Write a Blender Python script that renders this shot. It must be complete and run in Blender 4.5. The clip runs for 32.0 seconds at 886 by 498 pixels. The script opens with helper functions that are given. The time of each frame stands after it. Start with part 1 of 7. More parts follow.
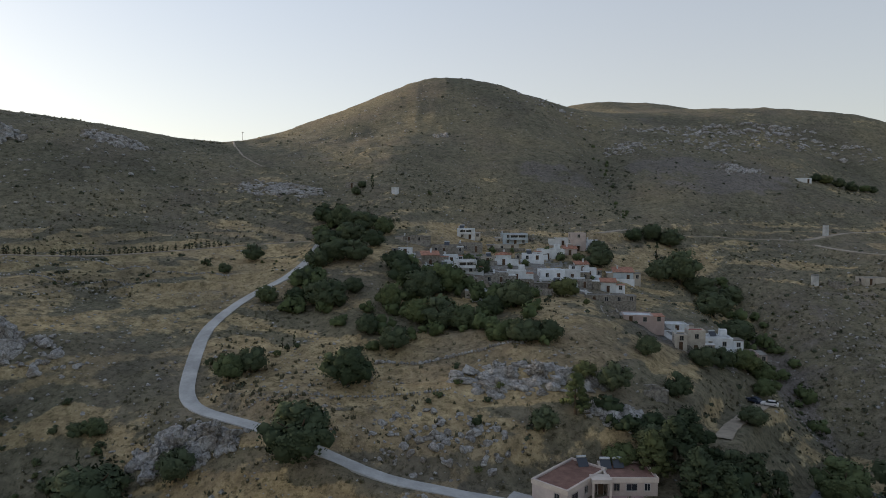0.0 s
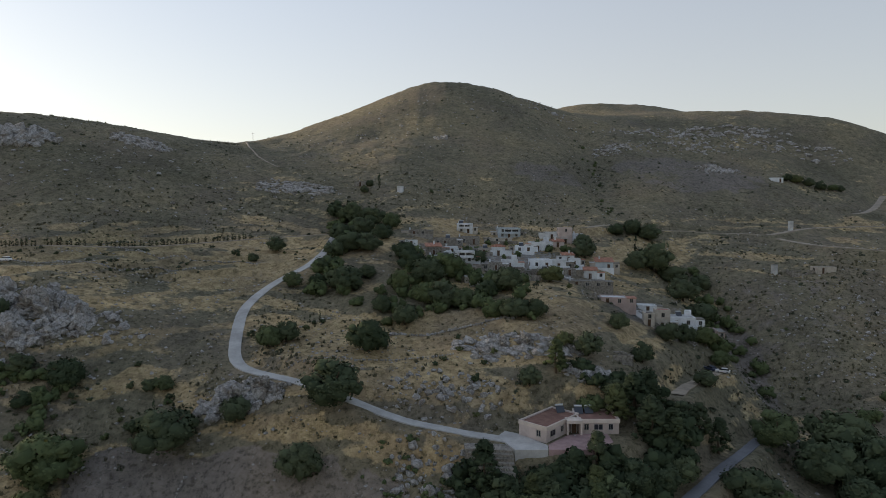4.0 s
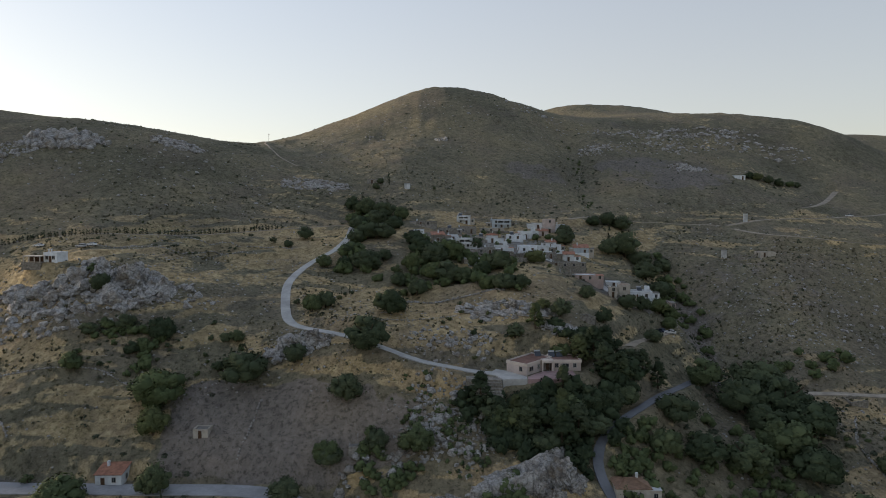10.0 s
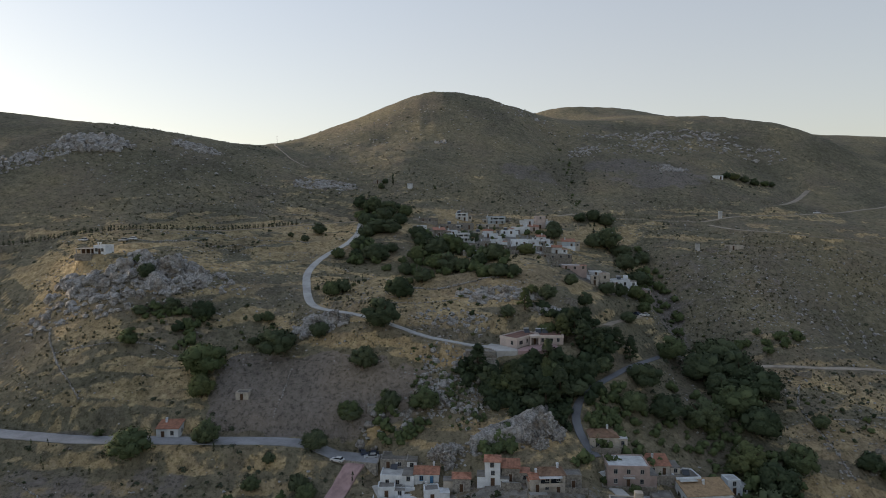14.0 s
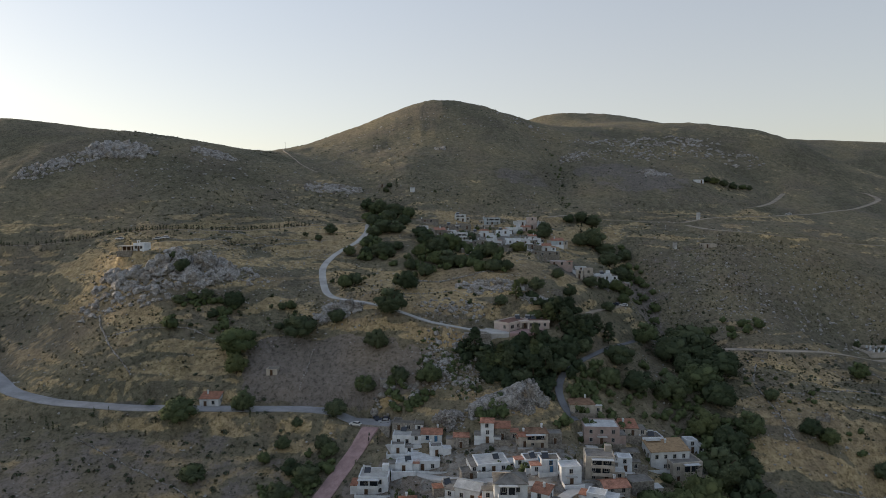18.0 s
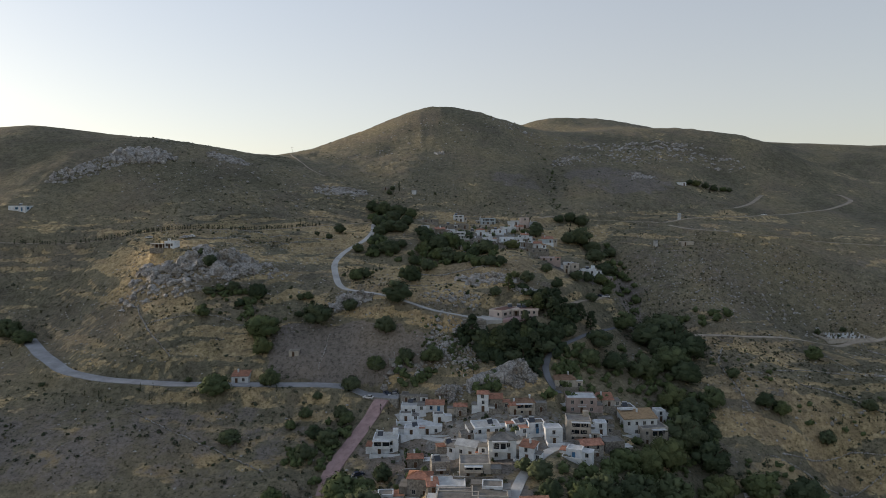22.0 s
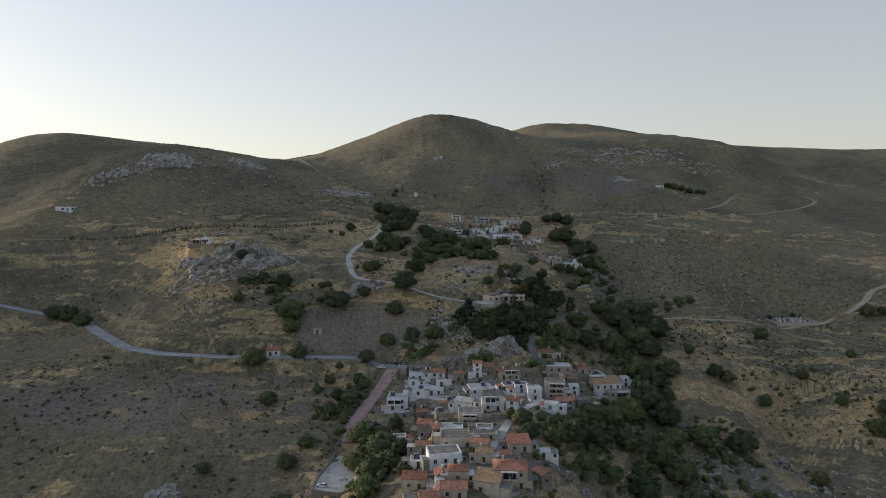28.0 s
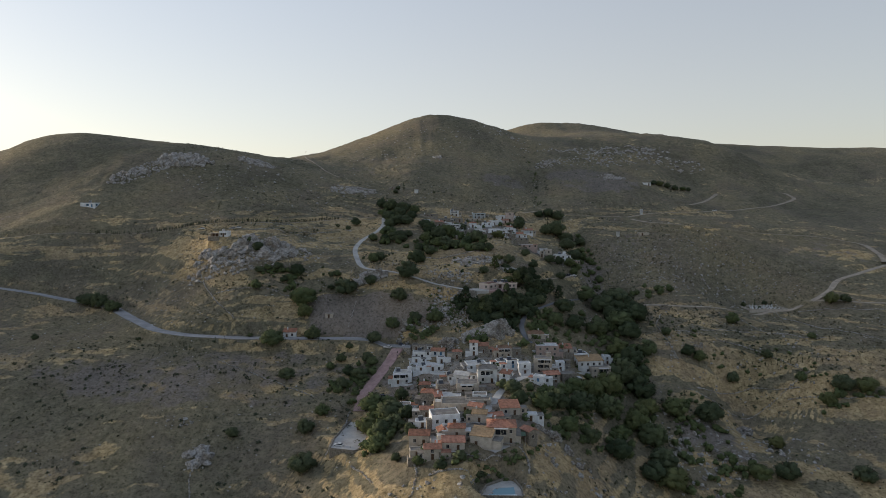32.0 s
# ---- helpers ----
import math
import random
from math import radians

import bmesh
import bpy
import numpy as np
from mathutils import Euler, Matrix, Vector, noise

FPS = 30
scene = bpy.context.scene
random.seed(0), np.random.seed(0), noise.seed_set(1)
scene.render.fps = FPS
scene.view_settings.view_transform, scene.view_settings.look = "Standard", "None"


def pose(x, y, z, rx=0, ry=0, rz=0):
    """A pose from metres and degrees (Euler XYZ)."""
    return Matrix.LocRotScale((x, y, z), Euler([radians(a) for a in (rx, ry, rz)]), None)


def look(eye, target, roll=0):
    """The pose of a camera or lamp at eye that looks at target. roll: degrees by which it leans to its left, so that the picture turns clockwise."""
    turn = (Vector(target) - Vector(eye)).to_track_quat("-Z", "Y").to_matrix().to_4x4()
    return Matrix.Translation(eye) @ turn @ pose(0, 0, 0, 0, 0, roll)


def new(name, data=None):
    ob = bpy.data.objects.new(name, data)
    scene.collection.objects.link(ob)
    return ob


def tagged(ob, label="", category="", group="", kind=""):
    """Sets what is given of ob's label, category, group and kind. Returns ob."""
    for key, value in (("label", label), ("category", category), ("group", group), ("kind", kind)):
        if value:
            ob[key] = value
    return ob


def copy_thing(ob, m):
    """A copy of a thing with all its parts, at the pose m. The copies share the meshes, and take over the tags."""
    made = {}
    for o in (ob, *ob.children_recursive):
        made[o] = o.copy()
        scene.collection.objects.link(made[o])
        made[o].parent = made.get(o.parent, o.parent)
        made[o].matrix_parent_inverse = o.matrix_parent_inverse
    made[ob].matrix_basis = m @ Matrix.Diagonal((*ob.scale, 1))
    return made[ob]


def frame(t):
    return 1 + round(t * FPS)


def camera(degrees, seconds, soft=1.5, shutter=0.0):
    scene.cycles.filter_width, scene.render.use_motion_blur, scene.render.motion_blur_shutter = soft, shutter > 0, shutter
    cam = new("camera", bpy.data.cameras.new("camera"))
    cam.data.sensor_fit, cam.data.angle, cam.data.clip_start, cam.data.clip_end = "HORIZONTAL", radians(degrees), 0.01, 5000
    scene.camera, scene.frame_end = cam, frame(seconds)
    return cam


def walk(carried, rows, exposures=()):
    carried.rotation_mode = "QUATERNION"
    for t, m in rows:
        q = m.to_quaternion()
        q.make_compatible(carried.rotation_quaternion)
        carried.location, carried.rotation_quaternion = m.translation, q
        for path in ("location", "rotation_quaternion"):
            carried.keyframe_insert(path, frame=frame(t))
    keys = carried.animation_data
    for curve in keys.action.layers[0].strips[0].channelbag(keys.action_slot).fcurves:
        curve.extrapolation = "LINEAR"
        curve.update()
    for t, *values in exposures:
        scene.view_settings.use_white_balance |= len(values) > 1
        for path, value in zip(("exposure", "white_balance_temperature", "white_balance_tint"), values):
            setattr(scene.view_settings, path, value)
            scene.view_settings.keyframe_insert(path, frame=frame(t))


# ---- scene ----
cam = camera(70.0, 32.0, soft=0.9)
# seconds, eye x y z, yaw, pitch, lean to the left
PATH = [
    (0, 0.00, 0.00, 115.00, -0.00, -3.35, 0.03),
    (0.5, -0.22, -3.20, 114.96, -0.04, -3.37, 0.04),
    (1, -0.45, -6.59, 114.92, -0.08, -3.37, 0.05),
    (1.5, -0.70, -10.13, 114.89, -0.12, -3.39, 0.06),
    (2, -0.95, -13.78, 114.85, -0.16, -3.42, 0.06),
    (2.5, -1.21, -17.51, 114.81, -0.19, -3.45, 0.07),
    (3, -1.48, -21.32, 114.77, -0.24, -3.49, 0.08),
    (3.5, -1.74, -25.18, 114.74, -0.27, -3.53, 0.09),
    (5.5, -2.84, -40.94, 114.58, -0.41, -3.87, 0.12),
    (6, -3.12, -44.94, 114.55, -0.43, -3.90, 0.13),
    (6.5, -3.43, -49.01, 114.56, -0.46, -3.92, 0.12),
    (7, -3.74, -53.09, 114.56, -0.50, -3.96, 0.11),
    (7.5, -4.05, -57.18, 114.57, -0.53, -4.00, 0.11),
    (8, -4.37, -61.28, 114.58, -0.56, -4.04, 0.10),
    (8.5, -4.68, -65.38, 114.59, -0.59, -4.08, 0.09),
    (9, -5.00, -69.54, 114.60, -0.62, -4.08, 0.09),
    (9.5, -5.33, -73.61, 114.60, -0.69, -4.11, 0.08),
    (10, -5.66, -77.79, 114.60, -0.70, -4.10, 0.07),
    (10.5, -5.99, -81.92, 114.60, -0.75, -4.08, 0.06),
    (11, -6.32, -86.04, 114.60, -0.79, -4.12, 0.05),
    (11.5, -6.66, -90.19, 114.60, -0.82, -4.14, 0.04),
    (12, -6.99, -94.32, 114.60, -0.87, -4.17, 0.04),
    (12.5, -7.32, -98.45, 114.60, -0.92, -4.20, 0.03),
    (13, -7.66, -102.60, 114.59, -0.96, -4.21, 0.02),
    (13.5, -7.91, -106.49, 114.62, -0.98, -4.23, 0.02),
    (14, -8.19, -110.61, 114.65, -1.01, -4.25, 0.01),
    (14.5, -8.47, -114.77, 114.68, -1.04, -4.26, 0.01),
    (16.5, -9.60, -131.59, 114.79, -1.16, -4.10, -0.00),
    (17, -9.88, -135.74, 114.81, -1.18, -4.09, -0.01),
    (17.5, -10.15, -139.89, 114.84, -1.22, -4.08, -0.01),
    (18, -10.44, -144.10, 114.87, -1.24, -4.06, -0.01),
    (18.5, -10.72, -148.28, 114.90, -1.28, -4.06, -0.02),
    (19, -11.00, -152.48, 114.92, -1.29, -4.04, -0.02),
    (19.5, -11.29, -156.64, 114.94, -1.33, -4.02, -0.03),
    (20, -11.58, -160.84, 114.97, -1.36, -4.00, -0.04),
    (20.5, -11.87, -165.00, 114.99, -1.39, -3.99, -0.05),
    (21, -12.16, -169.15, 115.01, -1.42, -3.98, -0.06),
    (21.5, -12.45, -173.33, 115.03, -1.44, -3.97, -0.07),
    (22, -12.74, -177.51, 115.05, -1.48, -3.95, -0.08),
    (22.5, -13.03, -181.71, 115.07, -1.50, -3.94, -0.09),
    (23, -13.32, -185.86, 115.09, -1.53, -3.94, -0.10),
    (23.5, -13.62, -190.02, 115.13, -1.56, -3.93, -0.10),
    (24, -13.92, -194.20, 115.18, -1.59, -3.93, -0.09),
    (24.5, -14.22, -198.35, 115.22, -1.62, -3.94, -0.09),
    (25, -14.52, -202.55, 115.26, -1.64, -3.93, -0.09),
    (25.5, -14.82, -206.73, 115.30, -1.67, -3.94, -0.09),
    (27.5, -16.01, -223.45, 115.47, -1.78, -3.95, -0.08),
    (28, -16.31, -227.63, 115.51, -1.81, -3.92, -0.07),
    (28.5, -16.62, -231.83, 115.43, -1.84, -3.95, -0.07),
    (29, -16.92, -235.99, 115.35, -1.87, -3.99, -0.07),
    (29.5, -17.23, -240.17, 115.27, -1.91, -4.02, -0.07),
    (30, -17.53, -244.32, 115.19, -1.94, -4.06, -0.07),
    (30.5, -17.83, -248.47, 115.11, -1.96, -4.10, -0.07),
    (31, -18.14, -252.68, 115.03, -1.99, -4.13, -0.07),
    (31.5, -18.44, -256.83, 114.95, -2.03, -4.17, -0.07),
    (32, -18.75, -261.04, 114.87, -2.06, -4.19, -0.07),
]
walk(cam, [(t, pose(x, y, z, 90 + pitch, 0, yaw) @ pose(0, 0, 0, 0, 0, lean)) for t, x, y, z, yaw, pitch, lean in PATH],
     exposures=[(0.0, 0.78, 6560, 12), (14.0, 0.75, 6560, 12), (32.0, 0.68, 6560, 12)])

# ---- light: low hazy evening sun from the west ----
SUN_AZIMUTH, SUN_HEIGHT = -67.0, 9.0
world = bpy.data.worlds.new("world")
scene.world = world
world.use_nodes = True
sky = world.node_tree.nodes.new("ShaderNodeTexSky")
sky.sky_type = "NISHITA"
sky.sun_disc = False
sky.sun_elevation, sky.sun_rotation = radians(SUN_HEIGHT), radians(SUN_AZIMUTH)
sky.altitude, sky.air_density, sky.dust_density, sky.ozone_density = 400.0, 1.0, 1.6, 2.0
world.node_tree.nodes["Background"].inputs["Strength"].default_value = 0.12
haze = world.node_tree.nodes.new("ShaderNodeHueSaturation")
haze.inputs["Saturation"].default_value = 0.95
world.node_tree.links.new(sky.outputs[0], haze.inputs["Color"])
veil = world.node_tree.nodes.new("ShaderNodeMix")
veil.data_type = "RGBA"
veil.inputs[0].default_value = 0.55
# thin evening haze: cream along the horizon, pale blue overhead
where = world.node_tree.nodes.new("ShaderNodeTexCoord")
height = world.node_tree.nodes.new("ShaderNodeSeparateXYZ")
tint = world.node_tree.nodes.new("ShaderNodeValToRGB")
tint.color_ramp.elements[0].position, tint.color_ramp.elements[0].color = 0.0, (0.955, 0.875, 0.74, 1)
tint.color_ramp.elements[1].position, tint.color_ramp.elements[1].color = 0.36, (0.68, 0.72, 0.765, 1)
tint.color_ramp.elements.new(0.75).color = (0.52, 0.62, 0.78, 1)
bright = world.node_tree.nodes.new("ShaderNodeVectorMath")
bright.operation = "SCALE"
world.node_tree.links.new(where.outputs["Generated"], height.inputs[0])
world.node_tree.links.new(height.outputs["Z"], tint.inputs[0])
# the haze glows towards the sun and fades away from it
toward = world.node_tree.nodes.new("ShaderNodeVectorMath")
toward.operation = "DOT_PRODUCT"
toward.inputs[1].default_value = (math.sin(radians(SUN_AZIMUTH)), math.cos(radians(SUN_AZIMUTH)), 0.0)
glow = world.node_tree.nodes.new("ShaderNodeMath")
glow.operation = "MULTIPLY_ADD"
glow.inputs[1].default_value, glow.inputs[2].default_value = 1.75, 4.75
world.node_tree.links.new(where.outputs["Generated"], toward.inputs[0])
world.node_tree.links.new(toward.outputs["Value"], glow.inputs[0])
world.node_tree.links.new(glow.outputs[0], bright.inputs["Scale"])
world.node_tree.links.new(tint.outputs[0], bright.inputs[0])
world.node_tree.links.new(bright.outputs[0], veil.inputs[7])
world.node_tree.links.new(haze.outputs[0], veil.inputs[6])
world.node_tree.links.new(veil.outputs[2], world.node_tree.nodes["Background"].inputs["Color"])
sun_data = bpy.data.lights.new("sun", "SUN")
sun_data.energy, sun_data.angle, sun_data.color = 2.5, radians(4.0), (1.0, 0.83, 0.62)
sun = new("sun", sun_data)
az, el = radians(SUN_AZIMUTH), radians(SUN_HEIGHT)
sun.matrix_basis = look((0, 0, 0), (-math.sin(az) * math.cos(el), -math.cos(az) * math.cos(el), -math.sin(el)))

# ---- materials ----
def material(name):
    m = bpy.data.materials.new(name)
    m.use_nodes = True
    nt = m.node_tree
    return m, nt, nt.nodes["Principled BSDF"]


def node(nt, kind, **values):
    n = nt.nodes.new(kind)
    for key, value in values.items():
        n.inputs[key].default_value = value
    return n


def ramp(nt, source, *stops):
    n = nt.nodes.new("ShaderNodeValToRGB")
    n.color_ramp.elements[0].position, n.color_ramp.elements[0].color = stops[0][0], (*stops[0][1], 1)
    n.color_ramp.elements[1].position, n.color_ramp.elements[1].color = stops[-1][0], (*stops[-1][1], 1)
    for place, colour in stops[1:-1]:
        n.color_ramp.elements.new(place).color = (*colour, 1)
    nt.links.new(source, n.inputs[0])
    return n.outputs[0]


def noise_of(nt, scale, detail=6.0, rough=0.6, warp=0.0):
    c = nt.nodes.new("ShaderNodeTexCoord")
    n = node(nt, "ShaderNodeTexNoise", Scale=scale, Detail=detail, Roughness=rough, Distortion=warp)
    nt.links.new(c.outputs["Object"], n.inputs["Vector"])
    return n.outputs["Fac"]


def mixed(nt, fac, a, b, mode="MIX"):
    n = nt.nodes.new("ShaderNodeMix")
    n.data_type, n.blend_type = "RGBA", mode
    for value, socket in ((fac, n.inputs[0]), (a, n.inputs[6]), (b, n.inputs[7])):
        if isinstance(value, bpy.types.NodeSocket):
            nt.links.new(value, socket)
        elif isinstance(value, tuple):
            socket.default_value = (*value, 1)
        else:
            socket.default_value = value
    return n.outputs[2]


def bumped(nt, shader, height, strength, distance):
    b = node(nt, "ShaderNodeBump", Strength=strength, Distance=distance)
    nt.links.new(height, b.inputs["Height"])
    nt.links.new(b.outputs[0], shader.inputs["Normal"])


def plain(name, colour, rough=0.8, stain=0.35, scale=0.7, metal=0.0, bump=0.0, vary=0.12):
    """A worn surface: two scales of blotches over one colour, a shade of its own for each object."""
    m, nt, sh = material(name)
    dark = tuple(c * (1 - stain) for c in colour)
    big = ramp(nt, noise_of(nt, scale, 5.0, 0.6), (0.35, dark), (0.62, colour))
    fine = ramp(nt, noise_of(nt, scale * 9, 4.0, 0.7), (0.3, (1 - stain * 0.5,) * 3), (0.65, (1.0, 1.0, 1.0)))
    c = mixed(nt, 1.0, big, fine, "MULTIPLY")
    if vary:
        info = nt.nodes.new("ShaderNodeObjectInfo")
        own = ramp(nt, info.outputs["Random"], (0.0, (1 - vary, 1 - vary * 1.1, 1 - vary * 1.3)), (1.0, (1.0, 1.0, 1.0)))
        c = mixed(nt, 1.0, c, own, "MULTIPLY")
    nt.links.new(c, sh.inputs["Base Color"])
    sh.inputs["Roughness"].default_value, sh.inputs["Metallic"].default_value = rough, metal
    sh.inputs["Specular IOR Level"].default_value = 0.25
    if bump:
        bumped(nt, sh, noise_of(nt, scale * 12, 6.0, 0.7), 0.6, bump)
    return m


def placed_noise(nt, scale, detail=6.0, rough=0.6, warp=0.0):
    """Noise at true size, whatever the scale of the object it lies on."""
    g = nt.nodes.new("ShaderNodeNewGeometry")
    n = node(nt, "ShaderNodeTexNoise", Scale=scale, Detail=detail, Roughness=rough, Distortion=warp)
    nt.links.new(g.outputs["Position"], n.inputs["Vector"])
    return n.outputs["Fac"]


def stone_material(name, light, dark, warm):
    """Weathered limestone: pale faces, ochre lichen, pits and dark joints."""
    m, nt, sh = material(name)
    base = ramp(nt, placed_noise(nt, 0.45, 9.0, 0.74, 0.5), (0.32, dark), (0.50, light), (0.70, tuple(c * 1.15 for c in light)))
    lichen = ramp(nt, placed_noise(nt, 0.22, 7.0, 0.7), (0.48, (0, 0, 0)), (0.62, (0.8, 0.8, 0.8)))
    c = mixed(nt, lichen, base, warm)
    g = nt.nodes.new("ShaderNodeNewGeometry")
    v = node(nt, "ShaderNodeTexVoronoi", Scale=0.45)
    v.feature = "DISTANCE_TO_EDGE"
    bent = nt.nodes.new("ShaderNodeVectorMath")
    bent.operation = "MULTIPLY_ADD"
    warp = node(nt, "ShaderNodeTexNoise", Scale=0.5, Detail=4.0)
    nt.links.new(g.outputs["Position"], warp.inputs["Vector"])
    bent.inputs[1].default_value = (2.2, 2.2, 2.2)
    nt.links.new(warp.outputs["Color"], bent.inputs[0])
    nt.links.new(g.outputs["Position"], bent.inputs[2])
    nt.links.new(bent.outputs[0], v.inputs["Vector"])
    crack = ramp(nt, v.outputs["Distance"], (0.0, (0.30, 0.28, 0.26)), (0.09, (1.0, 1.0, 1.0)))
    c = mixed(nt, 0.5, c, crack, "MULTIPLY")
    pits = ramp(nt, placed_noise(nt, 1.5, 7.0, 0.8), (0.36, (0.34, 0.32, 0.30)), (0.52, (1.0, 1.0, 1.0)))
    c = mixed(nt, 0.8, c, pits, "MULTIPLY")
    nt.links.new(c, sh.inputs["Base Color"])
    sh.inputs["Roughness"].default_value, sh.inputs["Specular IOR Level"].default_value = 0.92, 0.2
    bumped(nt, sh, placed_noise(nt, 0.8, 10.0, 0.75), 1.0, 0.8)
    return m


def leaf_material(name, low, high):
    m, nt, sh = material(name)
    g = nt.nodes.new("ShaderNodeNewGeometry")
    info = nt.nodes.new("ShaderNodeObjectInfo")
    c = ramp(nt, g.outputs["Random Per Island"], (0.0, low), (1.0, high))
    own = ramp(nt, info.outputs["Random"], (0.0, (0.60, 0.68, 0.66)), (0.55, (1.0, 1.0, 1.0)), (0.85, (1.10, 1.16, 0.92)), (1.0, (1.35, 1.22, 0.95)))
    nt.links.new(mixed(nt, 1.0, c, own, "MULTIPLY"), sh.inputs["Base Color"])
    sh.inputs["Roughness"].default_value, sh.inputs["Specular IOR Level"].default_value = 0.85, 0.06
    return m


WALL = {
    "white": plain("whitewash", (0.76, 0.785, 0.81), 0.85, 0.24, 0.45, bump=0.01, vary=0.16),
    "cream": plain("cream_render", (0.52, 0.47, 0.405), 0.88, 0.3, 0.5, bump=0.01),
    "pink": plain("pale_pink_render", (0.60, 0.50, 0.46), 0.88, 0.2, 0.5),
    "rose": plain("rose_render", (0.45, 0.35, 0.315), 0.88, 0.25, 0.5),
    "blue": plain("pale_blue_render", (0.50, 0.56, 0.60), 0.85, 0.25, 0.5),
    "stone": plain("rubble_stone", (0.39, 0.36, 0.32), 0.92, 0.55, 1.6, bump=0.05, vary=0.3),
}
ROOF_RED = plain("red_roof_tile", (0.53, 0.265, 0.185), 0.88, 0.45, 0.9, bump=0.02, vary=0.3)
ROOF_BROWN = plain("brown_roof_tile", (0.30, 0.19, 0.13), 0.88, 0.4, 0.9, bump=0.02)
ROOF_TAN = plain("tan_roof_tile", (0.42, 0.29, 0.17), 0.88, 0.35, 0.9, bump=0.02)
ROOF_GREY = plain("grey_concrete_roof", (0.29, 0.275, 0.255), 0.9, 0.45, 0.35, vary=0.3)
ROOF_WHITE = plain("white_roof_paint", (0.68, 0.695, 0.71), 0.8, 0.35, 0.35, vary=0.25)
RED_PAINT = plain("red_terrace_paint", (0.38, 0.12, 0.10), 0.7, 0.25, 0.6)
GLASS, _nt, _sh = material("dark_window_glass")
_sh.inputs["Base Color"].default_value = (0.02, 0.024, 0.03, 1)
_sh.inputs["Roughness"].default_value = 0.12
FRAME = plain("window_paint", (0.50, 0.48, 0.45), 0.6, 0.2, 2.0, vary=0.4)
BLUE_PAINT = plain("blue_shutter_paint", (0.07, 0.20, 0.36), 0.6, 0.3, 2.0)
WOOD = plain("brown_door_wood", (0.13, 0.075, 0.045), 0.7, 0.4, 2.0, vary=0.3)
METAL = plain("galvanised_metal", (0.55, 0.56, 0.57), 0.4, 0.2, 2.0, metal=0.7)
PANEL, _nt, _sh = material("solar_panel_glass")
_sh.inputs["Base Color"].default_value = (0.035, 0.04, 0.05, 1)
_sh.inputs["Roughness"].default_value = 0.35
CONCRETE = plain("pale_concrete", (0.54, 0.53, 0.515), 0.9, 0.3, 0.15)
ASPHALT = plain("worn_asphalt", (0.35, 0.35, 0.36), 0.85, 0.3, 0.12)
OLD_ASPHALT = plain("dark_asphalt", (0.19, 0.195, 0.21), 0.85, 0.3, 0.12)
DIRT = plain("dusty_track", (0.43, 0.365, 0.29), 0.95, 0.35, 0.3)
RED_PAVING = plain("red_paving", (0.42, 0.285, 0.275), 0.9, 0.3, 0.4)
LIMESTONE = stone_material("limestone", (0.44, 0.425, 0.405), (0.130, 0.119, 0.107), (0.24, 0.205, 0.165))
BARK = plain("bark", (0.11, 0.08, 0.055), 0.95, 0.4, 3.0)
LEAF = leaf_material("broad_leaves", (0.056, 0.070, 0.040), (0.103, 0.119, 0.066))
PINE = leaf_material("pine_needles", (0.048, 0.060, 0.035), (0.084, 0.100, 0.055))
CYPRESS = leaf_material("cypress_foliage", (0.018, 0.032, 0.016), (0.055, 0.072, 0.036))
SHRUB = leaf_material("shrub_leaves", (0.072, 0.074, 0.050), (0.135, 0.132, 0.088))
SCRUB = leaf_material("dry_scrub", (0.095, 0.088, 0.058), (0.22, 0.190, 0.125))


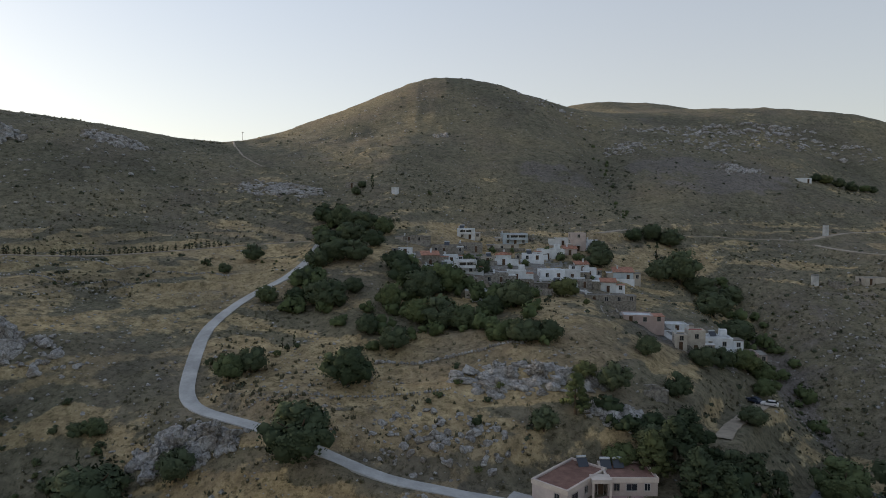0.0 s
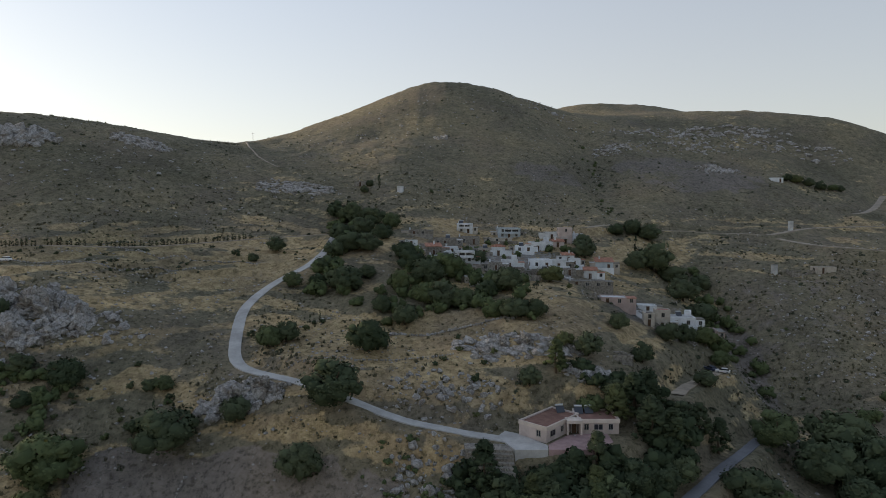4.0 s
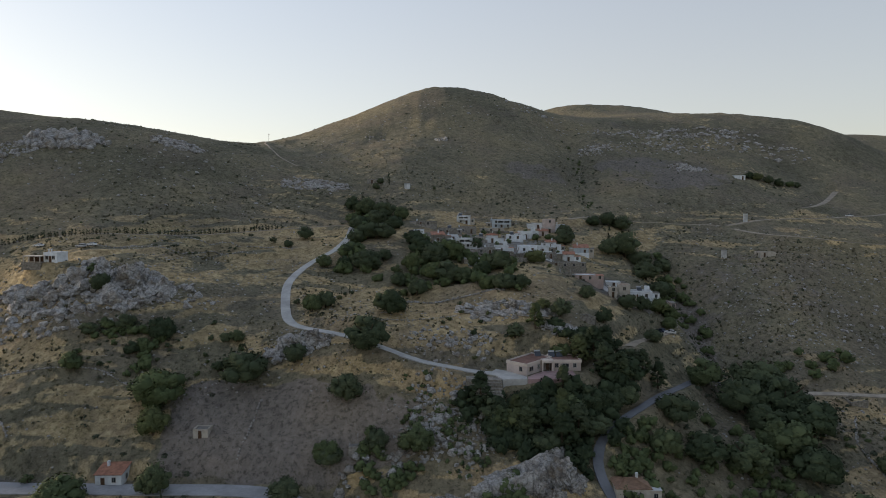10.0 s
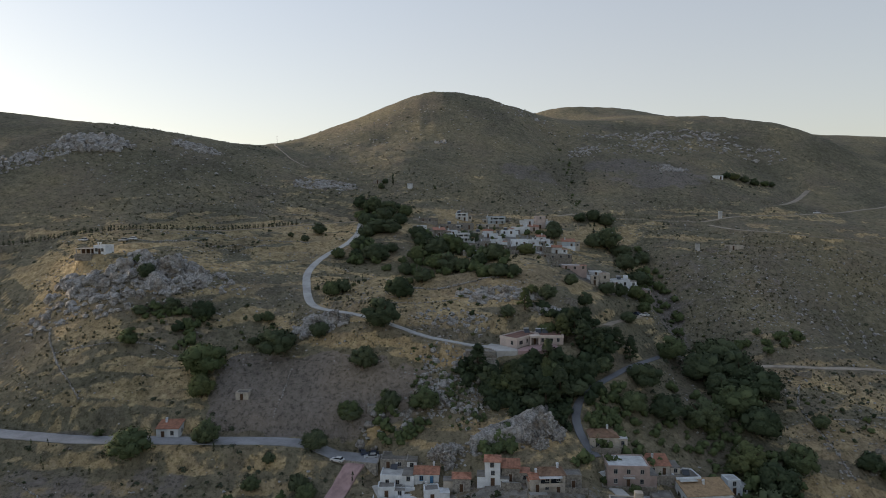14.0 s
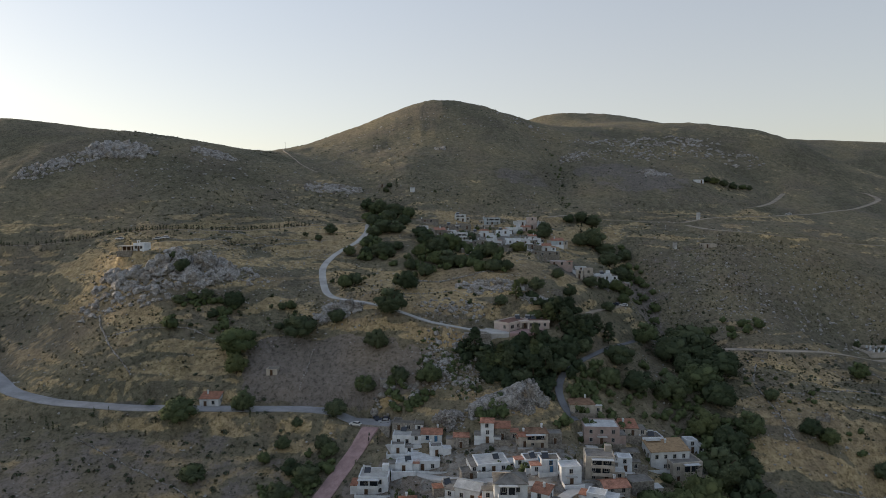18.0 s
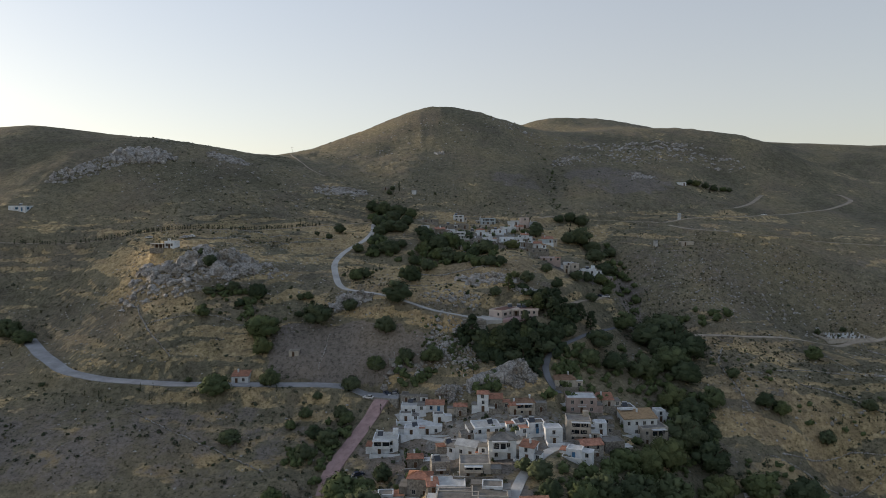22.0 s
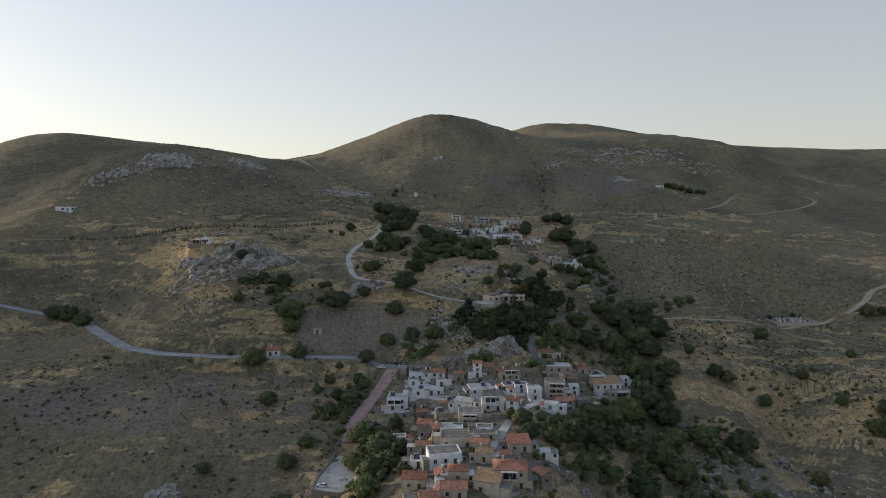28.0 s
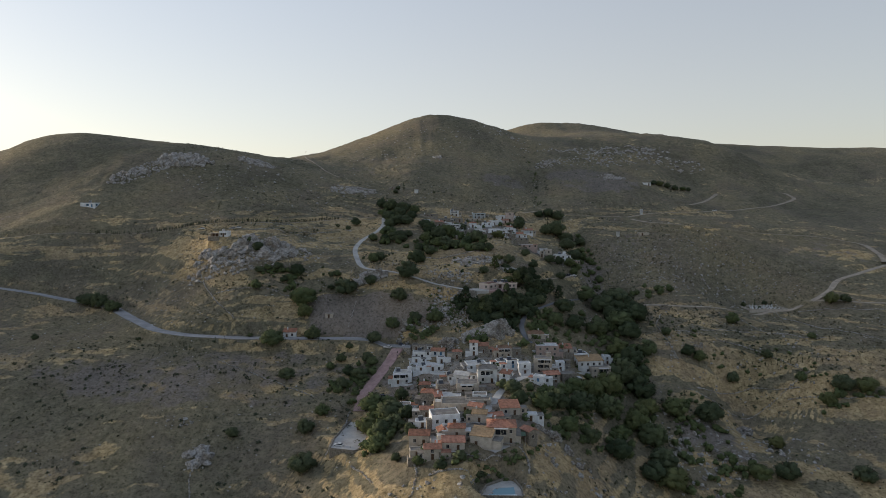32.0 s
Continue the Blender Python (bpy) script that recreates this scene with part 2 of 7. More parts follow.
def ground_material():
    m, nt, sh = material("hillside")
    a = nt.nodes.new("ShaderNodeAttribute")
    a.attribute_name = "cover"
    parts = nt.nodes.new("ShaderNodeSeparateColor")
    nt.links.new(a.outputs["Color"], parts.inputs[0])
    straw = ramp(nt, noise_of(nt, 0.30, 9.0, 0.76), (0.3, (0.190, 0.142, 0.080)), (0.50, (0.385, 0.292, 0.166)), (0.68, (0.62, 0.49, 0.29)))
    # olive dominates the hills; its lightness includes painted-in distance haze
    olive = ramp(nt, noise_of(nt, 0.26, 10.0, 0.80), (0.32, (0.098, 0.088, 0.061)), (0.5, (0.184, 0.163, 0.111)), (0.68, (0.296, 0.256, 0.178)))
    soil = ramp(nt, noise_of(nt, 0.45, 9.0, 0.76), (0.3, (0.140, 0.120, 0.104)), (0.7, (0.275, 0.238, 0.206)))
    stony = ramp(nt, noise_of(nt, 0.7, 8.0, 0.74), (0.35, (0.15, 0.14, 0.12)), (0.62, (0.40, 0.385, 0.36)))

    def masked(socket, scale, low, high):
        n = nt.nodes.new("ShaderNodeMath")
        n.operation = "ADD"
        nt.links.new(socket, n.inputs[0])
        nt.links.new(noise_of(nt, scale, 8.0, 0.68), n.inputs[1])
        return ramp(nt, n.outputs[0], (low, (0, 0, 0)), (high, (1, 1, 1)))

    c = mixed(nt, masked(parts.outputs[0], 0.30, 0.84, 1.10), olive, straw)
    heath = ramp(nt, noise_of(nt, 0.028, 7.0, 0.7), (0.47, (0, 0, 0)), (0.60, (0.75, 0.75, 0.75)))
    low = ramp(nt, noise_of(nt, 0.5, 8.0, 0.78), (0.35, (0.100, 0.082, 0.067)), (0.65, (0.250, 0.206, 0.166)))
    c = mixed(nt, heath, c, mixed(nt, 0.6, c, low))
    c = mixed(nt, masked(parts.outputs[1], 0.15, 0.86, 1.10), c, soil)
    c = mixed(nt, masked(parts.outputs[2], 0.6, 1.05, 1.13), c, stony)
    tuft = ramp(nt, noise_of(nt, 0.75, 6.0, 0.75), (0.38, (0.36, 0.38, 0.33)), (0.50, (1.0, 1.0, 1.0)))
    c = mixed(nt, 0.75, c, tuft, "MULTIPLY")
    paved = ramp(nt, noise_of(nt, 0.5, 6.0, 0.65), (0.35, (0.15, 0.145, 0.136)), (0.65, (0.29, 0.28, 0.265)))
    c = mixed(nt, masked(a.outputs["Alpha"], 0.3, 0.95, 1.06), c, paved)
    broad = ramp(nt, noise_of(nt, 0.016, 6.0, 0.58), (0.36, (0.74, 0.77, 0.77)), (0.50, (1.0, 1.0, 1.0)), (0.64, (1.18, 1.13, 1.05)))
    c = mixed(nt, 1.0, c, broad, "MULTIPLY")
    spots = node(nt, "ShaderNodeTexVoronoi", Scale=0.55)
    co = nt.nodes.new("ShaderNodeTexCoord")
    nt.links.new(co.outputs["Object"], spots.inputs["Vector"])
    shrub = ramp(nt, spots.outputs["Distance"], (0.10, (0.66, 0.68, 0.58)), (0.26, (1.0, 1.0, 1.0)))
    where = ramp(nt, noise_of(nt, 0.05, 4.0, 0.6), (0.42, (0, 0, 0)), (0.58, (1, 1, 1)))
    c = mixed(nt, where, c, mixed(nt, 1.0, c, shrub, "MULTIPLY"))
    nt.links.new(c, sh.inputs["Base Color"])
    sh.inputs["Roughness"].default_value, sh.inputs["Specular IOR Level"].default_value = 0.98, 0.1
    bumped(nt, sh, noise_of(nt, 0.9, 10.0, 0.75), 1.0, 0.7)
    return m


GROUND = ground_material()

# ---- the lie of the land: broad swells, hills, spurs and hollows (x, y, half widths, height) ----
PLAIN, SLOPE = 29.87, 17.276
SWELLS = [
    (803.8, 688.8, 186.3, 345, 17.8), (-458.8, 1033.8, 345, 184, -60.4), (805, -230, 144.9, 328.9, 12.3), (-920, 920, 150.6, 307, -30.8), (117.3, -116.1, 225.4, 169, -27.7),
    (-158.7, -117.3, 173.6, 218.5, -22.2), (-690, 690, 195.5, 181.7, 26.9), (-424.3, 335.8, 219.6, 158.7, 77.9), (690, 1037.3, 335.8, 101.2, -34.8), (-115, 920, 175.9, 187.4, -13.3),
    (150.6, 447.3, 258.8, 106.9, 52), (217.3, 746.3, 109.2, 181.7, 95.1), (-473.8, 243.8, 120.7, 112.7, -34.5), (-417.4, 534.8, 113.8, 112.7, 25.4), (415.1, 300.1, 85.1, 132.2, 8.6),
    (-5.8, 557.8, 67.8, 136.8, 42.7),
]
HILLS = [
    (-29.9, 143.8, 125.3, 60.9, 24.6), (-402.5, -57.5, 87.4, 85.1, 2.5), (-171.3, 575, 85.1, 85.1, 9.1), (-217.3, 331.2, 81.6, 52.9, 18.3), (299, 88.5, 37.9, 81.6, 5.8),
    (195.5, 236.9, 70.1, 33.3, 16), (0, -44.8, 41.4, 56.3, 39.8), (322, 464.6, 49.4, 44.8, 17.1), (6.9, 473.8, 43.7, 46, 12.6), (36.8, 142.6, 27.6, 54, 12.8),
]
SPURS = [
    (179.4, 82.8, 59.8, 24.1, 6.6), (-136.8, 151.8, 37.9, 34.5, 16.8), (-164.4, 249.5, 24.1, 51.7, 5.2), (-274.8, 251.8, 24.1, 49.4, 5.5), (-135.7, 32.2, 47.1, 24.1, 5.1),
    (-43.7, 213.9, 52.9, 20.7, 6.3), (-21.8, 277.1, 18.4, 57.5, 8.9), (253, 299, 27.6, 27.6, 2.8), (-69, 276, 27.6, 27.6, 3.1), (71.3, 269.1, 27.6, 26.4, 6.4),
    (-184, 70.1, 26.4, 27.6, 2.3), (40.2, 19.5, 25.3, 28.7, 10), (-31, 116.1, 23, 18.4, 10.2),
]
HOLLOWS = [
    (148.3, 9.2, 65.5, 90.8, -10.8), (448.5, 576.1, 89.7, 51.7, -35.4), (-89.7, 380.6, 85.1, 39.1, -1.7), (266.8, 374.9, 40.2, 64.4, -14.4), (-151.8, 441.6, 46, 47.1, -6.9),
    (-227.7, 138, 37.9, 33.3, -22.8), (69, 46, 21.8, 49.4, -1.7), (-110.4, -66.7, 32.2, 28.7, -5.8), (141.4, 273.7, 27.6, 28.7, -3.6), (-29.9, 47.1, 25.3, 31, -3.2),
    (253, 230, 27.6, 27.6, -4), (-276, 70.1, 27.6, 27.6, -2), (-159.8, 115, 26.4, 27.6, -5.5), (71.3, -41.4, 28.7, 25.3, -6.6), (212.7, 163.3, 21.8, 26.4, -14.5),
    (88.5, 138, 19.5, 24.1, -6.8), (155.2, 54, 17.2, 16.1, -19.4),
]

FOOT_FOLDS = [
    (-315, 290, 55, 55, -7.5), (-225, 290, 55, 55, 6.7), (-135, 290, 55, 55, -1.5), (315, 290, 55, 55, 2.9), (405, 290, 55, 55, -1.7), (-450, 360, 55, 55, -12.6), (-360, 360, 55, 55, 20.9),
    (-270, 360, 55, 55, -1.7), (-180, 360, 55, 55, -3.9), (-90, 360, 55, 55, 2.6), (0, 360, 55, 55, 2.1), (90, 360, 55, 55, 4.6), (270, 360, 55, 55, 1.9), (360, 360, 55, 55, -12.6),
    (450, 360, 55, 55, -4.7),
]
FLANK_FOLDS = [
    (-405, 430, 55, 55, 2.4), (-315, 430, 55, 55, -10.2), (-225, 430, 55, 55, 6.5), (-135, 430, 55, 55, 3.3), (-45, 430, 55, 55, -12.3), (45, 430, 55, 55, -4.7), (135, 430, 55, 55, -13.0),
    (225, 430, 55, 55, -5.7), (315, 430, 55, 55, -12.8), (405, 430, 55, 55, -9.3),
]
CREST_FOLDS = [
    (-450, 500, 55, 55, -20.0), (-360, 500, 55, 55, -3.9), (-270, 500, 55, 55, -2.8), (-180, 500, 55, 55, -7.2), (-90, 500, 55, 55, -2.3), (0, 500, 55, 55, -1.8), (90, 500, 55, 55, 13.4),
    (180, 500, 55, 55, 2.8), (270, 500, 55, 55, 1.5), (360, 500, 55, 55, 4.3), (450, 500, 55, 55, 2.6),
]
SADDLE_FOLDS = [
    (-450, 580, 85, 85, -9.2), (-360, 580, 85, 85, -4.7), (-270, 580, 85, 85, -3.2), (-180, 580, 85, 85, 2.2), (-90, 580, 85, 85, 13.2), (0, 580, 85, 85, 10.4), (90, 580, 85, 85, -13.8),
    (180, 580, 85, 85, -9.3), (270, 580, 85, 85, 7.3), (360, 580, 85, 85, 4.3), (450, 580, 85, 85, 4.0), (540, 580, 85, 85, -5.1), (630, 580, 85, 85, -3.5),
]
BACK_FOLDS = [
    (-145, 690, 85, 85, 2.2), (115, 690, 85, 85, 9.1), (245, 690, 85, 85, -16.5), (375, 690, 85, 85, 11.7), (505, 690, 85, 85, -3.6), (70, 820, 85, 85, 6.7), (200, 820, 85, 85, 7.9),
    (460, 820, 85, 85, 20.0), (590, 820, 85, 85, -8.9),
]
RAVINE = [(104, 245, 10, 24, -5), (108, 212, 10, 22, -8), (108, 182, 10, 20, -9), (110, 156, 10, 16, -6), (97, 425, 11, 34, -6), (95, 372, 10, 28, -6), (91, 328, 9, 22, -5)]
CRESTS = [(780, 840, 200, 120, 40), (-85, 480, 45, 35, 5), (240, 800, 60, 80, -8), (545, 780, 110, 90, 32), (125, 700, 50, 60, 10)]


def lattice(i, j, seed):
    h = (i * 374761393 + j * 668265263 + seed * 1442695041) & 0xFFFFFFFF
    h = ((h ^ (h >> 13)) * 1274126177) & 0xFFFFFFFF
    return ((h ^ (h >> 16)) & 0xFFFF) / 65535.0


def value_noise(x, y, seed):
    i, j = np.floor(x).astype(np.int64), np.floor(y).astype(np.int64)
    u, v = x - i, y - j
    u, v = u * u * u * (u * (u * 6 - 15) + 10), v * v * v * (v * (v * 6 - 15) + 10)
    a, b = lattice(i, j, seed), lattice(i + 1, j, seed)
    c, d = lattice(i, j + 1, seed), lattice(i + 1, j + 1, seed)
    return (a + (b - a) * u) * (1 - v) + (c + (d - c) * u) * v


def fractal(x, y, size, octaves, seed, gain=0.5):
    total, weight, out = 0.0, 1.0, 0.0
    for n in range(octaves):
        out = out + weight * value_noise(x / size + 17.3 * n, y / size - 9.1 * n, seed + n)
        total, weight, size = total + weight, weight * gain, size / 2.03
    return out / total


def smooth(a, b, x):
    t = np.clip((x - a) / (b - a), 0, 1)
    return t * t * (3 - 2 * t)


def blob(x, y, cx, cy, rx, ry, turn=0.0):
    """1 in the middle of an ellipse on the plan, 0 outside it, with a ragged soft edge."""
    c, s = math.cos(radians(turn)), math.sin(radians(turn))
    u, v = ((x - cx) * c + (y - cy) * s) / rx, (-(x - cx) * s + (y - cy) * c) / ry
    d = np.sqrt(u * u + v * v) + (fractal(x, y, 14.0, 4, 71) - 0.5) * 0.7
    return 1 - smooth(0.6, 1.1, d)


def broad_land(x, y):
    far = np.sqrt((x / 1.15) ** 2 + (y - 300) ** 2)
    z = PLAIN + SLOPE * np.minimum(y, 700) / 100
    for forms in (SWELLS, HILLS, SPURS, HOLLOWS, CRESTS, RAVINE, FOOT_FOLDS, FLANK_FOLDS, CREST_FOLDS, SADDLE_FOLDS, BACK_FOLDS):
        for cx, cy, rx, ry, h in forms:
            z = z + h * np.exp(-(((x - cx) / rx) ** 2 + ((y - cy) / ry) ** 2) / 2)
    return z + (35 - z) * smooth(1150, 2400, far)


TERRACES = [(-115, 195, 85, 45, 25), (-105, 108, 55, 24, -12), (0, 150, 60, 22, 0), (185, 75, 90, 60, 15), (-60, 10, 70, 40, 0), (215, 250, 70, 40, 0), (0, -62, 50, 12, 0)]


TERRACE_STEP = 2.4


def terraced(x, y, z):
    """How far a place is inside terraced ground, and where between two terrace edges it lies."""
    level = (z + (fractal(x, y, 40.0, 3, 41) - 0.5) * 6) / TERRACE_STEP
    return sum(blob(x, y, *t) for t in TERRACES).clip(0, 1) * smooth(0.36, 0.58, fractal(x, y, 34.0, 3, 62)), level - np.floor(level)


VILLAGES = [(5, 42, 62, 40), (0, -15, 42, 34), (22, 225, 52, 52), (70, 180, 32, 24), (-140, 150, 30, 26)]


def natural_land(x, y):
    z = broad_land(x, y)
    wild = (smooth(-200, -60, y) * 0.6 + 0.4) * (1 - 0.85 * sum(blob(x, y, *v) for v in VILLAGES).clip(0, 1))
    z = z + (fractal(x, y, 60.0, 5, 5) - 0.5) * 5.0 * wild + (fractal(x, y, 9.0, 4, 23) - 0.5) * 2.0 * (0.2 + 0.8 * wild)
    mask, part = terraced(x, y, broad_land(x, y))
    mask = mask * (1 - blob(x, y, 185, 75, 130, 100))
    return z + mask * 0.8 * TERRACE_STEP * (smooth(0.70, 1.0, part) - part + 0.35)


ROADS = {
    "upper_road": (3.3, "CONCRETE", [(-40, 262), (-48, 245), (-46, 218), (-49, 203), (-58, 190), (-62, 177), (-63, 165), (-60, 150), (-57, 138), (-53, 130), (-43, 124), (-33, 119), (-20, 114), (-9, 111), (4, 111), (12, 109), (16, 106)]),
    "main_road": (6.2, "ASPHALT", [(-420, 100), (-345, 122), (-281, 140), (-257, 146), (-233, 147), (-211, 138), (-187, 109), (-167, 91), (-147, 84), (-118, 80), (-87, 80), (-57, 80), (-44, 78.5), (-34, 77), (-27, 75)]),
    "creek_road": (2.7, "OLD_ASPHALT", [(122, 135), (97, 145), (86, 139), (70, 120), (54, 103), (44, 95), (38, 88), (36, 80), (40, 68)]),
    "ridge_track": (4.2, "DIRT", [(66, 268), (90, 282), (123, 288), (158, 288), (164, 276), (172, 257), (189, 246), (207, 241), (229, 246), (268, 247), (306, 242), (334, 228), (331, 203), (323, 191)]),
    "hill_track": (4.0, "DIRT", [(161, 284), (185, 292), (206, 295), (235, 302), (273, 325), (296, 339), (327, 352), (357, 374), (372, 386), (366, 400)]),
    "pasture_track": (3.6, "DIRT", [(224, 320), (236, 326), (254, 345), (272, 366), (288, 384)]),
    "cemetery_road": (3.8, "DIRT", [(122, 135), (145, 133), (185, 139), (215, 150), (243, 149), (259, 155), (271, 167), (292, 174), (322, 188), (370, 205)]),
    "valley_road": (4.0, "DIRT", [(243, 149), (254, 144), (262, 133), (290, 122), (340, 118)]),
    "hedge_track": (2.2, "DIRT", [(-310, 190), (-250, 198), (-191, 203), (-150, 205), (-127, 214), (-114, 224), (-100, 235), (-82, 244), (-62, 250), (-48, 250)]),
    "red_street": (5.8, "RED_PAVING", [(-30.5, 73), (-33, 67.5), (-39, 56), (-44, 45), (-48, 34), (-47.5, 29)]),
    "farm_drive": (3.4, "DIRT", [(84, 163), (75, 153), (64, 140), (60, 133)]),
    "saddle_track": (1.0, "DIRT", [(-150, 470), (-138, 420), (-123, 376), (-109, 347), (-92, 330)]),
    "square_lane": (3.2, "CONCRETE", [(-24, 66), (-20, 56), (-10, 46), (2, 42), (14, 36), (26, 32)]),
    "church_lane": (2.6, "CONCRETE", [(-6, 42), (-8, 28), (-9, 14), (-6, 0), (2, -10), (12, -20), (16, -34), (6, -42)]),
    "upper_lane": (2.4, "CONCRETE", [(-8, 226), (8, 216), (24, 212), (38, 210), (52, 204), (62, 190), (66, 176)]),
    "village_street": (3.4, "CONCRETE", [(2, -24), (11, -4), (17, 12), (26, 26), (38, 38), (47, 52), (42, 62)]),
}


def spaced(points, step=1.5):
    """The points of a rounded line through the corners, at even steps."""
    p = np.array(points, float)
    t = np.concatenate([[0], np.cumsum(np.hypot(*np.diff(p, axis=0).T))])
    s = np.arange(0, t[-1], step)
    q = np.stack([np.interp(s, t, p[:, 0]), np.interp(s, t, p[:, 1])], 1)
    k = np.hanning(15)[1:-1]
    k /= k.sum()
    pad = np.concatenate([2 * q[:1] - q[6:0:-1], q, 2 * q[-1:] - q[-2:-8:-1]])
    return np.stack([np.convolve(pad[:, n], k, "valid") for n in (0, 1)], 1)


def softened(v, n):
    k = np.ones(n) / n
    return np.convolve(np.pad(v, n // 2, mode="edge"), k, "valid")[: len(v)]


def axis(low, high, step, first, last):
    mid = list(np.arange(low, high + step / 2, step))
    out, s, x = [], step, mid[-1]
    while x < last:
        s *= 1.06
        x += s
        out.append(x)
    back, s, x = [], step, mid[0]
    while x > first:
        s *= 1.06
        x -= s
        back.append(x)
    return np.array(back[::-1] + mid + out)


XS, YS = axis(-262, 292, 1.6, -4300, 4300), axis(-112, 332, 1.6, -1200, 4600)
GX, GY = np.meshgrid(XS, YS)
GZ = natural_land(GX, GY)
LINES = {}
PADS = [(26, 111, 17, 10, 63.9), (-49, 8, 8, 19, 14.6), (-31, 75, 9, 5.0, 37.6), (8, -54, 9, 8, 17.7), (215, 159, 16, 9, 42.5), (-149, 159, 8, 6, 93.0)]
for px, py, rx, ry, level in PADS:
    flat = 1 - smooth(0.85, 1.35, np.hypot((GX - px) / rx, (GY - py) / ry))
    GZ += flat * (level - GZ)
for road, (wide, _, corners) in ROADS.items():
    line = spaced(corners)
    level_z = softened(broad_land(line[:, 0], line[:, 1]), 11)
    for px, py, rx, ry, level in PADS:
        level_z += (1 - smooth(0.85, 1.7, np.hypot((line[:, 0] - px) / rx, (line[:, 1] - py) / ry))) * (level - 0.1 - level_z)
    LINES[road] = (line, softened(level_z, 5))
    near = (GX > line[:, 0].min() - 10) & (GX < line[:, 0].max() + 10) & (GY > line[:, 1].min() - 10) & (GY < line[:, 1].max() + 10)
    ii = np.flatnonzero(near)
    for part in np.array_split(ii, max(1, len(ii) // 20000)):
        d = np.hypot(GX.flat[part][:, None] - line[:, 0], GY.flat[part][:, None] - line[:, 1])
        n = d.argmin(1)
        keep = 1 - smooth(wide / 2 + 1.6, wide / 2 + 5.5, d[np.arange(len(part)), n])
        GZ.flat[part] += keep * (LINES[road][1][n] - 0.12 - GZ.flat[part])


def land(x, y):
    """The ground's height at a place."""
    i, j = int(np.clip(np.searchsorted(XS, x) - 1, 0, len(XS) - 2)), int(np.clip(np.searchsorted(YS, y) - 1, 0, len(YS) - 2))
    u, v = (x - XS[i]) / (XS[i + 1] - XS[i]), (y - YS[j]) / (YS[j + 1] - YS[j])
    return float((GZ[j, i] * (1 - u) + GZ[j, i + 1] * u) * (1 - v) + (GZ[j + 1, i] * (1 - u) + GZ[j + 1, i + 1] * u) * v)


def sheet(name, verts, faces, mat, shade=True):
    me = bpy.data.meshes.new(name)
    me.from_pydata(verts, [], faces)
    me.materials.append(mat)
    if shade:
        me.polygons.foreach_set("use_smooth", np.ones(len(me.polygons), bool))
    return me


FIELD = [(-80, 86), (-83, 97), (-82, 107), (-74, 110), (-62, 107), (-53, 103), (-46, 103), (-35, 103), (-22, 101), (-11, 100), (-4, 95), (-8, 88), (-18, 85), (-36, 83)]


def outside(x, y, corners):
    """How far a place lies outside a closed outline on the plan; less than nothing within it."""
    far, inside = np.full(x.shape, 1e9), np.zeros(x.shape, bool)
    for (x0, y0), (x1, y1) in zip(corners, corners[1:] + corners[:1]):
        t = (((x - x0) * (x1 - x0) + (y - y0) * (y1 - y0)) / ((x1 - x0) ** 2 + (y1 - y0) ** 2)).clip(0, 1)
        far = np.minimum(far, np.hypot(x - x0 - t * (x1 - x0), y - y0 - t * (y1 - y0)))
        if y0 != y1:
            inside ^= ((y0 > y) != (y1 > y)) & (x < (x1 - x0) * (y - y0) / (y1 - y0) + x0)
    return np.where(inside, -far, far)


